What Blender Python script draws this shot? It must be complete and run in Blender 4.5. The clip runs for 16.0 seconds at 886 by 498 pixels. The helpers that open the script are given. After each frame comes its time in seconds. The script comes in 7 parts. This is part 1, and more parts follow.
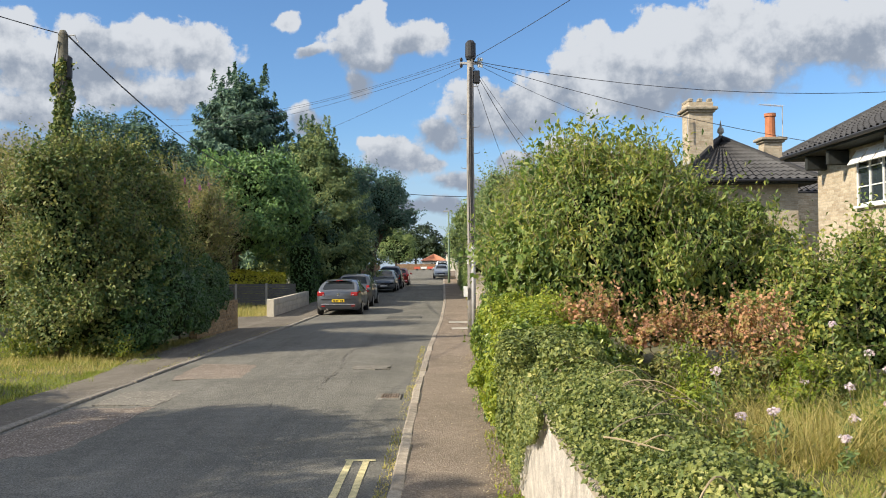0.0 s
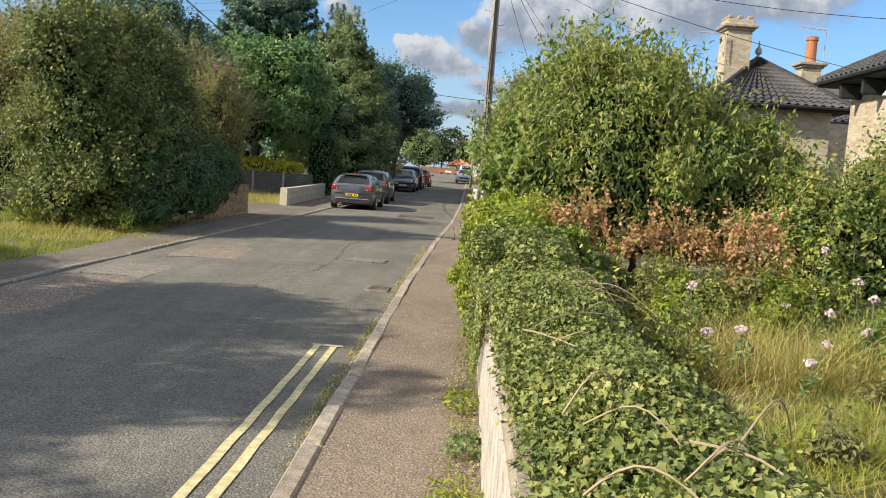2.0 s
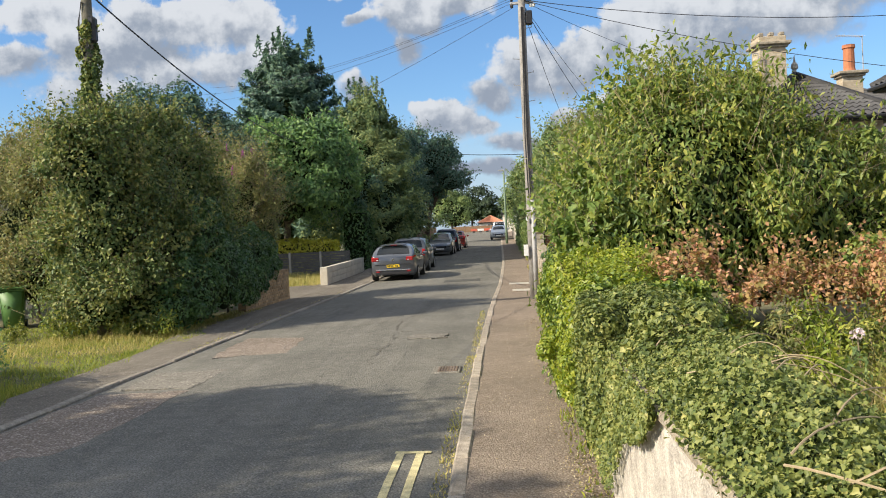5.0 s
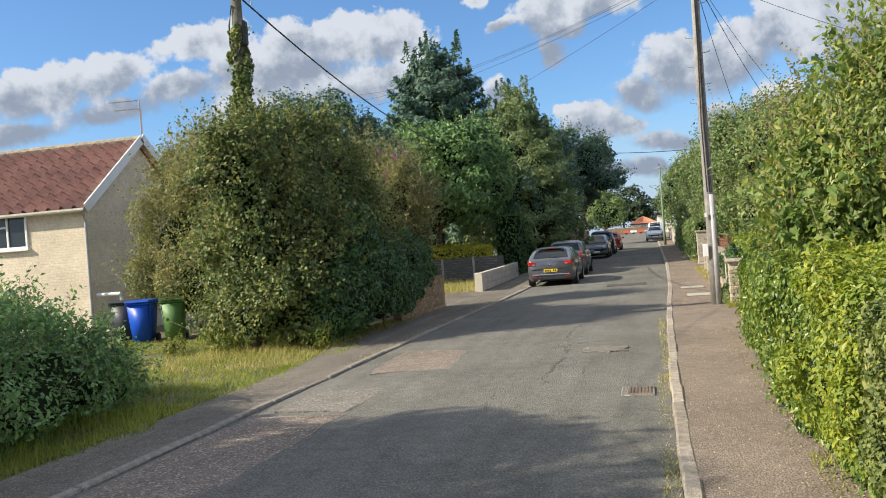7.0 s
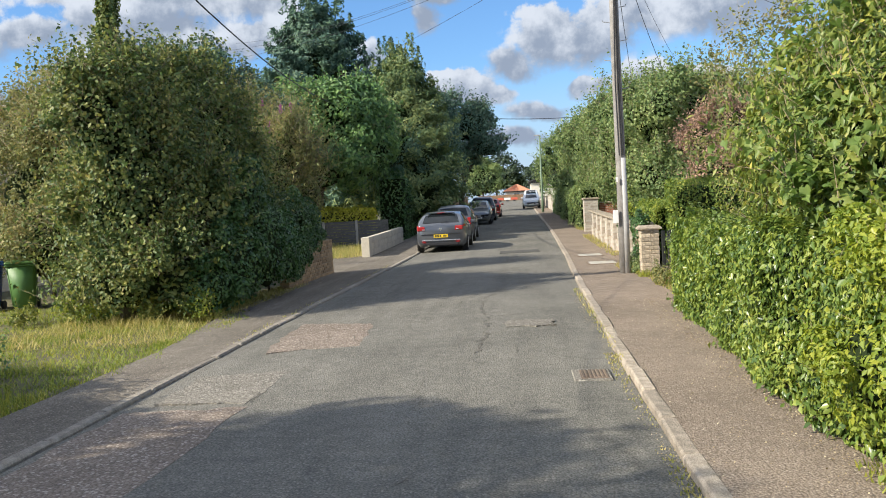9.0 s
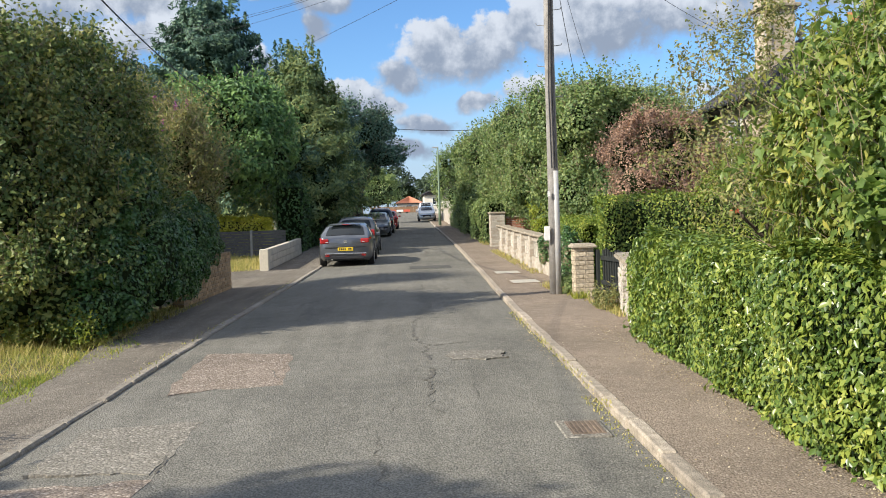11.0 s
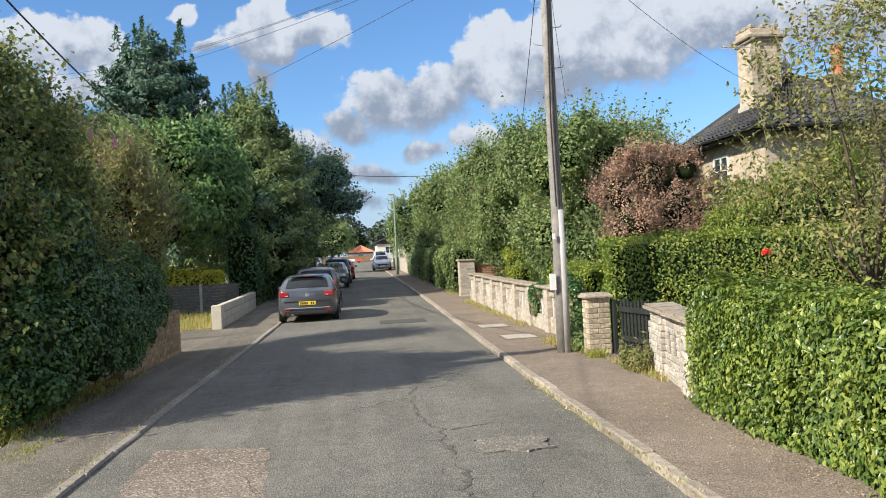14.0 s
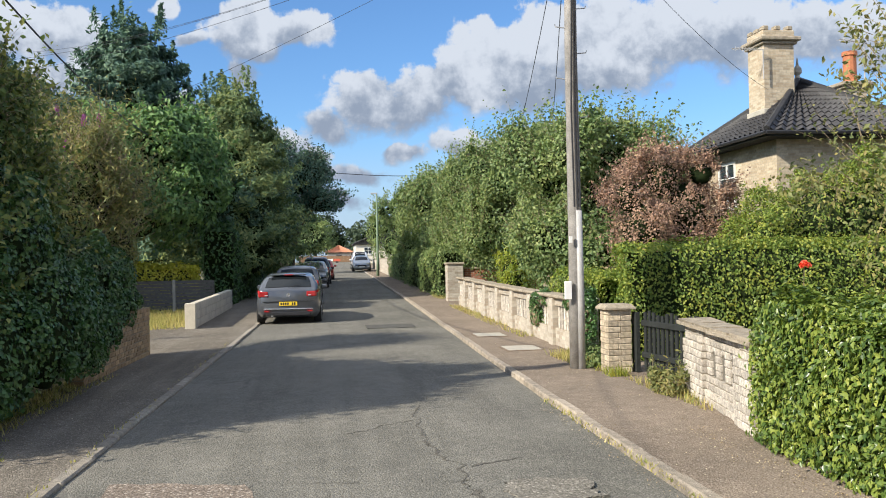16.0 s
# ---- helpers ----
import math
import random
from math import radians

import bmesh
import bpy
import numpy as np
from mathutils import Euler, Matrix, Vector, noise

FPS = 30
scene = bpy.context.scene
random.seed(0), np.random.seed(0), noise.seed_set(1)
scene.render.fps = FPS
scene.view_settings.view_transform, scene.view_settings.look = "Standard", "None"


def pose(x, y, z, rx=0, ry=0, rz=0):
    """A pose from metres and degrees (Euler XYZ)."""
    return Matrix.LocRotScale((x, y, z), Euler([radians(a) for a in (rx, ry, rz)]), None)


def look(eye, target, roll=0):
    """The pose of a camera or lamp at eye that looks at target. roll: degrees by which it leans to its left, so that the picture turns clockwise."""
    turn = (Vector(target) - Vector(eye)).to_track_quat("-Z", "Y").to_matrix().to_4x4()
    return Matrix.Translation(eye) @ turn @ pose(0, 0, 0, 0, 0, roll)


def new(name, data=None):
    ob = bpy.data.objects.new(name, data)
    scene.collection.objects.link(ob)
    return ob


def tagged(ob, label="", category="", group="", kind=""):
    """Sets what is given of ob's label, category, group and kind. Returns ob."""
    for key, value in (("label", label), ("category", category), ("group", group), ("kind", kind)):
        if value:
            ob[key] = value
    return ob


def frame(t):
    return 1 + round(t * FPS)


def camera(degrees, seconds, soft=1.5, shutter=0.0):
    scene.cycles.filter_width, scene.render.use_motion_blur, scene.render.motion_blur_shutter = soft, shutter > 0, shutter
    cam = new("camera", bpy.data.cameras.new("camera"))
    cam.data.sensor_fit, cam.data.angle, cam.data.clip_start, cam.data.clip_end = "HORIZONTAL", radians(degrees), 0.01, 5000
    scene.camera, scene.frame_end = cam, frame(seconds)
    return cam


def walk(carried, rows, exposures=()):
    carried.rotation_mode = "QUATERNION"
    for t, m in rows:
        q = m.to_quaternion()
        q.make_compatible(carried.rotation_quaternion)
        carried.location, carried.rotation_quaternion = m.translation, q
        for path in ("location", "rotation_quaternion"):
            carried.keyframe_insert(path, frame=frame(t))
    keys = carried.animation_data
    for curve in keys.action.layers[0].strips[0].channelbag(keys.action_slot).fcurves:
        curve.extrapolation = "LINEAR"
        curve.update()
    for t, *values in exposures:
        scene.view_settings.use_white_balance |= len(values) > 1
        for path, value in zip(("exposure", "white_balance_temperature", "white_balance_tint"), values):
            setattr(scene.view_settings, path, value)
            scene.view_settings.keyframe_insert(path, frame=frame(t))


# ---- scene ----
cam = camera(54.9, 16.0, soft=1.0)
METRES, EYE, TILT, LEAN, TURN = 11.0, 1.88, -2.2, -0.4, 0.0
ROWS = [
    (0.0, 0.0, 0.0, 0.0, 0.05, 3.52, 0.84),
    (0.5, 0.0049, 0.0025, -0.0022, -0.94, 1.73, 0.08),
    (1.0, 0.0233, 0.0102, -0.006, 1.39, -0.16, -1.36),
    (1.5, 0.0363, 0.0184, -0.008, 2.75, -1.81, -3.13),
    (2.0, 0.0391, 0.0228, -0.0105, 1.69, -2.87, -3.88),
    (2.5, 0.0401, 0.0259, -0.0088, 1.33, -2.03, -3.04),
    (3.0, 0.0268, 0.0329, -0.0052, 2.31, 0.75, -0.21),
    (3.5, 0.0104, 0.0448, -0.0031, 3.0, 1.43, 2.1),
    (4.0, 0.0054, 0.0704, -0.0047, 3.53, 0.99, 2.84),
    (6.5, -0.0335, 0.2306, 0.0013, 5.92, 1.85, 3.11),
    (7.0, -0.0504, 0.2616, 0.0, 13.91, 2.12, 4.09),
    (7.5, -0.067, 0.2949, 0.0021, 17.46, 2.22, 4.01),
    (8.0, -0.0897, 0.3235, -0.0014, 13.94, 1.69, 4.77),
    (8.5, -0.1101, 0.3581, -0.0037, 8.74, 0.13, 4.87),
    (9.0, -0.1307, 0.3956, 0.0024, 5.2, -0.77, 3.32),
    (9.5, -0.1546, 0.4299, 0.0069, 2.05, -0.92, 2.69),
    (12.0, -0.2145, 0.6127, 0.0157, -3.74, 0.85, 2.43),
    (12.5, -0.2236, 0.6499, 0.018, -4.84, 1.68, 2.76),
    (13.0, -0.2274, 0.689, 0.0214, -5.66, 2.3, 3.51),
    (13.5, -0.24, 0.7261, 0.0203, -5.76, 2.63, 3.55),
    (14.0, -0.25, 0.7581, 0.0221, -5.78, 2.72, 3.52),
    (14.5, -0.2548, 0.7947, 0.0246, -5.82, 2.75, 3.4),
    (15.0, -0.2651, 0.828, 0.0241, -5.84, 2.79, 2.86),
    (15.5, -0.2725, 0.8593, 0.025, -6.9, 2.86, 1.84),
    (16.0, -0.2742, 0.8973, 0.0267, -7.43, 2.86, 1.74),
]
walk(cam, [(t, pose(0, 0, EYE, TILT, LEAN, TURN) @ pose(METRES * x, METRES * y, METRES * z, 90 + pitch, roll, yaw)) for t, x, y, z, yaw, pitch, roll in ROWS], exposures=((0.0, 0.46, 6150, 10), (4.0, 0.52, 6200, 10), (7.0, 0.5, 6000, 10), (9.5, 0.62, 5850, 10), (12.5, 0.52, 5850, 10), (16.0, 0.52, 5850, 10)))

# ---- world: broken cumulus under a low warm sun behind the left shoulder ----
SUN_DIR = Vector((-0.903, -0.43, 0.655)).normalized()
world = bpy.data.worlds.new("sky")
scene.world = world
world.use_nodes = True
W = world.node_tree
W.nodes.clear()


def nd(tree, kind, **kw):
    n = tree.nodes.new(kind)
    for k, v in kw.items():
        if k == "op":
            n.operation = v
        elif k == "blend":
            n.blend_type = v
        elif k == "dtype":
            n.data_type = v
    return n


def plug(tree, socket, value):
    if isinstance(value, (int, float, tuple, list)):
        socket.default_value = value
    else:
        tree.links.new(value, socket)


def mth(tree, op, a, b=0.0, c=None, clamp=False):
    n = nd(tree, "ShaderNodeMath", op=op)
    n.use_clamp = clamp
    plug(tree, n.inputs[0], a)
    plug(tree, n.inputs[1], b)
    if c is not None:
        plug(tree, n.inputs[2], c)
    return n.outputs[0]


def mapr(tree, v, a, b, c=0.0, d=1.0):
    n = nd(tree, "ShaderNodeMapRange")
    n.interpolation_type = "SMOOTHSTEP"
    for i, x in enumerate((v, a, b, c, d)):
        plug(tree, n.inputs[i], x)
    return n.outputs[0]


def mixc(tree, f, a, b, blend="MIX"):
    n = nd(tree, "ShaderNodeMix", dtype="RGBA")
    n.blend_type = blend
    plug(tree, n.inputs[0], f)
    plug(tree, n.inputs[6], a)
    plug(tree, n.inputs[7], b)
    return n.outputs[2]


def cloud_group():
    """One puff added to a running field: density D, and height over its bank's base as a weighted mean A / B."""
    g = bpy.data.node_groups.new("cloud_puff", "ShaderNodeTree")
    for nm in ("U", "V", "D", "A", "B", "cu", "cv", "ru", "rv", "base", "rise"):
        g.interface.new_socket(nm, in_out="INPUT", socket_type="NodeSocketFloat")
    for nm in ("D", "A", "B"):
        g.interface.new_socket(nm, in_out="OUTPUT", socket_type="NodeSocketFloat")
    i, o = g.nodes.new("NodeGroupInput"), g.nodes.new("NodeGroupOutput")
    I = i.outputs
    du = mth(g, "DIVIDE", mth(g, "SUBTRACT", I["U"], I["cu"]), I["ru"])
    dv = mth(g, "DIVIDE", mth(g, "SUBTRACT", I["V"], I["cv"]), I["rv"])
    r = mth(g, "SQRT", mth(g, "ADD", mth(g, "MULTIPLY", du, du), mth(g, "MULTIPLY", dv, dv)))
    d = mth(g, "SUBTRACT", 1.0, r)
    g.links.new(mth(g, "SMOOTH_MAX", d, I["D"], 0.35), o.inputs["D"])
    w = mth(g, "EXPONENT", mth(g, "MULTIPLY", mth(g, "MAXIMUM", d, -3.0), 4.0))
    up = mth(g, "ADD", mth(g, "MULTIPLY", mth(g, "DIVIDE", mth(g, "SUBTRACT", I["V"], I["base"]), I["rise"]), 0.6), mth(g, "MULTIPLY_ADD", mth(g, "MAXIMUM", dv, -1.5), 0.2, 0.2))
    g.links.new(mth(g, "MULTIPLY_ADD", up, w, I["A"]), o.inputs["A"])
    g.links.new(mth(g, "ADD", w, I["B"]), o.inputs["B"])
    return g


PUFF = cloud_group()
# cloud banks ahead: base and rise, then puffs (tangent of azimuth, tangent of elevation, half width, half height)
BANK_LEFT = (0.2, 0.1, [(-0.481, 0.236, 0.07, 0.036), (-0.407, 0.268, 0.06, 0.034), (-0.334, 0.262, 0.075, 0.032), (-0.29, 0.245, 0.045, 0.028), (-0.42, 0.228, 0.1, 0.03)])
BANK_LEFT_LOW = (0.15, 0.09, [(-0.485, 0.19, 0.07, 0.024), (-0.387, 0.205, 0.045, 0.02), (-0.314, 0.2, 0.055, 0.022), (-0.27, 0.216, 0.03, 0.015), (-0.49, 0.155, 0.06, 0.02)])
BANK_FAR_LEFT = (0.19, 0.12, [(-0.8, 0.247, 0.1, 0.034), (-0.686, 0.256, 0.072, 0.032), (-0.68, 0.21, 0.11, 0.02), (-0.54, 0.285, 0.07, 0.026), (-0.83, 0.2, 0.08, 0.018), (-0.58, 0.225, 0.06, 0.02)])
BANK_MID = (0.2, 0.11, [(-0.085, 0.262, 0.05, 0.034), (-0.093, 0.292, 0.03, 0.024), (-0.03, 0.268, 0.045, 0.024), (-0.094, 0.222, 0.022, 0.022), (-0.07, 0.25, 0.03, 0.02)])
WISPS = (0.14, 0.2, [(-0.181, 0.292, 0.02, 0.012), (-0.15, 0.256, 0.022, 0.008), (-0.158, 0.176, 0.032, 0.016)])
BANK_LOW = (0.095, 0.08, [(-0.075, 0.152, 0.026, 0.014), (-0.062, 0.13, 0.042, 0.02), (-0.022, 0.12, 0.026, 0.012), (0.03, 0.1, 0.06, 0.012), (-0.02, 0.072, 0.07, 0.01)])
BANK_RIGHT = (0.14, 0.14, [(-0.004, 0.158, 0.042, 0.024), (0.05, 0.184, 0.05, 0.032), (0.1, 0.176, 0.052, 0.032), (0.145, 0.207, 0.06, 0.036), (0.205, 0.234, 0.068, 0.046), (0.279, 0.262, 0.07, 0.046), (0.346, 0.276, 0.07, 0.048)])
BANK_RIGHT_HIGH = (0.19, 0.13, [(0.426, 0.27, 0.09, 0.055), (0.5, 0.268, 0.08, 0.055), (0.6, 0.275, 0.09, 0.05), (0.69, 0.27, 0.08, 0.05), (0.345, 0.222, 0.11, 0.034), (0.245, 0.202, 0.09, 0.03)])
BANK_RIGHT_LOW = (0.11, 0.04, [(0.091, 0.127, 0.034, 0.014), (0.146, 0.136, 0.03, 0.014), (0.21, 0.13, 0.05, 0.012), (0.365, 0.133, 0.02, 0.008)])
geo = W.nodes.new("ShaderNodeTexCoord")
sep = W.nodes.new("ShaderNodeSeparateXYZ")
W.links.new(geo.outputs["Generated"], sep.inputs[0])
DX, DY, DZ = sep.outputs
ahead = mth(W, "MAXIMUM", DY, 0.05)


def sky_noise(scale, detail, rough):
    n = W.nodes.new("ShaderNodeTexNoise")
    n.inputs["Scale"].default_value, n.inputs["Detail"].default_value, n.inputs["Roughness"].default_value = scale, detail, rough
    W.links.new(geo.outputs["Generated"], n.inputs["Vector"])
    c = W.nodes.new("ShaderNodeSeparateColor")
    W.links.new(n.outputs["Color"], c.inputs[0])
    return c.outputs


mid_n, fine_n = sky_noise(15.0, 4.0, 0.5), sky_noise(42.0, 6.0, 0.6)
CU = mth(W, "ADD", mth(W, "DIVIDE", DX, ahead), mth(W, "MULTIPLY", mth(W, "SUBTRACT", mid_n[0], 0.5), 0.07))
CV = mth(W, "ADD", mth(W, "DIVIDE", DZ, ahead), mth(W, "MULTIPLY", mth(W, "SUBTRACT", mid_n[1], 0.5), 0.05))
dens, acc, wgt = -2.0, 0.0, 0.0001
for base, rise, puffs in (BANK_LEFT, BANK_LEFT_LOW, BANK_FAR_LEFT, BANK_MID, WISPS, BANK_LOW, BANK_RIGHT, BANK_RIGHT_HIGH, BANK_RIGHT_LOW):
    for cu, cv, ru, rv in puffs:
        n = W.nodes.new("ShaderNodeGroup")
        n.node_tree = PUFF
        for key, val in (("U", CU), ("V", CV), ("D", dens), ("A", acc), ("B", wgt), ("cu", cu), ("cv", cv), ("ru", ru * 1.1), ("rv", rv * 1.15), ("base", base), ("rise", rise)):
            plug(W, n.inputs[key], val)
        dens, acc, wgt = n.outputs["D"], n.outputs["A"], n.outputs["B"]
shade = mth(W, "DIVIDE", acc, wgt)
# past the view, the same sort of cloud, made brighter to lift the fill
hi = sky_noise(3.2, 6.0, 0.5)
aside = mapr(W, DY, 0.7, 0.5)
high = mapr(W, DZ, 0.33, 0.45)
rest = mth(W, "MULTIPLY", mapr(W, hi[0], 0.42, 0.58), mth(W, "MAXIMUM", aside, high))
billow = mth(W, "ADD", mth(W, "MULTIPLY", mth(W, "SUBTRACT", fine_n[2], 0.5), 1.1), mth(W, "MULTIPLY", mth(W, "SUBTRACT", mid_n[2], 0.5), 0.9))
edge = mth(W, "ADD", dens, billow)
soft = mapr(W, shade, 0.15, 0.7, 0.62, 0.2)
veil = mth(W, "MULTIPLY", mapr(W, edge, 0.0, soft), mapr(W, DY, 0.4, 0.6))
cover = mth(W, "MAXIMUM", veil, rest, clamp=True)
# thin haze close to the horizon
haze = mapr(W, DZ, 0.17, 0.02, 0.0, 0.75)
sky = W.nodes.new("ShaderNodeTexSky")
sky.sky_type, sky.sun_disc = "NISHITA", False
sky.sun_elevation, sky.sun_rotation = math.asin(SUN_DIR.z), math.atan2(SUN_DIR.x, SUN_DIR.y)
sky.altitude, sky.air_density, sky.dust_density, sky.ozone_density = 0, 1.0, 0.6, 2.0
puffy = mth(W, "ADD", shade, mth(W, "ADD", mth(W, "MULTIPLY", billow, 1.25), mth(W, "MULTIPLY", dens, -0.3)))
lit = mapr(W, puffy, 0.0, 0.68)
tone = mixc(W, rest, mixc(W, lit, (1.95, 2.2, 2.6, 1), (4.4, 4.45, 4.5, 1)), (6.8, 6.7, 6.6, 1))
deep = mixc(W, 1.0, sky.outputs[0], (0.66, 0.82, 0.96, 1), "MULTIPLY")
blue = mixc(W, haze, deep, (3.2, 3.75, 4.4, 1))
full = mixc(W, cover, blue, tone)
bg = W.nodes.new("ShaderNodeBackground")
bg.inputs["Strength"].default_value = 0.118
W.links.new(full, bg.inputs[0])
wo = W.nodes.new("ShaderNodeOutputWorld")
W.links.new(bg.outputs[0], wo.inputs[0])

sun = new("sun", bpy.data.lights.new("sun", "SUN"))
sun.data.energy, sun.data.angle, sun.data.color = 5.0, radians(0.55), (1.0, 0.87, 0.66)
sun.matrix_world = look(SUN_DIR * 50, (0, 0, 0))


# ---- materials ----
def material(name, rough=0.8, metal=0.0, spec=0.4):
    m = bpy.data.materials.new(name)
    m.use_nodes = True
    t = m.node_tree
    b = t.nodes["Principled BSDF"]
    b.inputs["Roughness"].default_value, b.inputs["Metallic"].default_value = rough, metal
    b.inputs["Specular IOR Level"].default_value = spec
    return m, t, b


def coords(t):
    return t.nodes.new("ShaderNodeTexCoord").outputs["Object"]


def tex(t, scale, detail=4.0, rough=0.55, vec=None, kind="Noise"):
    n = t.nodes.new("ShaderNodeTex" + kind)
    n.inputs["Scale"].default_value = scale
    if kind == "Noise":
        n.inputs["Detail"].default_value, n.inputs["Roughness"].default_value = detail, rough
    t.links.new(vec or coords(t), n.inputs["Vector"])
    return n


def ramp(t, fac, stops):
    n = t.nodes.new("ShaderNodeValToRGB")
    e = n.color_ramp.elements
    while len(e) < len(stops):
        e.new(0.5)
    for i, (p, c) in enumerate(stops):
        e[i].position, e[i].color = p, (*c, 1)
    plug(t, n.inputs[0], fac)
    return n.outputs[0]


def bump(t, b, height, strength=0.3, dist=0.02):
    n = t.nodes.new("ShaderNodeBump")
    n.inputs["Strength"].default_value, n.inputs["Distance"].default_value = strength, dist
    t.links.new(height, n.inputs["Height"])
    t.links.new(n.outputs[0], b.inputs["Normal"])


def plain(name, col, rough=0.6, metal=0.0, vary=0.12, scale=6.0, spec=0.4, grain=0.1, random_amt=0.0):
    """A worn surface: two scales of tone and a fine grain."""
    m, t, b = material(name, rough, metal, spec)
    a, c = tex(t, scale), tex(t, scale * 9)
    lo, hi_ = [max(0, x * (1 - vary)) for x in col], [min(1, x * (1 + vary)) for x in col]
    base = ramp(t, mth(t, "MULTIPLY_ADD", c.outputs["Fac"], 0.45, mth(t, "MULTIPLY", a.outputs["Fac"], 0.55)), [(0.32, lo), (0.68, hi_)])
    if random_amt:
        info = t.nodes.new("ShaderNodeObjectInfo")
        k = mth(t, "MULTIPLY_ADD", info.outputs["Random"], 2 * random_amt, 1 - random_amt)
        hsv = t.nodes.new("ShaderNodeHueSaturation")
        t.links.new(k, hsv.inputs["Value"])
        t.links.new(base, hsv.inputs["Color"])
        base = hsv.outputs[0]
    t.links.new(base, b.inputs["Base Color"])
    if grain:
        bump(t, b, c.outputs["Fac"], grain, 0.01)
    return m


LUSH = (1.45, 1.48, 1.5)


def leafy(name, stops, trans=0.3, rough=0.42, patch=1.2, spec=0.35):
    """Leaves: each one takes its own tone, patches of the plant drift in colour, light comes through."""
    m, t, b = material(name, rough, 0, spec)
    g = t.nodes.new("ShaderNodeNewGeometry")
    n = tex(t, patch, 3)
    f = mth(t, "ADD", mth(t, "MULTIPLY", g.outputs["Random Per Island"], 0.55), mth(t, "MULTIPLY", mth(t, "SUBTRACT", n.outputs["Fac"], 0.18), 0.72), clamp=True)
    col = ramp(t, f, [(p, tuple(min(0.8, x * k) for x, k in zip(c, LUSH))) for p, c in stops])
    t.links.new(col, b.inputs["Base Color"])
    tr = t.nodes.new("ShaderNodeBsdfTranslucent")
    hsv = t.nodes.new("ShaderNodeHueSaturation")
    hsv.inputs["Saturation"].default_value, hsv.inputs["Value"].default_value = 1.1, 1.5
    t.links.new(col, hsv.inputs["Color"])
    t.links.new(hsv.outputs[0], tr.inputs[0])
    mx = t.nodes.new("ShaderNodeMixShader")
    mx.inputs[0].default_value = trans
    t.links.new(b.outputs[0], mx.inputs[1])
    t.links.new(tr.outputs[0], mx.inputs[2])
    t.links.new(mx.outputs[0], t.nodes["Material Output"].inputs[0])
    return m


def tarmac(name, dark, light, chips, speck=0.5, crack=0.0, streak=0.0, coarse=1.0):
    m, t, b = material(name, 1.0, 0, 0.0)
    v = coords(t)
    big, mid, fine = tex(t, 0.5, 5, 0.6, v), tex(t, 5, 4, 0.6, v), tex(t, 75, 2, 0.5, v)
    base = ramp(t, mth(t, "MULTIPLY_ADD", mid.outputs["Fac"], 0.4, mth(t, "MULTIPLY", big.outputs["Fac"], 0.6)), [(0.37, dark), (0.63, light)])
    if streak:
        # long wheel-worn bands and dusty edges along the road
        mp = t.nodes.new("ShaderNodeMapping")
        mp.inputs["Scale"].default_value = (2.2, 0.1, 1.0)
        t.links.new(v, mp.inputs["Vector"])
        st = tex(t, 1.0, 5, 0.65, mp.outputs[0])
        base = mixc(t, mapr(t, st.outputs["Fac"], 0.42, 0.62, 0.0, streak), base, tuple(x * 0.72 for x in dark) + (1,))
        dust = tex(t, 1.1, 6, 0.7, v)
        base = mixc(t, mapr(t, dust.outputs["Fac"], 0.55, 0.72, 0.0, streak * 0.7), base, tuple(x * 1.12 for x in light) + (1,))
    vor = tex(t, 62 * coarse, vec=v, kind="Voronoi")
    sp = mapr(t, vor.outputs["Color"], 0.62, 0.9, 0.0, speck)
    base = mixc(t, sp, base, (*chips, 1))
    base = mixc(t, mapr(t, vor.outputs["Distance"], 0.35, 0.75, 0.0, 0.55), base, tuple(x * 0.45 for x in dark) + (1,))
    if crack:
        wv = t.nodes.new("ShaderNodeMixRGB")
        wv.inputs[0].default_value = 0.12
        t.links.new(v, wv.inputs[1])
        t.links.new(tex(t, 2.2, 5, 0.6, v).outputs["Color"], wv.inputs[2])
        cr = t.nodes.new("ShaderNodeTexVoronoi")
        cr.feature = "DISTANCE_TO_EDGE"
        cr.inputs["Scale"].default_value = 0.4
        t.links.new(wv.outputs[0], cr.inputs["Vector"])
        line = mth(t, "MULTIPLY", mapr(t, cr.outputs["Distance"], 0.012, 0.002), mapr(t, tex(t, 0.35, 2, 0.5, v).outputs["Fac"], 0.48, 0.58))
        base = mixc(t, mth(t, "MULTIPLY", line, crack), base, (0.02, 0.02, 0.02, 1))
    t.links.new(base, b.inputs["Base Color"])
    h = mth(t, "ADD", mth(t, "MULTIPLY", vor.outputs["Distance"], -1.0), mth(t, "MULTIPLY", fine.outputs["Fac"], 0.6))
    bump(t, b, h, 0.55, 0.012)
    return m


ROAD = tarmac("asphalt_old", (0.175, 0.168, 0.147), (0.27, 0.255, 0.22), (0.4, 0.375, 0.32), 0.4, 0.15, 0.3)
ROAD_PATCH = tarmac("asphalt_patch_pinkish", (0.21, 0.172, 0.14), (0.35, 0.29, 0.235), (0.52, 0.45, 0.38), 0.85, coarse=0.75)
ROAD_FADED = tarmac("asphalt_patch_faded", (0.2, 0.185, 0.158), (0.3, 0.275, 0.232), (0.47, 0.43, 0.37), 0.7, coarse=0.7)
ROAD_NEW = tarmac("asphalt_patch_dark", (0.11, 0.108, 0.1), (0.15, 0.145, 0.135), (0.24, 0.23, 0.21), 0.3)
PATH = tarmac("pavement_tarmac", (0.22, 0.178, 0.14), (0.34, 0.276, 0.215), (0.48, 0.41, 0.33), 0.5)
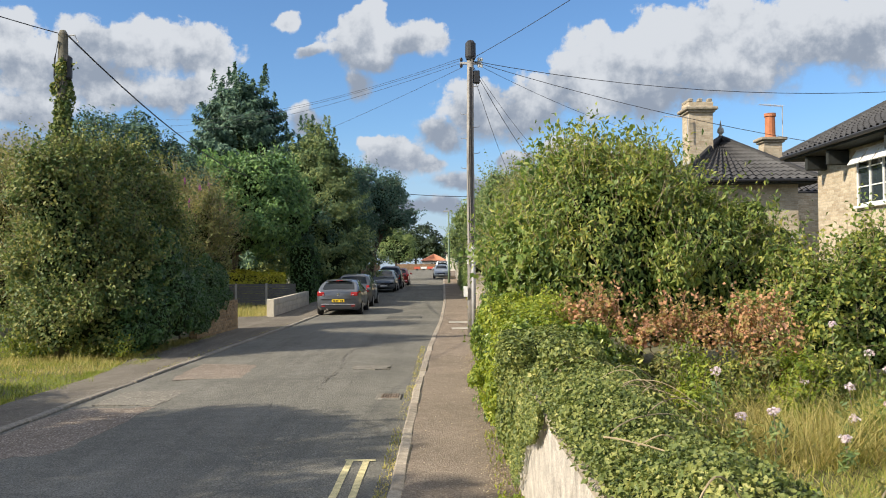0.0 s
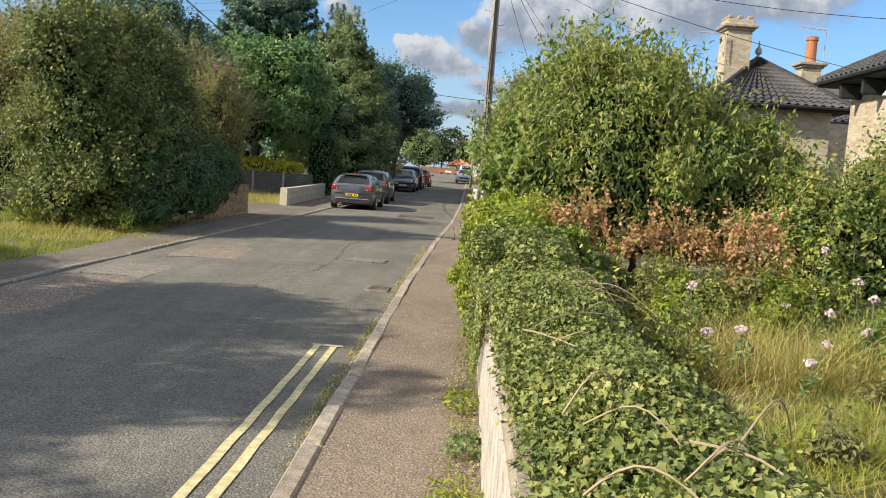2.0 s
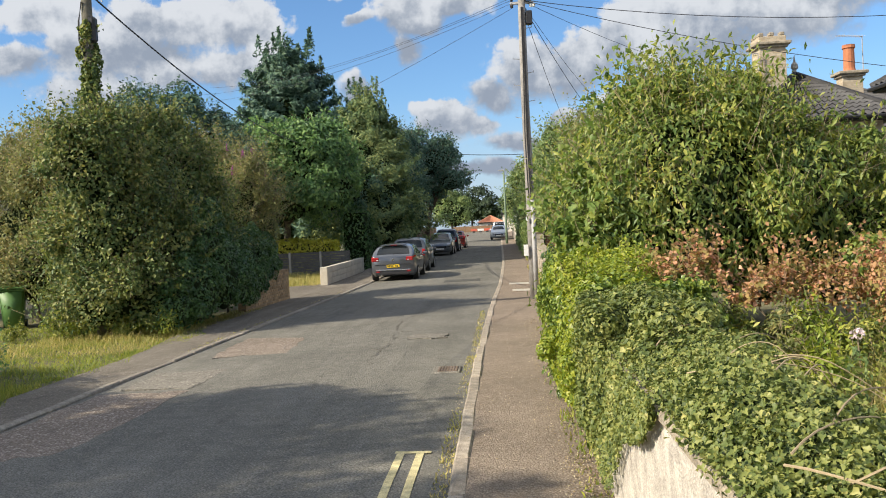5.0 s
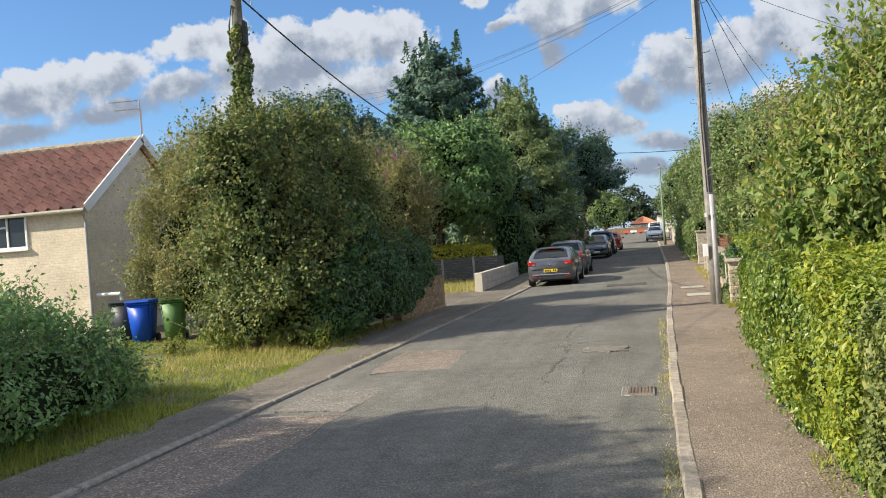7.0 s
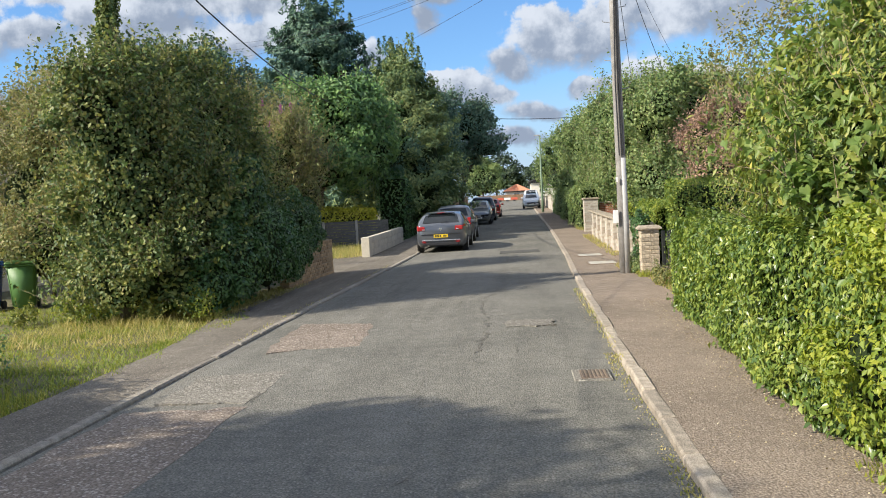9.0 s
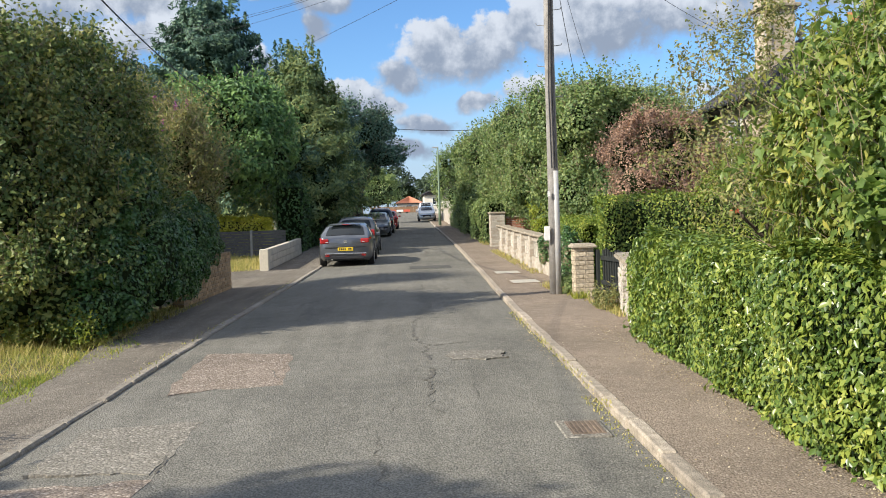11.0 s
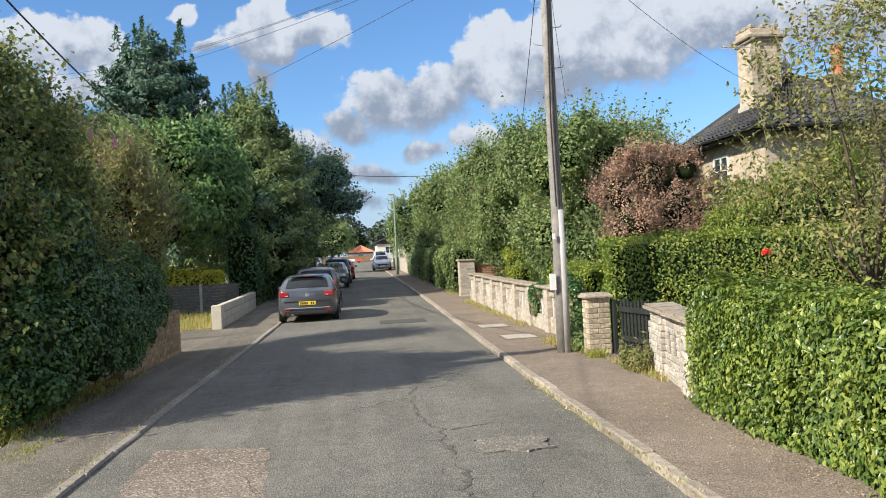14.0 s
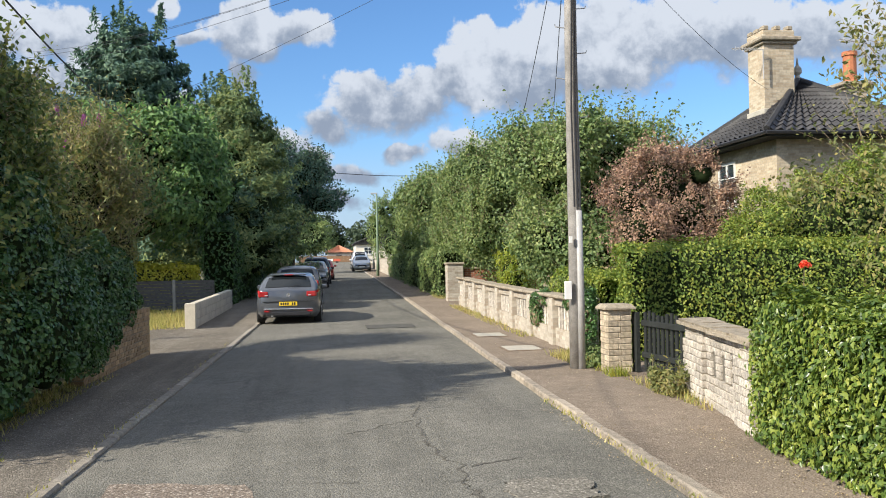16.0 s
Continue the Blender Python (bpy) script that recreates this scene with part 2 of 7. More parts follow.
PATH_L = tarmac("pavement_tarmac_left", (0.175, 0.155, 0.128), (0.285, 0.252, 0.208), (0.44, 0.39, 0.32), 0.6, streak=0.4)
KERB_DARK = plain("sunk_kerb", (0.3, 0.265, 0.215), 0.95, vary=0.5, scale=9, grain=1.0, random_amt=0.18)
KERB = plain("kerb_concrete", (0.36, 0.305, 0.24), 0.95, vary=0.55, scale=9, grain=1.0, random_amt=0.18)
SOIL = plain("garden_soil", (0.13, 0.12, 0.06), 1.0, vary=0.5, scale=2, grain=0.8)
YELLOW = plain("worn_yellow_paint", (0.6, 0.52, 0.28), 0.85, vary=0.45, scale=14, grain=0.4)
CONC = plain("concrete", (0.42, 0.39, 0.33), 0.9, vary=0.25, scale=4, grain=0.5)
BLOCK = plain("concrete_block", (0.52, 0.47, 0.38), 0.9, vary=0.15, scale=6, grain=0.5, random_amt=0.1)
RENDERED = plain("roughcast_render", (0.5, 0.45, 0.39), 0.95, vary=0.55, scale=7, grain=1.0)
GAULT = plain("gault_brick", (0.48, 0.4, 0.29), 0.9, vary=0.5, scale=14, grain=0.9, random_amt=0.28)
GAULT_WHITE = plain("limewashed_brick", (0.53, 0.48, 0.415), 0.9, vary=0.65, scale=15, grain=1.0, random_amt=0.2)
BUFF = plain("buff_brick", (0.36, 0.25, 0.14), 0.9, vary=0.3, scale=9, grain=0.5, random_amt=0.3)
SOOT = plain("weathered_slot_back", (0.17, 0.155, 0.13), 0.95, vary=0.35, scale=11, grain=0.6)
MORTAR = plain("lime_mortar", (0.27, 0.235, 0.18), 0.95, vary=0.25, scale=8, grain=0.5)
COPING = plain("lichen_coping", (0.33, 0.28, 0.21), 0.95, vary=0.5, scale=9, grain=0.8)
WHITE = plain("white_paint", (0.78, 0.77, 0.74), 0.5, vary=0.06, scale=4, grain=0.05)
PANTILE = plain("black_pantile", (0.06, 0.058, 0.06), 0.6, vary=0.5, scale=4, grain=0.4, random_amt=0.5)
REDTILE = plain("red_pantile", (0.47, 0.27, 0.2), 0.8, vary=0.38, scale=1.6, grain=0.4, random_amt=0.42)
ORANGETILE = plain("orange_tile", (0.5, 0.24, 0.14), 0.8, vary=0.2, scale=2)
POT = plain("terracotta", (0.45, 0.17, 0.08), 0.85, vary=0.25, scale=6)
POLEWOOD = plain("weathered_pole", (0.26, 0.242, 0.222), 0.85, vary=0.4, scale=7, grain=0.7)
GALV = plain("galvanised_steel", (0.42, 0.41, 0.4), 0.6, 0.1, vary=0.2, scale=5)
BLACK = plain("black_plastic", (0.025, 0.025, 0.028), 0.5, vary=0.3, scale=8)
CABLE = plain("cable_sheath", (0.03, 0.03, 0.034), 0.6, vary=0.2)
DARKWOOD = plain("dark_stained_wood", (0.02, 0.023, 0.022), 0.85, vary=0.4, scale=10, grain=0.5)
FENCEWOOD = plain("weathered_fence", (0.14, 0.132, 0.118), 0.85, vary=0.4, scale=8, grain=0.5)
FENCEBROWN = plain("brown_fence", (0.26, 0.16, 0.09), 0.85, vary=0.3, scale=6, grain=0.5)
BARK = plain("bark", (0.11, 0.085, 0.06), 0.95, vary=0.5, scale=10, grain=1.0)
TWIG = plain("twig", (0.24, 0.19, 0.12), 0.9, vary=0.4, scale=10)
# cores in near-black green: the shade between the leaves, put into colour
INNER = plain("painted_leaf_shade", (0.022, 0.032, 0.013), 1.0, vary=0.5, scale=7, grain=0.8, spec=0.05)
RUST = plain("rusty_iron", (0.2, 0.15, 0.11), 0.8, 0.3, vary=0.4, scale=15, grain=0.6)

LEAF_SHRUB = leafy("shrub_leaf", [(0.1, (0.036, 0.064, 0.018)), (0.4, (0.1, 0.142, 0.032)), (0.7, (0.2, 0.215, 0.048)), (1.0, (0.42, 0.34, 0.07))], patch=1.8)
LEAF_IVY = leafy("ivy_leaf", [(0.1, (0.022, 0.046, 0.012)), (0.42, (0.082, 0.124, 0.024)), (0.76, (0.2, 0.23, 0.042)), (1.0, (0.42, 0.39, 0.1))], 0.22, 0.33, 2.2, 0.5)
LEAF_PRIVET = leafy("privet_leaf", [(0.1, (0.06, 0.1, 0.014)), (0.45, (0.15, 0.185, 0.024)), (0.95, (0.32, 0.31, 0.04))], 0.3, patch=2.2)
LEAF_BIND = leafy("bindweed_leaf", [(0.1, (0.024, 0.042, 0.01)), (0.4, (0.095, 0.125, 0.026)), (0.7, (0.24, 0.235, 0.05)), (1.0, (0.48, 0.4, 0.13))], 0.22, 0.5, 3.0)
LEAF_LEFT = leafy("bush_leaf", [(0.1, (0.028, 0.05, 0.018)), (0.42, (0.075, 0.108, 0.034)), (0.76, (0.19, 0.195, 0.056)), (1.0, (0.44, 0.35, 0.13))], 0.26, 0.5, 1.3, 0.3)
LEAF_CARPET = leafy("wall_ivy_leaf", [(0.1, (0.03, 0.046, 0.013)), (0.4, (0.09, 0.114, 0.03)), (0.74, (0.195, 0.202, 0.055)), (1.0, (0.42, 0.37, 0.14))], 0.22, 0.5, 3.0, 0.35)
LEAF_HAZEL = leafy("hazel_leaf", [(0.1, (0.05, 0.085, 0.022)), (0.5, (0.12, 0.17, 0.04)), (0.85, (0.24, 0.25, 0.06)), (1.0, (0.42, 0.36, 0.1))], 0.35, 0.5, 1.5)
LEAF_BUDDLEIA = leafy("dry_shrub_leaf", [(0.1, (0.06, 0.08, 0.03)), (0.5, (0.14, 0.15, 0.05)), (0.8, (0.24, 0.2, 0.07)), (1.0, (0.34, 0.24, 0.12))], 0.25, 0.6, 0.9)
LEAF_DARKIVY = leafy("dark_ivy_leaf", [(0.1, (0.022, 0.05, 0.016)), (0.6, (0.052, 0.1, 0.028)), (1.0, (0.12, 0.17, 0.045))], 0.15, 0.3)
LEAF_CONIFER = leafy("conifer_needle", [(0.1, (0.024, 0.05, 0.038)), (0.55, (0.064, 0.112, 0.074)), (1.0, (0.15, 0.21, 0.11))], 0.1, 0.6, 0.4)
LEAF_ROBINIA = leafy("robinia_leaf", [(0.1, (0.028, 0.06, 0.028)), (0.45, (0.085, 0.15, 0.052)), (1.0, (0.22, 0.31, 0.09))], 0.26, 0.5, 0.6)
LEAF_CYPRESS = leafy("cypress_spray", [(0.1, (0.045, 0.08, 0.036)), (0.5, (0.115, 0.155, 0.058)), (0.85, (0.21, 0.22, 0.075)), (1.0, (0.36, 0.31, 0.1))], 0.15, 0.6, 0.5)
LEAF_TREE = leafy("garden_tree_leaf", [(0.1, (0.045, 0.078, 0.03)), (0.45, (0.115, 0.16, 0.055)), (0.8, (0.21, 0.24, 0.085)), (1.0, (0.34, 0.32, 0.13))], 0.28, 0.45, 0.5)
LEAF_FAR = leafy("far_tree_leaf", [(0.1, (0.02, 0.035, 0.02)), (0.6, (0.045, 0.065, 0.035)), (1.0, (0.08, 0.1, 0.05))], 0.15, 0.6, 0.2)
LEAF_SMOKE = leafy("smoke_bush_leaf", [(0.1, (0.06, 0.045, 0.04)), (0.35, (0.15, 0.1, 0.075)), (0.65, (0.3, 0.185, 0.125)), (1.0, (0.46, 0.32, 0.22))], 0.2, 0.7, 0.8)
LEAF_PINK = leafy("seedhead_leaf", [(0.1, (0.13, 0.14, 0.035)), (0.4, (0.22, 0.16, 0.055)), (0.7, (0.38, 0.19, 0.11)), (1.0, (0.5, 0.33, 0.22))], 0.25, 0.7, 3.5)
LEAF_HEDGE2 = leafy("clipped_hedge_leaf", [(0.1, (0.042, 0.078, 0.016)), (0.5, (0.125, 0.17, 0.03)), (0.82, (0.26, 0.265, 0.045)), (1.0, (0.4, 0.33, 0.07))], 0.25, 0.5, 1.6)
LEAF_YELLOW = leafy("golden_hedge_leaf", [(0.1, (0.16, 0.17, 0.02)), (0.6, (0.38, 0.35, 0.04)), (1.0, (0.5, 0.4, 0.06))], 0.3)
GRASS = leafy("grass_blade", [(0.1, (0.065, 0.1, 0.018)), (0.45, (0.17, 0.2, 0.036)), (0.8, (0.27, 0.25, 0.045)), (1.0, (0.4, 0.33, 0.1))], 0.3, 0.6, 0.7)
STRAW = leafy("dry_grass_blade", [(0.1, (0.12, 0.145, 0.03)), (0.45, (0.25, 0.225, 0.07)), (0.8, (0.4, 0.32, 0.13)), (1.0, (0.55, 0.44, 0.22))], 0.3, 0.7, 0.9)
PETAL = leafy("pale_pink_petal", [(0.1, (0.42, 0.32, 0.34)), (0.6, (0.52, 0.44, 0.45)), (1.0, (0.55, 0.51, 0.5))], 0.3, 0.6)
PETAL_PURPLE = leafy("buddleia_flower", [(0.1, (0.2, 0.05, 0.16)), (1.0, (0.34, 0.1, 0.26))], 0.2, 0.7)
PETAL_RED = leafy("red_petal", [(0.1, (0.6, 0.05, 0.03)), (1.0, (0.8, 0.12, 0.06))], 0.2, 0.6)
LITTER = leafy("fallen_leaf", [(0.1, (0.1, 0.07, 0.04)), (0.5, (0.24, 0.18, 0.1)), (1.0, (0.42, 0.38, 0.28))], 0.1, 0.8, 2)


# ---- mesh helpers ----
def rng(seed):
    return np.random.default_rng(seed)


def part(name, bm, mat, parent=None, label="", smooth=False, m=None):
    """Links a bmesh or a mesh as one object under a thing or part."""
    if isinstance(bm, bmesh.types.BMesh):
        me = bpy.data.meshes.new(name)
        bm.to_mesh(me)
        bm.free()
    else:
        me = bm
    if not me.materials:
        for x in mat if isinstance(mat, (list, tuple)) else [mat]:
            me.materials.append(x)
    if smooth:
        me.shade_smooth()
    ob = new(name, me)
    ob.parent = parent
    if m is not None:
        ob.matrix_basis = m
    if label:
        ob["label"] = label
    return ob


def thing(name, place=(0, 0, 0), label="", category="", group="", kind="", turn=0):
    ob = new(name)
    ob.empty_display_size = 0.2
    ob.matrix_basis = pose(*place, 0, 0, turn)
    return tagged(ob, label, category, group, kind)


def box(bm, x0, x1, y0, y1, z0, z1, bevel=0.0):
    r = bmesh.ops.create_cube(bm, size=1, matrix=Matrix.Translation(((x0 + x1) / 2, (y0 + y1) / 2, (z0 + z1) / 2)) @ Matrix.Diagonal((x1 - x0, y1 - y0, z1 - z0, 1)))
    if bevel:
        es = {e for v in r["verts"] for e in v.link_edges}
        bmesh.ops.bevel(bm, geom=list(es), offset=bevel, segments=1, affect="EDGES")
    return bm


def boxm(*a, **k):
    return box(bmesh.new(), *a, **k)


def tube(bm, pts, radii, seg=8):
    """A round bar through points with a radius at each."""
    rings = []
    for i, p in enumerate(pts):
        p = Vector(p)
        d = (Vector(pts[min(i + 1, len(pts) - 1)]) - Vector(pts[max(i - 1, 0)])).normalized()
        a = d.orthogonal().normalized() if abs(d.z) < 0.99 else Vector((1, 0, 0))
        a = (a - d * a.dot(d)).normalized()
        b = d.cross(a)
        r = radii[i] if isinstance(radii, (list, tuple)) else radii
        rings.append([bm.verts.new(p + (a * math.cos(2 * math.pi * k / seg) + b * math.sin(2 * math.pi * k / seg)) * r) for k in range(seg)])
    for u, v in zip(rings, rings[1:]):
        for k in range(seg):
            bm.faces.new((u[k], u[(k + 1) % seg], v[(k + 1) % seg], v[k]))
    bm.faces.new(rings[0][::-1])
    bm.faces.new(rings[-1])
    return bm


def grid(name, us, vs, f):
    """A sheet over two lists of parameters."""
    me = bpy.data.meshes.new(name)
    V = [f(u, v) for v in vs for u in us]
    n = len(us)
    F = [(j * n + i, j * n + i + 1, (j + 1) * n + i + 1, (j + 1) * n + i) for j in range(len(vs) - 1) for i in range(n - 1)]
    me.from_pydata(V, [], F)
    return me


def tri_mesh(name, V, F, mats=None):
    me = bpy.data.meshes.new(name)
    me.vertices.add(len(V))
    me.vertices.foreach_set("co", np.ascontiguousarray(V, np.float32).ravel())
    me.loops.add(F.size)
    me.loops.foreach_set("vertex_index", np.ascontiguousarray(F, np.int32).ravel())
    me.polygons.add(len(F))
    me.polygons.foreach_set("loop_start", np.arange(0, F.size, 3, dtype=np.int32))
    if mats is not None:
        me.polygons.foreach_set("material_index", np.ascontiguousarray(mats, np.int32))
    me.update(calc_edges=True)
    return me


def unit(a):
    return a / np.maximum(np.linalg.norm(a, axis=1, keepdims=True), 1e-9)


def leaf_set(P, N, L, Wd, r, droop=0.3, fold=0.25, lobed=False):
    """Folded kite-shaped leaves at points P that face N."""
    n = len(P)
    N = unit(N + r.normal(0, 0.45, (n, 3)))
    T = r.normal(0, 1, (n, 3))
    T[:, 2] -= droop * 2
    T = unit(T - N * np.sum(T * N, 1, keepdims=True))
    B = np.cross(N, T)
    s = r.uniform(0.65, 1.25, (n, 1))
    l, w = L * s, Wd * s
    if lobed:
        # broad heart-shaped leaves for plants close to the path
        up = N * w * fold
        at = lambda i, j, k_: P + B * w * i + T * l * j + up * k_
        V = np.stack([at(0, -0.36, 0), at(0.3, -0.5, 0.5), at(0.5, -0.12, 1), at(0.2, 0.08, 0.4), at(0, 0.5, -0.2), at(-0.2, 0.08, 0.4), at(-0.5, -0.12, 1), at(-0.3, -0.5, 0.5)], 1).reshape(-1, 3)
        k = np.arange(n)[:, None] * 8
        F = np.concatenate([k + [0, 1, 2], k + [0, 2, 3], k + [0, 3, 4], k + [0, 4, 5], k + [0, 5, 6], k + [0, 6, 7]], 1).reshape(-1, 3)
        return V, F
    V = np.stack([P - T * l * 0.5, P + B * w * 0.5 + N * w * fold - T * l * 0.08, P + T * l * 0.5, P - B * w * 0.5 + N * w * fold - T * l * 0.08], 1).reshape(-1, 3)
    k = np.arange(n)[:, None] * 4
    F = np.concatenate([k + [0, 1, 2], k + [0, 2, 3]], 1).reshape(-1, 3)
    return V, F


def lumps(P, scale, seed):
    """Smooth bumpy noise in about -1 to 1."""
    r = rng(seed)
    out = np.zeros(len(P))
    for k in range(7):
        d = r.normal(0, 1, 3)
        d *= scale * (0.6 + 0.35 * k) / np.linalg.norm(d)
        out += np.sin(P @ d + r.uniform(0, 6.28)) / (1 + 0.35 * k)
    return out / 2.6


ICO = {}


def ico(sub):
    if sub not in ICO:
        bm = bmesh.new()
        bmesh.ops.create_icosphere(bm, subdivisions=sub, radius=1)
        ICO[sub] = (np.array([v.co[:] for v in bm.verts]), np.array([[v.index for v in f.verts] for f in bm.faces]))
        bm.free()
    return ICO[sub]


def crown_mesh(name, blobs, n, L, Wd, mats, seed, core=0.62, rough=0.16, sprays=0.0, spray_len=0.4, low=-0.75, droop=0.3, freq=2.5, floor=None, depth=0.42, sub=9, lobed=False):
    """Leaves over a heap of ellipsoids (x, y, z, rx, ry, rz), with tufts that break the outline and near-black cores
    painted as inner shade.
    """
    r = rng(seed)
    B = np.array(blobs, float)
    main = B
    if sub:
        # smaller clumps stand out of the big ones
        k = np.repeat(np.arange(len(B)), sub)
        d = unit(r.normal(0, 1, (len(k), 3)))
        d[:, 2] = np.where(d[:, 2] < -0.4, -d[:, 2], d[:, 2])
        s_ = r.uniform(0.18, 0.4, (len(k), 1))
        small = np.concatenate([B[k, :3] + d * B[k, 3:] * r.uniform(0.72, 0.98, (len(k), 1)), B[k, 3:] * s_], 1)
        B = np.concatenate([B * [1, 1, 1, 0.9, 0.9, 0.9], small])
    area = (B[:, 3] * B[:, 4] + B[:, 3] * B[:, 5] + B[:, 4] * B[:, 5])
    which = r.choice(len(B), int(n * 1.9), p=area / area.sum())
    D = unit(r.normal(0, 1, (len(which), 3)))
    D[:, 2] = np.where(D[:, 2] < low, -D[:, 2], D[:, 2])
    C, R = B[which, :3], B[which, 3:]
    S = C + D * R
    k = 1 + rough * lumps(S, freq, seed + 1) + rough * 0.7 * lumps(S, freq * 2.6, seed + 2) - depth * r.random(len(S)) ** 2
    P = C + D * R * k[:, None]
    keep = np.ones(len(P), bool)
    for i, b in enumerate(main):
        inside = np.sum(((P - b[:3]) / b[3:]) ** 2, 1) < 0.6
        keep &= ~(inside & (which != i))
    if floor is not None:
        keep &= P[:, 2] > floor
    P, Nn = P[keep][:n], unit(D[keep][:n] / np.maximum(R[keep][:n], 0.05))
    stems = np.zeros((0, 3))
    ns = int(len(P) * sprays)
    if ns:
        per = 9
        i0 = r.integers(0, len(P), ns // per)
        i0 = i0[Nn[i0, 2] > -0.2]
        dirs = unit(Nn[i0] + r.normal(0, 0.35, (len(i0), 3)) + [0, 0, 0.55])
        ln = spray_len * r.uniform(0.4, 1.3, len(i0))
        f = np.linspace(0.1, 1, per)
        SP = P[i0][:, None] + dirs[:, None] * (ln[:, None] * f)[..., None]
        SP = SP.reshape(-1, 3) + r.normal(0, L * 0.35, (len(i0) * per, 3))
        P = np.concatenate([P, SP])
        Nn = np.concatenate([Nn, np.repeat(dirs, per, 0) * 0.3 + r.normal(0, 0.6, (len(SP), 3))])
        # each tuft grows on a thin tapering twig
        q0, q1, rad = P[i0] - dirs * ln[:, None] * 0.4, P[i0] + dirs * ln[:, None], L * 0.07
        sa = unit(np.cross(dirs, [0.3, 0.9, 0.1]))
        sb = np.cross(dirs, sa)
        stems = np.stack([q0 + sa * rad, q0 - sa * rad * 0.5 + sb * rad * 0.87, q0 - sa * rad * 0.5 - sb * rad * 0.87, q1], 1).reshape(-1, 3)
    Nn = Nn + [0, 0, 0.35]
    V, F = leaf_set(P, Nn, L, Wd, r, droop, lobed=lobed)
    M = np.zeros(len(F), int)
    # cores behind the leaves, near-black so that the gaps look shaded
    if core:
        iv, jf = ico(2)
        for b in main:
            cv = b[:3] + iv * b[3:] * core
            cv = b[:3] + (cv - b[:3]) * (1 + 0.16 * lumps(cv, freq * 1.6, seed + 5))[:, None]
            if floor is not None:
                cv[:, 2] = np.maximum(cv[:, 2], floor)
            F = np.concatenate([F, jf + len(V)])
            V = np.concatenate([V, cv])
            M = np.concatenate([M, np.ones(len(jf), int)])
    if len(stems):
        k = np.arange(len(stems) // 4)[:, None] * 4
        sf = np.concatenate([k + [0, 1, 3], k + [1, 2, 3], k + [2, 0, 3]], 1).reshape(-1, 3)
        F = np.concatenate([F, sf + len(V)])
        V = np.concatenate([V, stems])
        M = np.concatenate([M, np.full(len(sf), len(mats))])
    me = tri_mesh(name, V, F, M)
    for x in list(mats) + [TWIG]:
        me.materials.append(x)
    return me


def wood_mesh(base, tips, r0, seed, seg=7):
    """A tapered trunk that forks into limbs towards the given tips."""
    r = rng(seed)
    bm = bmesh.new()
    base = Vector(base)
    top = sum((Vector(t) for t in tips), Vector()) / len(tips)
    fork = base.lerp(top, 0.45)
    mid = base.lerp(fork, 0.5) + Vector(r.normal(0, 0.06, 3))
    tube(bm, [base, mid, fork], [r0, r0 * 0.8, r0 * 0.62], seg)
    for t in tips:
        t = Vector(t)
        m1 = fork.lerp(t, 0.5) + Vector(r.normal(0, 0.12, 3))
        tube(bm, [fork, m1, t], [r0 * 0.55, r0 * 0.33, r0 * 0.06], 5)
    return bm


def shrub(name, place, blobs, n, L, Wd, mats, seed, label, category="shrub", group="", trunk=0.05, tips=5, bark=None, **k):
    x, y, z = place
    ob = thing(name, place, label, category, group)
    local = [(b[0] - x, b[1] - y, b[2] - z, *b[3:]) for b in blobs]
    part("crown", crown_mesh(name + "_crown", local, n, L, Wd, mats, seed, **k), None, ob)
    if trunk:
        r = rng(seed + 9)
        pick = [local[i] for i in r.permutation(len(local))[:tips]]
        part("trunk", wood_mesh((0, 0, -0.1), [(b[0], b[1], b[2] + b[5] * 0.3) for b in pick], trunk, seed), bark or BARK, ob)
    return ob


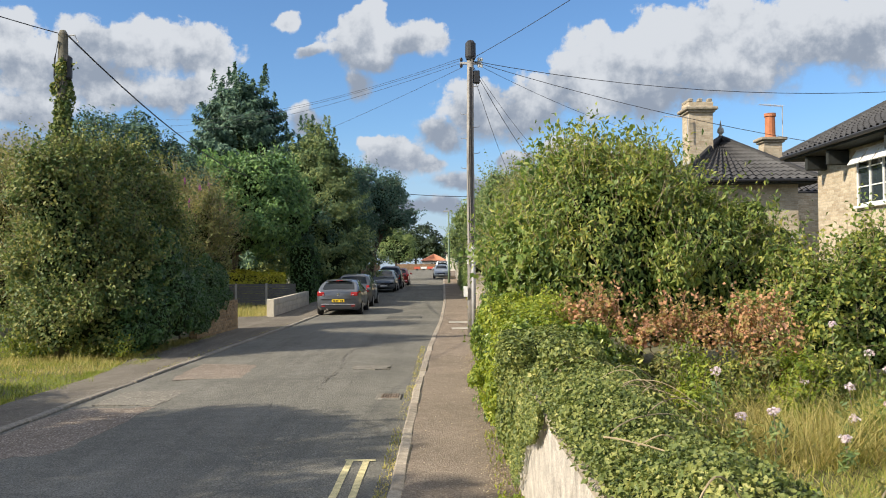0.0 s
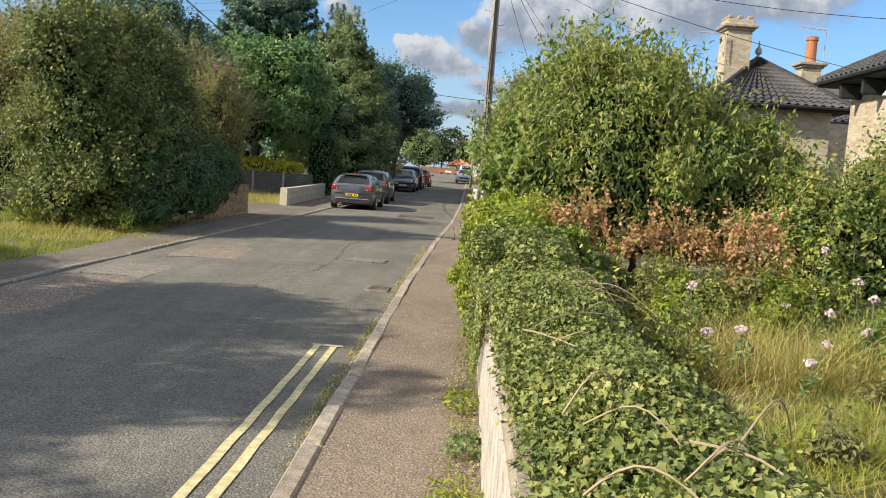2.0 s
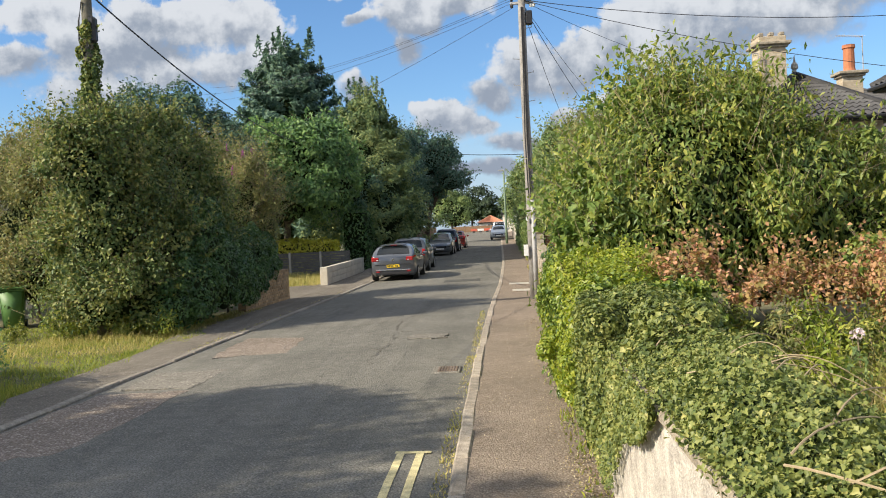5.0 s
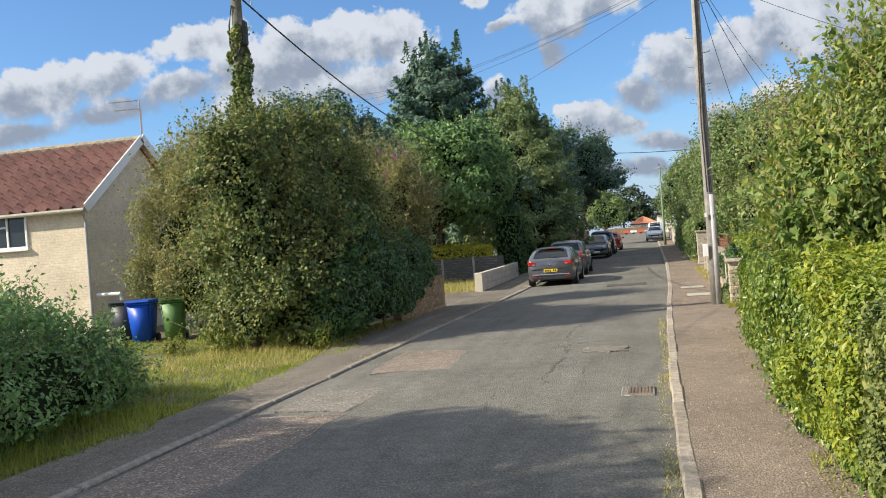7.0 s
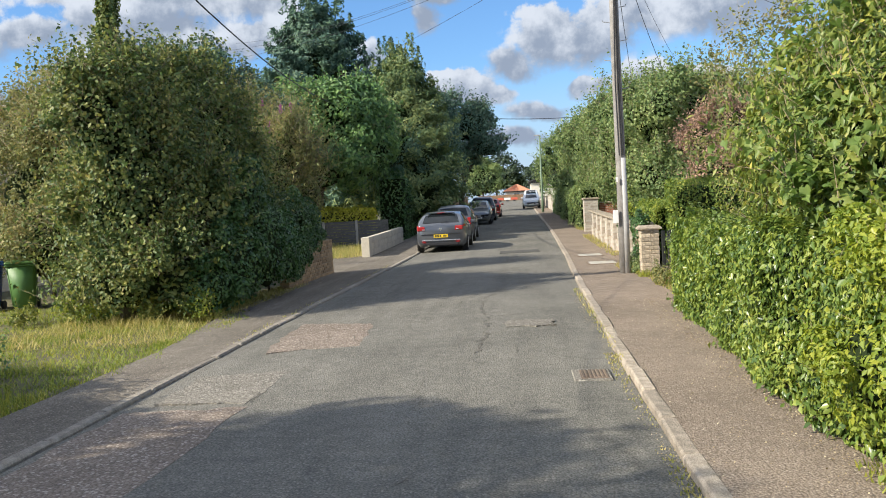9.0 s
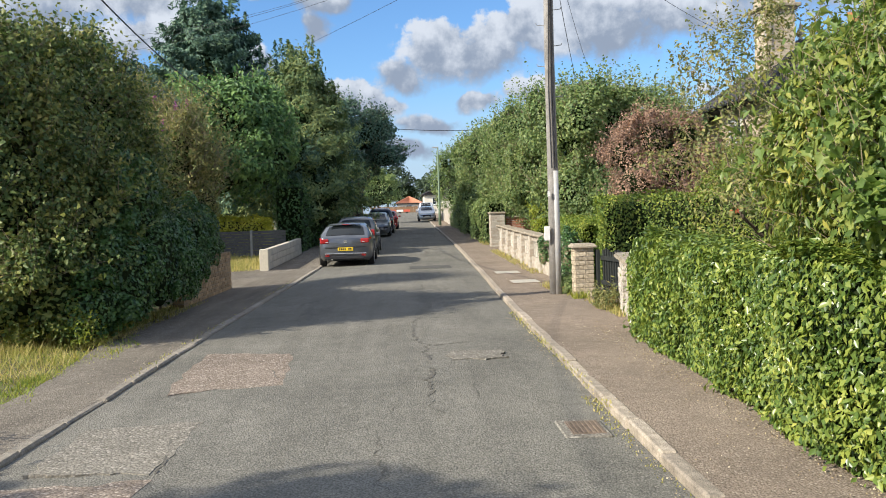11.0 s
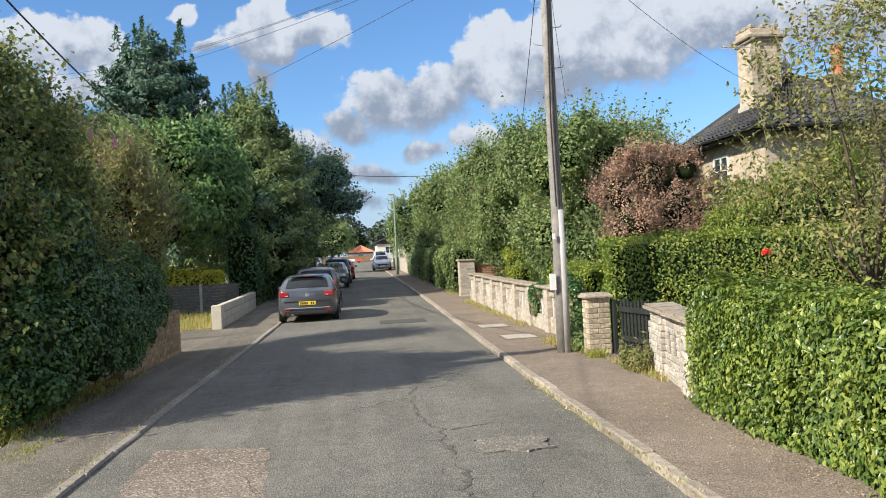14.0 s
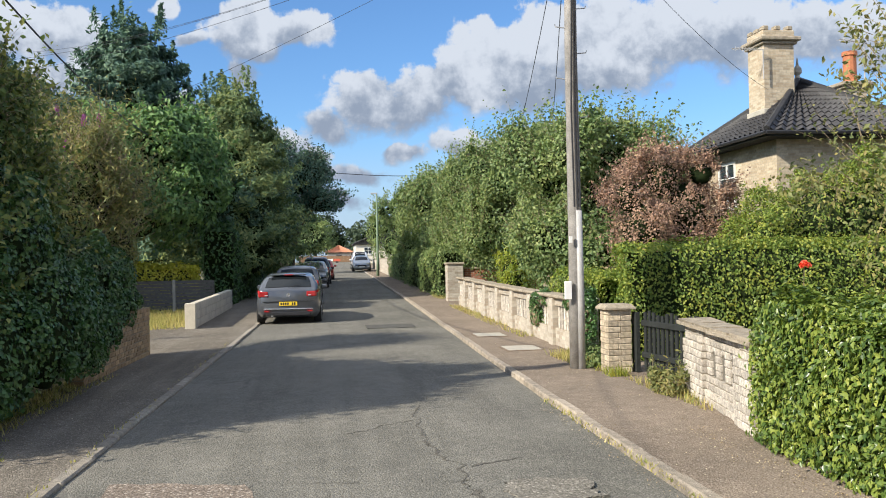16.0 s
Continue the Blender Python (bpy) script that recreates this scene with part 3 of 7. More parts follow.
def hedge_mesh(name, path, width, height, n, L, Wd, mats, seed, base=0.0, rough=0.1, tuft=0.1, round_=0.25, ends=True, lobed=False):
    """A clipped hedge along points (x, y): leaves over its two sides, top and ends, and a near-black inside painted as
    shade.
    """
    r = rng(seed)
    A = np.array(path, float)
    seg = np.linalg.norm(np.diff(A, axis=0), axis=1)
    cum = np.r_[0, np.cumsum(seg)]
    total = cum[-1]
    s = r.uniform(0, total, n)
    # unrolled section: up one side, over, down the other
    per = 2 * height + width
    q = r.uniform(0, per, n)
    ne = int(n * (width * height) * 2 / (per * total + 2 * width * height)) if ends else 0
    off = np.where(q < height, -width / 2, np.where(q < height + width, q - height - width / 2, width / 2))
    up = np.where(q < height, q, np.where(q < height + width, height, per - q))
    if ne:
        off[:ne] = r.uniform(-width / 2, width / 2, ne)
        up[:ne] = r.uniform(0, height, ne)
        s[:ne] = np.where(r.random(ne) < 0.5, 0, total)
    nx = np.where(up >= height, 0, np.sign(off))
    nz = np.where(up >= height, 1.0, 0.1)
    if ne:
        nx[:ne], nz[:ne] = 0, 0.1
    edge = np.clip((up - (height - round_)) / round_, 0, 1)
    off = off * (1 - 0.25 * edge * (np.abs(off) > width * 0.4))
    i = np.clip(np.searchsorted(cum, s, "right") - 1, 0, len(seg) - 1)
    T = np.diff(A, axis=0) / seg[:, None]
    t, o = T[i], A[i] + T[i] * (s - cum[i])[:, None]
    side = np.stack([t[:, 1], -t[:, 0]], 1)
    P = np.stack([o[:, 0] + side[:, 0] * off, o[:, 1] + side[:, 1] * off, base + up], 1)
    N = np.stack([side[:, 0] * nx, side[:, 1] * nx, nz], 1)
    if ne:
        e = np.where(s[:ne] == 0, -1, 1)[:, None]
        N[:ne, :2] = t[:ne] * e
    N = unit(N)
    d = rough * lumps(P, 2.2, seed + 1) + rough * 0.6 * lumps(P, 6.5, seed + 2) - 0.14 * r.random(n) ** 2 + tuft * (r.random(n) > 0.93) * r.random(n)
    P = P + N * d[:, None]
    P[:, 2] = np.maximum(P[:, 2], base + 0.02)
    V, F = leaf_set(P, N + [0, 0, 0.25], L, Wd, r, 0.5, lobed=lobed)
    M = np.zeros(len(F), int)
    # inside, its shade given by the near-black colour
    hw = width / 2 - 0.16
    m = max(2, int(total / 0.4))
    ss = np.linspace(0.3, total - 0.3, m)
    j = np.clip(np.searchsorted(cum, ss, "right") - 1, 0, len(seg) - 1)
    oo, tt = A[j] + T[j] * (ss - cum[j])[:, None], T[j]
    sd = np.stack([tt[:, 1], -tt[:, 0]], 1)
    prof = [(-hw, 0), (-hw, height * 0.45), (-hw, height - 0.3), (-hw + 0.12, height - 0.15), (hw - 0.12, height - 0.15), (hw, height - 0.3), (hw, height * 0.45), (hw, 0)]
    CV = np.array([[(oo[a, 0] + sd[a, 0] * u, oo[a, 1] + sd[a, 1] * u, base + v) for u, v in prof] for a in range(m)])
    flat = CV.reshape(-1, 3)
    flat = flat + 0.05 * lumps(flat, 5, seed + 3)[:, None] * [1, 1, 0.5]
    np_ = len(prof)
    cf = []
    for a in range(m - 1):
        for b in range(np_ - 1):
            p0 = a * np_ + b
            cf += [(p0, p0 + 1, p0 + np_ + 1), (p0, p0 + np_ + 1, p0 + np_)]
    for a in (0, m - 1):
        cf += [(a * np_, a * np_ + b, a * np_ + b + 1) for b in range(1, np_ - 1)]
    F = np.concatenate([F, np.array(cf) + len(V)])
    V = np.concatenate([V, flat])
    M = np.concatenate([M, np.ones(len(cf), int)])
    me = tri_mesh(name, V, F, M)
    for x in mats:
        me.materials.append(x)
    return me


def blades_mesh(name, P, H, Wd, mat, seed, lean=0.35):
    """Grass: bent blades of two triangles at points P."""
    r = rng(seed)
    n = len(P)
    a = r.uniform(0, 6.28, n)
    side = np.stack([np.cos(a), np.sin(a), 0 * a], 1)
    fwd = np.stack([-np.sin(a), np.cos(a), 0 * a], 1)
    h = (H * r.uniform(0.45, 1.2, n))[:, None]
    ln = h * lean * r.normal(1, 0.6, (n, 1))
    w = Wd * r.uniform(0.6, 1.3, (n, 1))
    up = np.array([0, 0, 1.0])
    m = P + (up * h + fwd * ln) * 0.5
    V = np.stack([P - side * w, P + side * w, m + side * w * 0.7, P + up * h + fwd * ln], 1).reshape(-1, 3)
    k = np.arange(n)[:, None] * 4
    F = np.concatenate([k + [0, 1, 2], k + [0, 2, 3]], 1).reshape(-1, 3)
    me = tri_mesh(name, V, F)
    me.materials.append(mat)
    return me


def carpet_mesh(name, prof, y0, y1, n, L, mats, seed, drop, rough=0.07):
    """Ivy lying over a section prof of points (x, z) swept along y, its front edge hanging by drop(y)."""
    r = rng(seed)
    A = np.array(prof, float)
    cum = np.r_[0, np.cumsum(np.linalg.norm(np.diff(A, axis=0), axis=1))]

    def surf(s, y):
        x, z = np.interp(s, cum, A[:, 0]), np.interp(s, cum, A[:, 1])
        P = np.stack([x, y, z], 1)
        b = lumps(P * [1, 1, 0.3], 3.0, seed + 1) * rough + lumps(P * [1, 1, 0.3], 9.0, seed + 2) * rough * 0.5
        P[:, 2] += b * np.clip(s / 0.15, 0.3, 1)
        P[:, 0] -= b * 0.35
        return P

    y = r.uniform(y0, y1, n)
    s = r.uniform(0, cum[-1], n)
    P = surf(s, y)
    e = 0.02
    N = np.cross(surf(s, y + e) - P, surf(np.minimum(s + e, cum[-1]), y) - P + [1e-6, 0, 0])
    N = unit(N * np.sign(N[:, 2:3] + 1e-9)) + [-0.25, -0.1, 0.3]
    P += r.normal(0, 0.024, (n, 3))
    N = N + r.normal(0, 0.4, (n, 3))
    # ragged runners hang down the front
    m = n // 6
    yh = r.uniform(y0, y1, m)
    d = np.array([drop(q) for q in yh]) * np.clip(0.75 + 0.8 * lumps(np.stack([yh, yh * 0, yh * 0], 1), 5.0, seed + 3), 0.05, 1.6)
    f = r.random(m)
    on = d > 0.07
    m, yh, f, d = int(on.sum()), yh[on], f[on], d[on]
    H = np.stack([-0.03 - r.random(m) * 0.04, yh, A[0, 1] + 0.03 - f * d], 1)
    P = np.concatenate([P, H])
    N = np.concatenate([N, np.tile([-1.0, -0.2, 0.35], (m, 1))])
    V, F = leaf_set(P, unit(N), L, L * 0.92, r, 0.3, 0.3, True)
    M = np.zeros(len(F), int)
    # sheet under the ivy, near-black to stand for shade between its leaves
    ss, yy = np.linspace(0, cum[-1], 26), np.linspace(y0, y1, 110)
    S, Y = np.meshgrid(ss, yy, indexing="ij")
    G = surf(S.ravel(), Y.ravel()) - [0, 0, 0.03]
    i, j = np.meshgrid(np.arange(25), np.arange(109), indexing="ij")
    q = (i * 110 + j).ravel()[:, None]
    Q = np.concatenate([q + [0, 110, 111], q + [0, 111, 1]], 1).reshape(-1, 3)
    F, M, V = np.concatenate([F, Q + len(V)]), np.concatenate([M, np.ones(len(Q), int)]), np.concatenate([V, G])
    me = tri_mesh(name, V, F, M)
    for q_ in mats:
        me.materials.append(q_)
    return me


# ---- the lie of the land ----
def gz(y):
    """Height of the road: level, then a gentle rise."""
    u = min(max(0.0, y - 28), 122)
    return 0.016 * u * u / (u + 12) if u > 0 else 0.0


def curve(pts):
    xs, ys = zip(*pts)
    return lambda y: float(np.interp(y, xs, ys))


xr = curve([(-30, -0.47), (12, -0.47), (17, -0.42), (20, -0.38), (24, -0.3), (30, -0.15), (43, 0.0), (200, 0.0)])
xl = curve([(-30, -5.22), (20, -5.2), (34, -5.05), (50, -5.0), (200, -5.0)])
YS = [-30, -20, -12, -6] + list(range(-2, 60)) + list(range(60, 156, 5))
GROUND_Y = [-600, -200, -60] + YS + [200, 300, 600, 1200]

ground_x = [-1500, -400, -100, -40, -20, -12, -8, -6, -3, 0, 3, 8, 16, 40, 100, 400, 1500]
ground = part("ground", grid("ground", ground_x, GROUND_Y, lambda x, y: (x, y, gz(y) - 0.03)), SOIL)
tagged(ground, "rough grassy earth under the gardens and verges", "ground", kind="structure")


def crown(u, y):
    """Cross fall of the carriageway with shallow wear."""
    return 0.035 * (1 - (2 * u - 1) ** 2) + 0.006 * math.sin(y * 0.9 + u * 5) * math.sin(u * 9)


road = part("road", grid("road", np.linspace(0, 1, 13), YS, lambda u, y: (xl(y) + (xr(y) - xl(y)) * u, y, gz(y) - 0.012 + crown(u, y))), ROAD, smooth=True)
tagged(road, "worn grey asphalt road with cracks and patches", "road", kind="structure")
xw = curve([(-30, 0.95), (16, 0.95), (18, 1.5), (21, 2.0), (150, 2.2)])
pave_r = part("pavement", grid("pavement_r", np.linspace(0, 1, 5), YS, lambda u, y: (xr(y) + 0.09 + (xw(y) - xr(y) - 0.09) * u, y, gz(y) + 0.05 + 0.016 * u)), PATH)
tagged(pave_r, "pinkish-grey tarmac pavement beside the garden walls", "pavement", kind="structure")
xp = curve([(-30, -6.1), (15, -6.15), (18.5, -6.6), (27.5, -6.7), (28.2, -9.0), (33, -9.0), (33.8, -6.8), (150, -6.8)])
pave_l = part("pavement", grid("pavement_l", np.linspace(0, 1, 6), YS, lambda u, y: (xl(y) - 0.07 + (xp(y) - xl(y) + 0.07) * u, y, gz(y) + 0.016 + 0.02 * u)), PATH_L)
tagged(pave_l, "patched grey tarmac pavement beside hedge and low walls", "pavement", kind="structure")
bank = part("ground", grid("garden_bank", np.linspace(0.86, 30, 12), np.linspace(-25, 17.4, 20), lambda x, y: (x, y, 0.32 + 0.012 * (x - 1))), SOIL)
tagged(bank, "raised garden soil under long grass behind the wall", "ground", kind="structure")


# ---- near road surface: patches, lines, ironwork ----
def decal(name, corners, mat, z, label, category, kind="", parent=None):
    """A thin slab on the road with the given corners."""
    bm = bmesh.new()
    v = [bm.verts.new((x, y, gz(y) + z)) for x, y in corners]
    f = bm.faces.new(v)
    e = bmesh.ops.extrude_face_region(bm, geom=[f])
    for q in e["geom"]:
        if isinstance(q, bmesh.types.BMVert):
            q.co.z -= 0.03
    bmesh.ops.recalc_face_normals(bm, faces=bm.faces)
    return tagged(part(name, bm, mat, parent), label, category, kind=kind)


def wobble(x0, x1, y0, y1, seed, amt=0.04, k=5):
    r = rng(seed)
    out = []
    for (ax, ay), (bx, by) in (((x0, y0), (x1, y0)), ((x1, y0), (x1, y1)), ((x1, y1), (x0, y1)), ((x0, y1), (x0, y0))):
        out += [(ax + (bx - ax) * i / k + r.normal(0, amt), ay + (by - ay) * i / k + r.normal(0, amt)) for i in range(k)]
    return out


def skewed(c, seed, amt=0.022, k=9):
    r = rng(seed)
    out = []
    for (ax, ay), (bx, by) in zip(c, c[1:] + c[:1]):
        out += [(ax + (bx - ax) * i / k + r.normal(0, amt), ay + (by - ay) * i / k + r.normal(0, amt)) for i in range(k)]
    return out


decal("road_patch", skewed([(-4.66, 14.55), (-3.53, 14.8), (-3.66, 16.8), (-4.8, 17.05)], 3), ROAD_PATCH, 0.021, "coarse pinkish stone-chip repair patch in the road", "road patch", "structure")
decal("road_patch", skewed([(-4.9, 11.95), (-4.0, 11.85), (-3.98, 13.35), (-4.92, 13.2)], 4), ROAD_FADED, 0.017, "faded chip-stone repair patch beside the kerb", "road patch", "structure")
decal("road_patch", skewed([(-5.1, 8.4), (-4.0, 8.7), (-3.95, 11.7), (-5.05, 11.6)], 14, 0.03), ROAD_PATCH, 0.015, "coarse worn chip-stone strip beside the gutter", "road patch", "structure")
decal("road_patch", wobble(-2.1, -0.85, 31.9, 33.0, 5, 0.03), ROAD_NEW, 0.034, "dark tarmac trench repair across the lane", "road patch", "structure")
decal("road_patch", wobble(-1.7, -1.05, 15.9, 16.5, 6, 0.035, 8), ROAD_FADED, 0.0235, "small shallow worn patch in the lane", "road patch", "structure")


def crack(seed, a, b, wdt, wander=0.028):
    """A ragged ribbon of grit between two plan points that opens and closes."""
    r = rng(seed)
    a, b = np.array(a, float), np.array(b, float)
    ln = np.linalg.norm(b - a)
    k = max(4, int(ln / 0.06))
    d = (b - a) / ln
    nrm = np.array([-d[1], d[0]])
    off = np.cumsum(r.normal(0, wander, k))
    off -= np.linspace(0, off[-1], k)
    w = wdt * 0.5 * r.uniform(0.1, 1.6, k) * np.clip(0.3 + lumps(np.stack([np.arange(k) * 0.13, np.zeros(k), np.zeros(k)], 1), 2.0, seed), 0.12, 1.2)
    bm = bmesh.new()

    def at(i, sd):
        q = a + d * ln * i / (k - 1) + nrm * (off[i] + sd * w[i])
        return bm.verts.new((q[0], q[1], gz(q[1]) - 0.012 + crown((q[0] - xl(q[1])) / (xr(q[1]) - xl(q[1])), q[1]) + 0.004))

    L_, R_ = [at(i, -1) for i in range(k)], [at(i, 1) for i in range(k)]
    for i in range(k - 1):
        bm.faces.new((L_[i], R_[i], R_[i + 1], L_[i + 1]))
    return bm


CRACKMAT = plain("crack_grit", (0.125, 0.115, 0.097), 1.0, vary=0.4, scale=20, grain=0.8)
cr = thing("road_cracks", (0, 0, 0), "dark gritty cracks along the lane joint", "cracks", kind="structure")
for i, (p, q, w) in enumerate([((-1.9, 13.3), (-1.93, 16.3), 0.06), ((-1.97, 16.3), (-2.0, 20.2), 0.03), ((-1.95, 20.2), (-1.7, 30), 0.03), ((-1.65, 30), (-1.5, 44), 0.035),
                               ((-3.55, 16.75), (-2.6, 16.7), 0.05), ((-2.5, 16.7), (-1.95, 16.6), 0.03), ((-1.8, 16.6), (-0.95, 16.75), 0.04), ((-1.85, 17.0), (-1.2, 17.3), 0.03), ((-1.6, 15.75), (-0.8, 15.85), 0.03),
                               ((-1.55, 13.9), (-1.5, 15.6), 0.04), ((-3.52, 14.75), (-3.66, 16.8), 0.04), ((-3.98, 11.85), (-3.97, 13.3), 0.02), ((-2.25, 9.0), (-2.15, 15.5), 0.018), ((-2.9, 18.6), (-1.9, 19.4), 0.02),
                               ((-1.35, 18.4), (-1.1, 21.5), 0.03), ((-1.9, 23.2), (-1.0, 23.6), 0.03), ((-3.4, 27.5), (-2.2, 28.2), 0.03)]):
    part("crack", crack(20 + i, p, q, w), CRACKMAT, cr)

lines = thing("yellow_lines", (0, 0, 0), "worn double yellow lines ending with a cross bar", "road marking", kind="structure")
for x0 in (-0.93, -0.77):
    part("painted_line", grid("painted_line", [x0 - 0.032, x0 + 0.032], np.linspace(-14, 8.4, 60), lambda x, y: (x + 0.004 * math.sin(y * 9), y, 0.0125 + crown((x + 5.2) / 4.75, y) - 0.018)), YELLOW, lines)
part("painted_line", grid("painted_line", [-0.98, -0.68], [8.4, 8.47], lambda x, y: (x, y, 0.0135 + crown((x + 5.2) / 4.75, y) - 0.018)), YELLOW, lines)


# ---- kerbs: single stones ----
def kerb_run(side, y0, y1, label):
    k = thing("kerb", (0, 0, 0), label, "kerb", kind="structure")
    me = {}
    r = rng(31 + int(side))
    for v in range(4):
        bm = boxm(-0.0625, 0.0625, -0.452, 0.452, -0.14, 0.0, bevel=0.016)
        for q in bm.verts:
            q.co += Vector(r.normal(0, 0.003, 3))
        me[v] = bpy.data.meshes.new("kerb_stone")
        bm.to_mesh(me[v])
        bm.free()
        me[v].materials.append(KERB if side > 0 else KERB_DARK)
    y, i = y0, 0
    while y < y1:
        f = xr if side > 0 else xl
        x = f(y) + 0.0625 * side
        a = math.degrees(math.atan2(-(f(y + 0.5) - f(y - 0.5)), 1)) + r.normal(0, 0.5)
        sl = math.degrees(math.atan(gz(y + 0.5) - gz(y - 0.5)))
        h = (0.062 if side > 0 else 0.02 if y < 19 else 0.03) + gz(y) + r.normal(0, 0.005)
        part("kerb_stone", me[i % 4], None, k, m=pose(x + r.normal(0, 0.005), y, h, sl + r.normal(0, 0.2), r.normal(0, 0.8), a))
        y += 0.915 if y < 60 else 0.915
        i += 1


# ---- right: garden front, wall, hedges ----
def roughcast_wall():
    w = thing("garden_wall", (0.62, 3, 0), "low white roughcast garden wall with concrete coping", "wall")
    r = rng(5)
    part("wall_body", boxm(0, 0.22, -13, 4.6, -0.05, 0.95, bevel=0.015), RENDERED, w, "pitted white roughcast render", smooth=False)
    for j in range(19):
        y = -12.6 + 0.9 * j
        bm = boxm(-0.022 + r.normal(0, 0.003), 0.235, y, y + 0.89, 0.952, 1.005 + r.normal(0, 0.004), bevel=0.014)
        part("coping_stone", bm, COPING, w)
    return w


roughcast_wall()


def hedge(name, path, width, height, n, L, Wd, mats, seed, label, **k):
    ob = thing(name, (path[0][0], path[0][1], k.get("base", 0.0)), label, "hedge")
    loc = [(a - path[0][0], b - path[0][1]) for a, b in path]
    k = dict(k)
    k["base"] = 0.0
    part("foliage", hedge_mesh(name, loc, width, height, n, L, Wd, mats, seed, **k), None, ob)
    part("stems", wood_mesh((0, 0, -0.05), [(a * 0.97, b * 0.97, height * 0.7) for a, b in loc[1:]], 0.03, seed), BARK, ob, "woody stems inside the leaves")
    return ob


hedge("ivy_hedge", [(1.12, 8.1), (1.12, 12.3), (1.2, 15.0), (1.32, 16.3), (1.45, 17.25)], 1.1, 1.27, 84000, 0.064, 0.036, [LEAF_IVY, INNER], 41, "thick bright green ivy-clad hedge overhanging the pavement", rough=0.11, tuft=0.12, base=0.06)
shrub("privet_bush", (1.0, 9.2, 0.06), [(0.95, 9.0, 0.95, 0.6, 0.9, 0.55), (1.1, 9.9, 1.1, 0.62, 1.0, 0.5), (0.8, 9.6, 0.6, 0.5, 0.9, 0.6), (0.75, 8.5, 0.55, 0.33, 0.6, 0.5)], 24000, 0.05, 0.026, [LEAF_PRIVET, INNER], 42,
      "golden yellow-green privet bush spilling over the wall", "bush", sprays=0.12, spray_len=0.16)
ivy = thing("ivy_carpet", (0.62, 4, 0.06), "dense ivy and bindweed smothering the garden wall", "climber")
part("foliage", carpet_mesh("ivy_carpet", [(0.0, 0.945), (0.06, 0.985), (0.3, 1.06), (0.52, 1.03), (0.68, 0.94), (0.78, 0.72), (0.82, 0.28)], -2.8, 3.9, 84000, 0.027, [LEAF_CARPET, INNER], 43, lambda y: 0.75 * max(0.0, min(1.0, (y - 0.9) / 2.2)), 0.075), None, ivy)
shrub("bindweed", (1.1, 6.5, 0.06), [(0.92, 7.5, 1.0, 0.5, 1.1, 0.4), (0.98, 6.5, 0.98, 0.42, 0.9, 0.3), (0.64, 7.6, 0.55, 0.16, 0.7, 0.5), (1.35, 7.0, 0.75, 0.4, 1.0, 0.35), (0.72, 8.0, 0.6, 0.2, 0.5, 0.55), (0.62, 7.0, 0.7, 0.12, 0.6, 0.4)], 20000, 0.04, 0.036, [LEAF_CARPET, INNER], 44,
      "tangled bindweed and ivy over the end of the wall", "climber", trunk=0.02, tips=3, bark=TWIG, lobed=True)
shrub("forsythia", (2.6, 11.8, 0.3),
      [(1.5, 12.0, 1.7, 0.9, 1.3, 1.2), (2.3, 11.6, 2.0, 1.1, 1.2, 1.35), (3.3, 11.6, 1.8, 1.1, 1.1, 1.2), (4.1, 11.8, 1.5, 0.9, 1.0, 1.1), (2.1, 13.3, 1.7, 0.8, 0.9, 1.2), (2.9, 13.0, 2.1, 1.0, 1.1, 1.2), (2.0, 11.9, 2.75, 0.7, 0.8, 0.75), (2.9, 12.0, 2.7, 0.7, 0.8, 0.75), (1.35, 12.3, 2.3, 0.55, 0.6, 0.6), (3.6, 13.4, 1.5, 0.8, 0.9, 1.1)],
      76000, 0.09, 0.034, [LEAF_SHRUB, INNER], 44, "tall rounded green shrub with yellowing narrow leaves", "shrub", sprays=0.3, spray_len=0.5, droop=0.9, rough=0.18, trunk=0.06, tips=7)
shrub("hazel_bush", (1.9, 12.6, 0.3), [(1.1, 11.6, 2.0, 0.5, 0.6, 0.5), (1.7, 12.4, 2.9, 0.6, 0.7, 0.55), (2.4, 12.6, 3.05, 0.6, 0.6, 0.5), (3.0, 12.5, 2.95, 0.5, 0.6, 0.45), (0.95, 11.0, 1.55, 0.35, 0.5, 0.35)], 3000, 0.1, 0.085, [LEAF_HAZEL], 144,
      "broad-leaved hazel growing through the top of the shrub", "shrub", core=0, sprays=0.5, spray_len=0.5, depth=0.5, trunk=0.03, tips=4, bark=TWIG, lobed=True)
shrub("seedhead_bush", (2.3, 8.9, 0.3), [(1.55, 9.0, 1.2, 0.36, 0.36, 0.36), (2.2, 8.95, 1.15, 0.36, 0.36, 0.22), (2.75, 9.0, 1.12, 0.3, 0.36, 0.24), (3.35, 8.9, 1.05, 0.38, 0.36, 0.42), (3.5, 8.9, 0.7, 0.25, 0.3, 0.3)], 5200, 0.048, 0.036, [LEAF_PINK, INNER], 45,
      "rusty pink bush of faded flower heads", "bush", core=0.3, sprays=0.6, spray_len=0.34, rough=0.35, depth=0.75, trunk=0.02, bark=TWIG)
shrub("rose_bush", (5.0, 10.6, 0.3), [(4.4, 10.4, 1.0, 0.8, 0.7, 0.85), (5.2, 10.6, 1.1, 0.9, 0.7, 0.9), (6.2, 10.8, 1.2, 0.9, 0.7, 1.0), (5.4, 10.9, 1.8, 0.5, 0.5, 0.6), (4.7, 10.8, 1.4, 0.6, 0.6, 0.7)], 20000, 0.07, 0.042, [LEAF_SHRUB, INNER], 46,
      "loose green rose bush with long stems", "bush", sprays=0.3, spray_len=0.5, core=0.62, trunk=0.025, bark=TWIG)

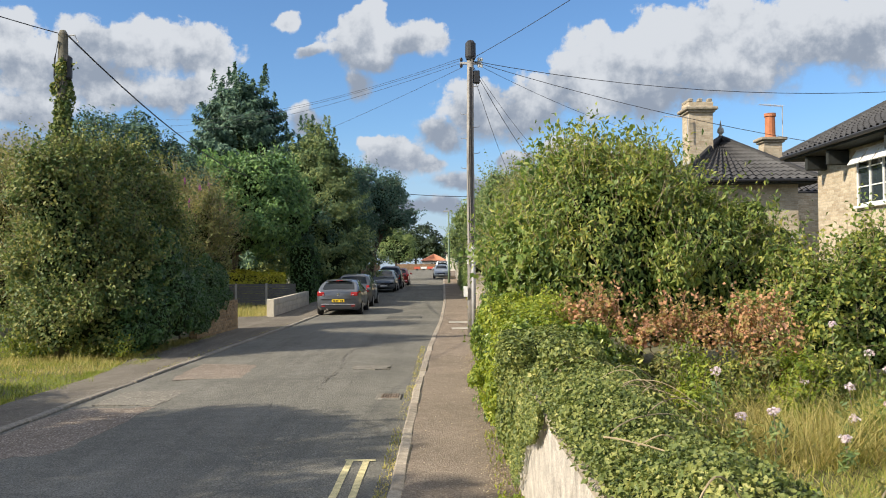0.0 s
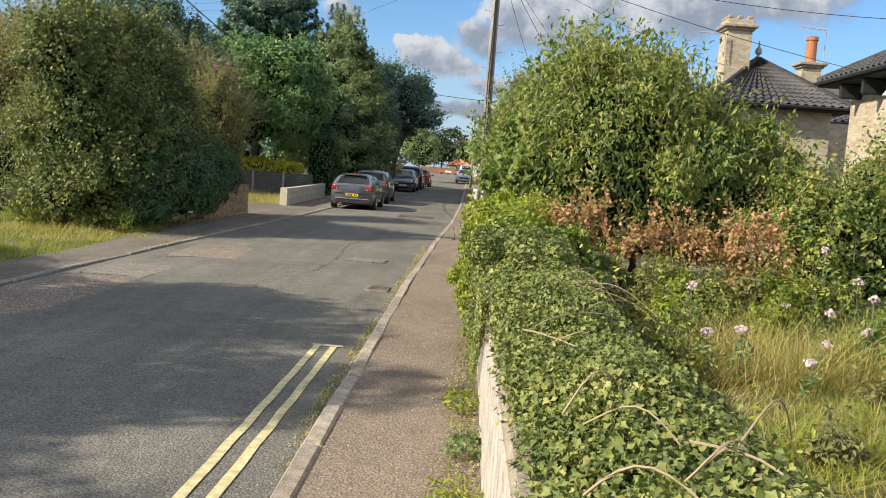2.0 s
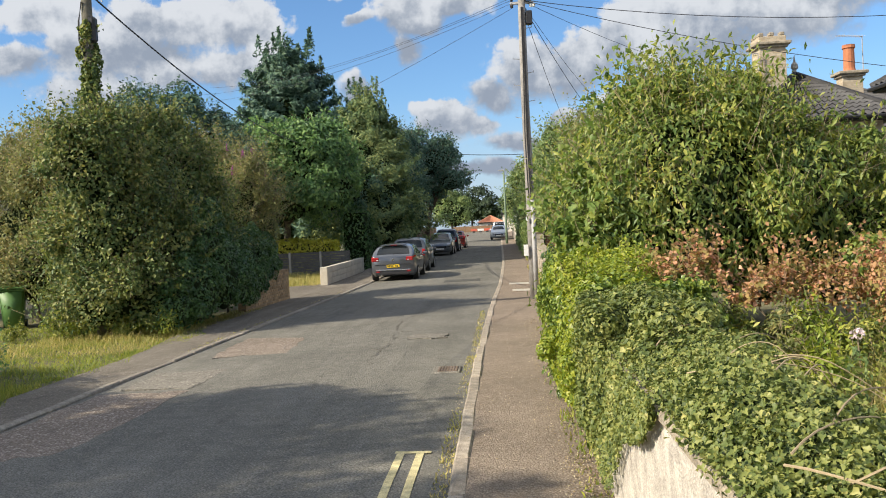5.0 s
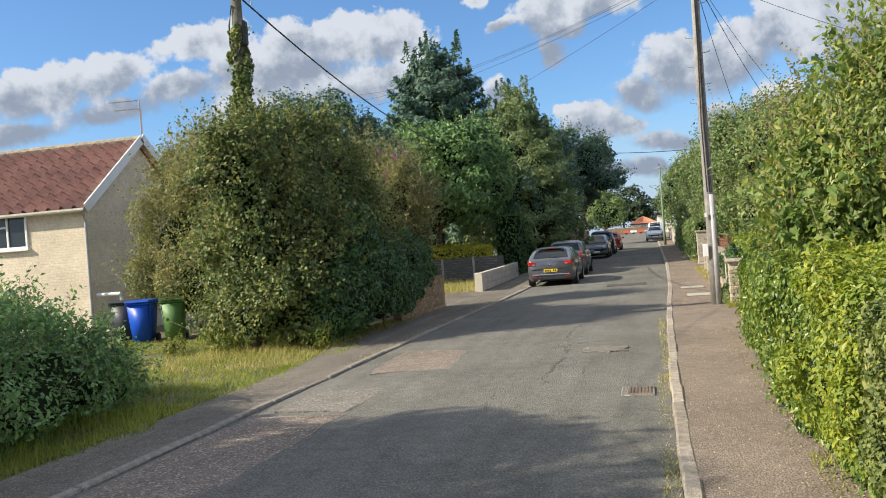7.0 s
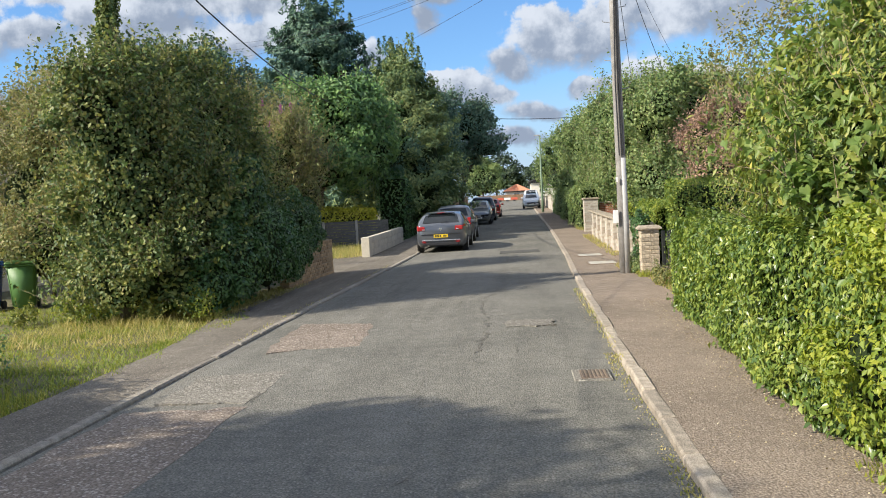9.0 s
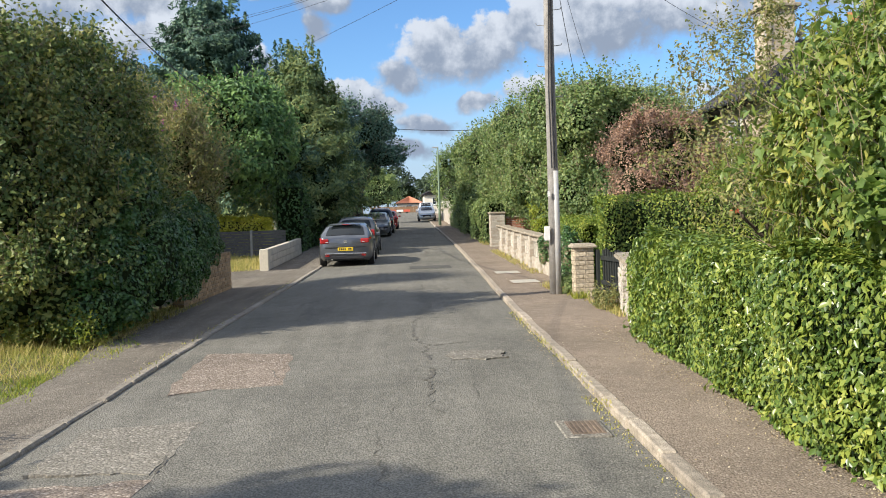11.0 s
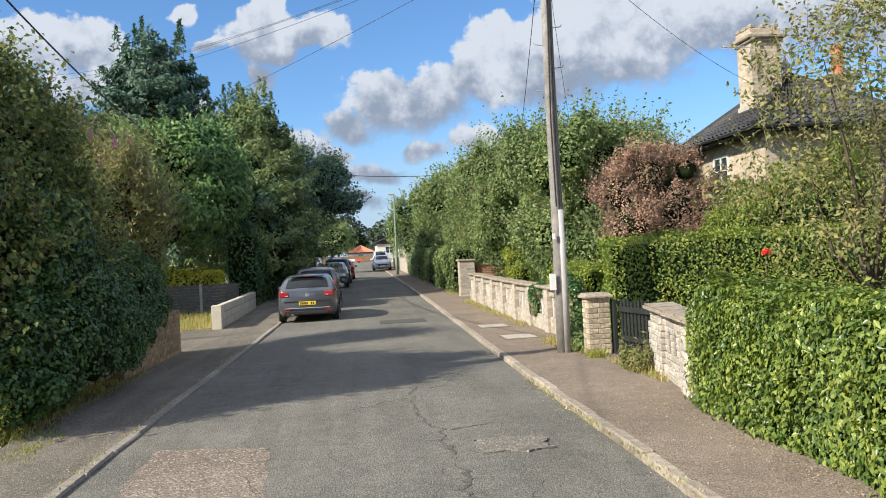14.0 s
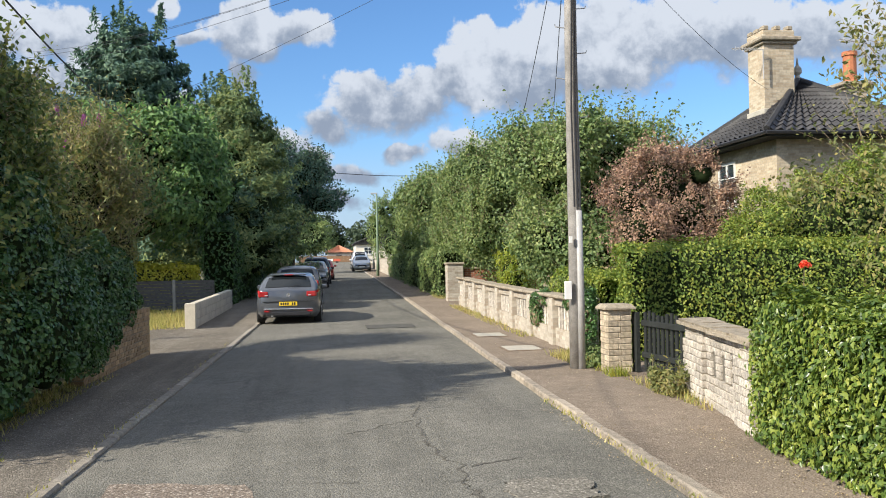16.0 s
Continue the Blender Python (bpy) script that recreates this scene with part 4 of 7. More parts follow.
# ---- right beyond the hedge ----
hedge("clipped_hedge", [(1.9, 24.2), (3.5, 24.0), (6.5, 23.6), (9.0, 23.3)], 1.3, 2.0, 36000, 0.065, 0.036, [LEAF_HEDGE2, INNER], 47, "green and yellow clipped hedge behind the gate", rough=0.12)
hedge("clipped_hedge", [(2.1, 24.5), (2.2, 28.0)], 1.0, 1.5, 12000, 0.06, 0.036, [LEAF_HEDGE2, INNER], 147, "green hedge behind the pierced brick wall", rough=0.12)
shrub("smoke_bush", (4.6, 28.3, 0), [(3.9, 28.2, 2.4, 0.9, 0.9, 1.1), (5.0, 28.3, 2.8, 0.9, 0.9, 1.3), (5.8, 28.4, 2.3, 0.8, 0.9, 1.0), (4.4, 28.2, 3.5, 0.7, 0.7, 0.8), (3.6, 28.2, 3.1, 0.6, 0.6, 0.8), (4.8, 28.3, 1.5, 1.4, 1.0, 1.1), (5.3, 28.2, 3.6, 0.5, 0.5, 0.5)], 30000, 0.056, 0.038, [LEAF_SMOKE, INNER], 48,
      "purple-brown smoke bush with fluffy rusty seed plumes", "shrub", sprays=0.45, spray_len=0.4, rough=0.3, core=0.5, depth=0.6)
shrub("garden_shrub", (6.8, 27.5, 0), [(6.6, 27.4, 2.2, 1.0, 1.0, 1.1), (7.7, 27.2, 2.4, 1.0, 1.0, 1.3), (6.0, 26.6, 1.8, 0.9, 0.9, 0.9), (8.5, 26.9, 2.5, 1.1, 1.0, 1.4)], 20000, 0.07, 0.038, [LEAF_HEDGE2, INNER], 49,
      "bright green garden shrub in front of the brick house", "shrub", sprays=0.2, spray_len=0.3)
shrub("apple_tree", (2.3, 16.5, 0), [(1.65, 15.8, 3.2, 0.6, 0.7, 0.8), (2.3, 16.2, 3.4, 0.7, 0.8, 0.8), (3.0, 15.9, 2.9, 0.7, 0.8, 0.9), (1.8, 16.5, 2.4, 0.9, 0.8, 0.8), (2.8, 16.8, 2.2, 0.9, 0.8, 0.8), (1.9, 16.1, 1.7, 0.8, 0.8, 0.6), (3.8, 16.3, 2.3, 0.8, 0.8, 0.9)], 7000, 0.06, 0.032, [LEAF_BUDDLEIA], 50,
      "thin twiggy fruit tree with sparse olive leaves", "tree", core=0, sprays=0.6, spray_len=0.45, depth=0.75, trunk=0.06, tips=7)


def garden_tree(x, y, h, rad, seed, label, mats, n=11000, L=0.14, lean=0.0):
    r = rng(seed)
    z0 = gz(y)
    bl = []
    for i in range(15):
        a = r.uniform(0, 6.28)
        q = r.uniform(0.15, 0.75) * rad
        hz = r.uniform(0.25, 0.92) * h
        s = rad * r.uniform(0.26, 0.55)
        bl.append((x + math.cos(a) * q + lean, y + math.sin(a) * q, z0 + min(hz, h - s * 0.95), s, s, s * 1.05))
    bl.append((x, y, z0 + h - rad * 0.45, rad * 0.5, rad * 0.5, rad * 0.45))
    bl.append((x, y, z0 + h * 0.35, rad * 0.72, rad * 0.75, h * 0.33))
    return shrub("garden_tree", (x, y, z0), bl, n, L, L * 0.62, mats, seed, label, "tree", sprays=0.3, spray_len=0.8, rough=0.3, freq=1.6, depth=0.65, core=0.4, sub=6, trunk=0.12, tips=6)


shrub("golden_bush", (3.2, 38.4, 0.1), [(3.1, 38.2, 1.2, 0.6, 0.7, 0.9), (3.4, 39.0, 1.6, 0.6, 0.7, 0.7), (3.0, 37.5, 0.9, 0.5, 0.6, 0.7)], 5000, 0.075, 0.045, [LEAF_PRIVET, INNER], 149,
      "yellow-green bush behind the end of the pierced wall", "bush", sprays=0.2, spray_len=0.3)
garden_tree(3.9, 31.5, 5.2, 2.0, 61, "leafy green garden tree behind the pierced wall", [LEAF_TREE, INNER], 33350, 0.107)
garden_tree(4.2, 36.0, 5.9, 2.1, 62, "leafy green garden tree behind the pierced wall", [LEAF_TREE, INNER], 33350, 0.107)
garden_tree(4.0, 41.5, 6.2, 2.2, 63, "pale green garden tree overhanging the wall", [LEAF_TREE, INNER], 37700, 0.112)
garden_tree(3.7, 47.0, 6.1, 2.2, 64, "green roadside tree overhanging the pavement", [LEAF_TREE, INNER], 37700, 0.112)
garden_tree(4.1, 54, 6.3, 2.4, 65, "green roadside tree behind the hedge", [LEAF_TREE, INNER], 26100, 0.146)
garden_tree(3.5, 63, 6.5, 2.4, 66, "green roadside tree behind the hedge", [LEAF_TREE, INNER], 20300, 0.169)
garden_tree(3.4, 73, 6.6, 2.4, 67, "green roadside tree behind the hedge", [LEAF_TREE, INNER], 17400, 0.169)
garden_tree(2.5, 88, 6.6, 2.2, 69, "green roadside tree before the far cottage", [LEAF_TREE, INNER], 9000, 0.18)
garden_tree(8.0, 39, 5.7, 2.2, 68, "dense green tree beside the chimney", [LEAF_TREE, INNER], 23200, 0.135)

# ---- left: hedge bush, trees ----
shrub("overgrown_bush", (-9.0, 20.5, 0),
      [(-8.5, 19.4, 1.9, 1.35, 1.5, 1.9), (-7.8, 20.2, 2.1, 1.15, 1.6, 1.9), (-7.5, 22.4, 1.6, 0.85, 1.6, 1.6), (-9.2, 20.9, 2.0, 1.1, 1.3, 2.1), (-8.1, 18.5, 2.3, 0.95, 0.85, 1.7), (-8.1, 19.2, 3.6, 0.85, 0.9, 1.1), (-8.4, 18.2, 3.4, 0.8, 0.75, 1.0), (-7.85, 20.5, 4.0, 0.65, 0.75, 1.0), (-7.3, 20.9, 3.5, 0.6, 0.8, 0.9), (-9.0, 20.4, 3.7, 0.7, 0.8, 0.8), (-8.2, 18.6, 0.75, 1.3, 0.9, 0.95), (-7.2, 18.4, 0.85, 0.7, 0.75, 0.95), (-9.0, 19.7, 0.8, 0.8, 0.9, 0.95), (-6.95, 19.4, 1.7, 0.5, 0.7, 0.9), (-7.1, 21.8, 2.6, 0.5, 0.8, 0.8)],
      92000, 0.088, 0.056, [LEAF_LEFT, INNER], 71, "huge overgrown dark green roadside bush with yellowing leaves", "bush", sprays=0.42, spray_len=0.6, rough=0.38, depth=0.85, core=0.52, sub=12, trunk=0.09, tips=7)
shrub("twiggy_bush", (-10.1, 21.3, 0), [(-10.0, 21.4, 3.3, 1.0, 1.0, 1.1), (-9.9, 21.3, 2.0, 0.8, 1.0, 1.2), (-10.6, 22.4, 2.9, 0.9, 0.9, 1.2), (-9.5, 20.4, 3.6, 0.7, 0.8, 1.0), (-10.6, 21.4, 4.2, 0.7, 0.7, 0.8), (-11.4, 21.8, 3.6, 0.7, 0.7, 0.9)], 11000, 0.075, 0.036, [LEAF_BUDDLEIA], 171, "thin brown twiggy bush with faded leaves beside the pole", "bush", core=0, sprays=0.6, spray_len=0.8, depth=0.8, rough=0.3, trunk=0.06, tips=4, bark=TWIG)
shrub("elder_bush", (-12.3, 23.3, 0), [(-12.2, 23.2, 2.4, 1.5, 1.3, 1.7), (-13.3, 23.6, 1.5, 1.3, 1.0, 1.3), (-11.5, 22.8, 3.7, 1.3, 1.1, 1.2), (-12.6, 23.3, 3.9, 0.9, 0.9, 0.9), (-11.8, 22.2, 1.2, 1.0, 0.9, 1.1)], 26000, 0.09, 0.044, [LEAF_BUDDLEIA, INNER], 72,
      "straggly olive-brown bush behind the wheelie bins", "bush", sprays=0.4, spray_len=0.7, core=0.6)
shrub("dark_ivy", (-6.95, 22.5, 0), [(-7.0, 20.6, 0.9, 0.5, 1.4, 1.1), (-6.95, 22.4, 1.0, 0.5, 1.5, 1.15), (-6.95, 24.2, 1.3, 0.45, 1.4, 0.95), (-6.9, 25.6, 1.45, 0.4, 0.9, 0.7), (-7.2, 19.2, 0.7, 0.6, 0.9, 0.8), (-6.62, 23.3, 0.6, 0.25, 0.9, 0.62), (-6.62, 24.3, 0.75, 0.2, 0.7, 0.5), (-6.63, 25.3, 0.95, 0.17, 0.7, 0.33), (-6.65, 26.1, 1.1, 0.15, 0.5, 0.2), (-6.65, 19.5, 0.8, 0.55, 0.9, 0.95), (-6.8, 18.5, 0.55, 0.55, 0.6, 0.65), (-6.5, 20.8, 1.0, 0.45, 1.0, 1.1), (-6.5, 22.0, 0.95, 0.4, 0.9, 1.05), (-6.75, 20.4, 2.0, 0.5, 1.0, 0.9)], 52000, 0.065, 0.055, [LEAF_DARKIVY, INNER], 73,
      "dark glossy ivy smothering the brick wall", "climber", trunk=0.03, tips=4)
shrub("buddleia", (-7.9, 26.2, 0), [(-7.8, 25.8, 2.4, 1.0, 1.3, 1.4), (-7.4, 26.4, 3.3, 0.8, 1.0, 1.0), (-8.4, 26.8, 3.6, 1.0, 1.0, 1.0), (-7.2, 27.0, 2.2, 0.6, 0.9, 0.9)], 22000, 0.11, 0.032, [LEAF_BUDDLEIA, INNER], 74,
      "arching buddleia with long grey-green leaves", "bush", sprays=0.5, spray_len=0.9, core=0.6)
shrub("verge_bush", (-8.6, 11.5, 0), [(-8.3, 11.2, 0.7, 1.1, 1.2, 0.8), (-9.6, 11.8, 0.8, 1.3, 1.2, 0.95), (-7.6, 12.4, 0.25, 0.8, 0.8, 0.4), (-8.6, 9.6, 0.7, 1.4, 1.3, 0.9), (-11, 12.4, 0.8, 1.3, 1.3, 1.0), (-8.4, 7.8, 0.7, 1.4, 1.3, 0.9), (-7.5, 11.2, 0.55, 0.95, 1.3, 0.75), (-7.4, 9.6, 0.5, 0.9, 1.3, 0.7), (-8.2, 13.2, 0.3, 1.0, 0.8, 0.4), (-9.6, 13.0, 0.7, 1.0, 0.9, 0.75), (-7.05, 10.6, 0.4, 0.6, 1.2, 0.5), (-7.0, 9.0, 0.45, 0.6, 1.2, 0.55), (-7.0, 7.4, 0.45, 0.6, 1.1, 0.55)], 46000, 0.07, 0.036, [LEAF_ROBINIA, INNER], 75,
      "shaded green thicket of brambles on the verge", "bush", sprays=0.5, spray_len=0.38, rough=0.35, depth=0.75, core=0.5, trunk=0.02, bark=TWIG)


def conifer(x, y, h, rad, seed, label, mats, n, L=0.32, spread=1.0, first=0.12):
    """Tiers of drooping boughs round a straight stem."""
    r = rng(seed)
    z0 = gz(y)
    ob = thing("conifer_tree", (x, y, z0), label, "tree")
    P, N = [], []
    count = int(60 + h * 26)
    k = max(8, n // count)
    for i in range(count):
        # boughs at all heights sweep out and turn up into tufts
        f = first + (1 - first) * (i + r.random()) / count
        ln = rad * max(0.0, 1 - f) ** 0.6 * r.uniform(0.6, 1.15) + 0.12
        a = r.uniform(0, 6.28)
        t = r.random(k) ** 0.5
        wide = r.normal(0, 1, k) * (0.06 + 0.2 * min(ln, 2.5) * t * (1.25 - t))
        px = np.cos(a) * t * ln - np.sin(a) * wide
        py = np.sin(a) * t * ln + np.cos(a) * wide
        lift = r.uniform(0.15, 0.6)
        pz = f * h * 0.93 - 0.12 * ln * t + lift * min(ln, 2.2) * t * t + r.normal(0, 0.1, k)
        P.append(np.stack([px, py, pz], 1))
        N.append(np.stack([0.8 * np.cos(a) + 0 * t, 0.8 * np.sin(a) + 0 * t, 0.6 + 0 * t], 1))
    for i in range(26):
        # leading shoots stand clear of the outline
        f = r.uniform(0.55, 0.95)
        a, q = r.uniform(0, 6.28), rad * (1 - f) ** 0.5 * r.uniform(0.3, 0.85)
        t = r.random(70)
        c = np.stack([np.cos(a) * q + r.normal(0, 0.2, 70) * (1.05 - t), np.sin(a) * q + r.normal(0, 0.2, 70) * (1.05 - t), f * h + 0.2 + t * 1.25], 1)
        P.append(c)
        N.append(r.normal(0, 0.6, (70, 3)) + [np.cos(a) * 0.5, np.sin(a) * 0.5, 0.5])
    tip = r.normal(0, 1, (160, 3)) * [0.16, 0.16, 0.45] + [0, 0, h * 0.95]
    P.append(tip)
    N.append(r.normal(0, 1, (160, 3)) + [0, 0, 0.3])
    P, N = np.concatenate(P), unit(np.concatenate(N))
    V, F = leaf_set(P, N, L, L * 0.34, r, 0.2)
    M = np.zeros(len(F), int)
    # solid core, near-black in place of shade among the boughs
    iv, jf = ico(3)
    prof = 1 - np.clip(iv[:, 2] * 0.5 + 0.5, 0, 1)
    cv = np.stack([iv[:, 0] * rad * 0.5 * (0.2 + prof), iv[:, 1] * rad * 0.5 * (0.2 + prof), h * 0.5 + iv[:, 2] * h * 0.42], 1)
    F, M = np.concatenate([F, jf + len(V)]), np.concatenate([M, np.ones(len(jf), int)])
    V = np.concatenate([V, cv])
    me = tri_mesh("conifer", V, F, M)
    for m_ in mats:
        me.materials.append(m_)
    part("crown", me, None, ob)
    part("trunk", tube(bmesh.new(), [(0, 0, -0.1), (0, 0, h * 0.5), (0, 0, h * 0.97)], [0.28, 0.17, 0.03]), BARK, ob)
    return ob


conifer(-12.9, 55, 14.4, 7.6, 81, "tall dark blue-green conifer", [LEAF_CONIFER, INNER], 84000, 0.34)
conifer(-7.4, 50, 9.9, 4.6, 82, "yellow-green cypress with drooping sprays", [LEAF_CYPRESS, INNER], 52000, 0.24)
conifer(-9.6, 62, 12.0, 5.0, 83, "dark spiky fir beside the cypress", [LEAF_CONIFER, INNER], 32000, 0.3)


def big_tree(x, y, blobs, n, L, mats, seed, label, trunk=0.25, **k):
    return shrub("broadleaf_tree", (x, y, gz(y)), blobs, n, L, L * 0.5, mats, seed, label, "tree", trunk=trunk, tips=6, rough=0.28, freq=1.2, sub=14, depth=0.55, **k)


big_tree(-10.8, 44, [(-11.2, 44, 5.4, 2.4, 2.2, 2.0), (-9.6, 43.6, 5.6, 2.2, 2, 2.2), (-12.6, 44.5, 5.4, 2.0, 2, 2.0), (-10.6, 43, 4.0, 2.6, 2, 2.0), (-8.6, 44.5, 4.6, 1.8, 2, 2.2), (-11, 44.5, 6.8, 1.4, 1.4, 0.8)], 34000, 0.23, [LEAF_ROBINIA, INNER], 84, "bright green robinia with feathery leaves", sprays=0.2, spray_len=0.7)
big_tree(-7.6, 54, [(-7.2, 54, 4.5, 2.0, 3, 2.6), (-6.8, 58, 5.5, 1.8, 3, 2.6), (-7.8, 49, 3.6, 1.8, 3, 2.2), (-6.6, 62, 4.5, 1.6, 3, 3.0)], 30000, 0.17, [LEAF_CONIFER, INNER], 85, "dark shady trees along the pavement", sprays=0.15, spray_len=0.6)
big_tree(-5.6, 66, [(-4.8, 66, 7.2, 1.9, 2.0, 1.5), (-3.6, 66, 5.6, 1.5, 2.0, 1.0), (-6.4, 66, 7.6, 2.0, 2, 1.9), (-5.6, 67, 5.0, 1.8, 2, 1.4), (-3.9, 66.5, 7.8, 1.0, 1.2, 0.8)], 18000, 0.2, [LEAF_CONIFER, INNER], 86, "dark pine with open branches over the road", sprays=0.35, spray_len=0.9)
big_tree(-14.6, 38, [(-14.6, 38, 6.5, 2.4, 2, 2.2), (-12.8, 38, 5.6, 2.0, 2, 2.0), (-16.4, 38, 5.8, 2.0, 2, 2.0), (-14, 38, 3.6, 3.0, 2, 2.6), (-11.4, 38.5, 4.6, 1.6, 2, 2.0)], 26000, 0.17, [LEAF_CONIFER, INNER], 87, "dark green tree behind the bush", sprays=0.15, spray_len=0.6)
big_tree(-4.6, 86, [(-4.4, 86, 3.6, 1.9, 2, 1.8), (-5.6, 87, 4.4, 1.9, 2, 2.0)], 5000, 0.24, [LEAF_TREE, INNER], 88, "small yellow-green tree near the corner", trunk=0.15)
for i, (x, y, s, h) in enumerate([(-22, 175, 11, 9), (-6, 185, 9, 10), (6, 180, 8, 9), (18, 175, 10, 9), (-40, 170, 14, 11), (36, 170, 13, 10), (-58, 140, 15, 12), (-70, 90, 14, 12), (60, 150, 16, 11), (-52, 60, 10, 9)]):
    z = gz(y)
    big_tree(x, y, [(x, y, z + h * 0.5, s * 0.6, 4, h * 0.45), (x - s * 0.4, y, z + h * 0.35, s * 0.45, 4, h * 0.36), (x + s * 0.45, y, z + h * 0.38, s * 0.45, 4, h * 0.36)], 2600, 0.75, [LEAF_FAR, INNER], 90 + i, "dark hazy tree on the skyline", trunk=0.3)

hedge("golden_hedge", [(-12.0, 42.3), (-7.9, 42.6)], 1.2, 1.75, 9000, 0.11, 0.07, [LEAF_YELLOW, INNER], 101, "golden yellow hedge behind the dark fence", rough=0.16)
hedge("dark_hedge", [(-7.4, 44), (-7.1, 70)], 1.4, 3.2, 22000, 0.14, 0.08, [LEAF_DARKIVY, INNER], 102, "shaded dark evergreen hedge beside the pavement", rough=0.25)
hedge("field_hedge", [(-30, 34), (-17, 33)], 2, 3.0, 6000, 0.2, 0.12, [LEAF_LEFT, INNER], 103, "rough green hedge beyond the cottage", rough=0.3)
hedge("roadside_hedge", [(1.9, 44.5), (2.0, 75)], 1.2, 2.2, 20000, 0.12, 0.07, [LEAF_TREE, INNER], 104, "rough green hedge behind the pavement", rough=0.25)


# ---- brickwork ----
def brick_skin(name, c1, c2, mortar, scale=1.0, rough=0.9):
    """Courses on walls that stay far off: bricks 0.22 by 0.075 m in stretcher bond with stains."""
    m, t, b = material(name, rough, 0, 0.25)
    tc = t.nodes.new("ShaderNodeTexCoord")
    sp = t.nodes.new("ShaderNodeSeparateXYZ")
    t.links.new(tc.outputs["Object"], sp.inputs[0])
    cb = t.nodes.new("ShaderNodeCombineXYZ")
    t.links.new(mth(t, "ADD", sp.outputs[0], sp.outputs[1]), cb.inputs[0])
    t.links.new(sp.outputs[2], cb.inputs[1])
    br = t.nodes.new("ShaderNodeTexBrick")
    t.links.new(cb.outputs[0], br.inputs["Vector"])
    br.inputs["Scale"].default_value = 1.0 / scale
    br.inputs["Brick Width"].default_value, br.inputs["Row Height"].default_value = 0.225, 0.075
    br.inputs["Mortar Size"].default_value, br.inputs["Mortar Smooth"].default_value = 0.007, 0.3
    br.inputs["Color1"].default_value, br.inputs["Color2"].default_value, br.inputs["Mortar"].default_value = (*c1, 1), (*c2, 1), (*mortar, 1)
    n = tex(t, 1.3, 5)
    n2 = tex(t, 14, 3)
    hsv = t.nodes.new("ShaderNodeHueSaturation")
    t.links.new(mth(t, "MULTIPLY_ADD", n.outputs["Fac"], 0.7, mth(t, "MULTIPLY_ADD", n2.outputs["Fac"], 0.6, 0.35)), hsv.inputs["Value"])
    t.links.new(br.outputs["Color"], hsv.inputs["Color"])
    t.links.new(hsv.outputs[0], b.inputs["Base Color"])
    bump(t, b, mth(t, "MULTIPLY_ADD", br.outputs["Fac"], -1.0, mth(t, "MULTIPLY", n2.outputs["Fac"], 0.4)), 0.5, 0.012)
    return m


HOUSEBRICK = brick_skin("gault_brickwork", (0.56, 0.475, 0.35), (0.4, 0.315, 0.215), (0.42, 0.37, 0.29))
CREAMBRICK = brick_skin("cream_brickwork", (0.72, 0.62, 0.46), (0.68, 0.57, 0.42), (0.63, 0.54, 0.41))
WALLBRICK = brick_skin("pale_wall_brickwork", (0.52, 0.475, 0.4), (0.36, 0.3, 0.235), (0.42, 0.38, 0.32))
REDSKIN = brick_skin("red_brickwork", (0.36, 0.14, 0.08), (0.26, 0.1, 0.06), (0.4, 0.36, 0.3))

BRICKS = {}


def brick(name, size, mat, parent, m, label=""):
    """One brick; alike bricks share a mesh."""
    key = (tuple(round(s, 3) for s in size), mat.name, random.randrange(3))
    if key not in BRICKS:
        bm = boxm(-size[0] / 2, size[0] / 2, -size[1] / 2, size[1] / 2, -size[2] / 2, size[2] / 2, bevel=0.007)
        r = rng(len(BRICKS))
        for v in bm.verts:
            v.co += Vector(r.normal(0, 0.0025, 3))
        me = bpy.data.meshes.new(name)
        bm.to_mesh(me)
        bm.free()
        me.materials.append(mat)
        BRICKS[key] = me
    return part(name, BRICKS[key], None, parent, label, m=m)


def lay(parent, p0, p1, thick, z0, courses, mat, gap=0.008, hgt=0.085, length=0.235, core=True, skip=None):
    """Courses of single bricks between two plan points, on a mortar core."""
    a, b = Vector((*p0, 0)), Vector((*p1, 0))
    d = (b - a)
    L = d.length
    ang = math.degrees(math.atan2(d.y, d.x))
    u = d.normalized()
    r = rng(int(L * 100) + courses)
    for c in range(courses):
        s = -length / 2 if c % 2 else 0.0
        while s < L - 0.01:
            s0, s1 = max(s, 0), min(s + length, L)
            s += length
            if s1 - s0 < 0.05 or (skip and skip((s0 + s1) / 2, c)):
                continue
            q = a + u * ((s0 + s1) / 2)
            brick("brick", (round(s1 - s0 - gap, 3), thick, hgt - gap), mat, parent, pose(q.x + r.normal(0, 0.003), q.y + r.normal(0, 0.003), z0 + (c + 0.5) * hgt, r.normal(0, 0.4), 0, ang + r.normal(0, 0.5)))
    if core:
        bm = boxm(0.012, L - 0.012, -thick / 2 + 0.012, thick / 2 - 0.012, z0, z0 + courses * hgt - 0.006)
        part("mortar", bm, MORTAR, parent, "lime mortar joints", m=pose(a.x, a.y, 0, 0, 0, ang))


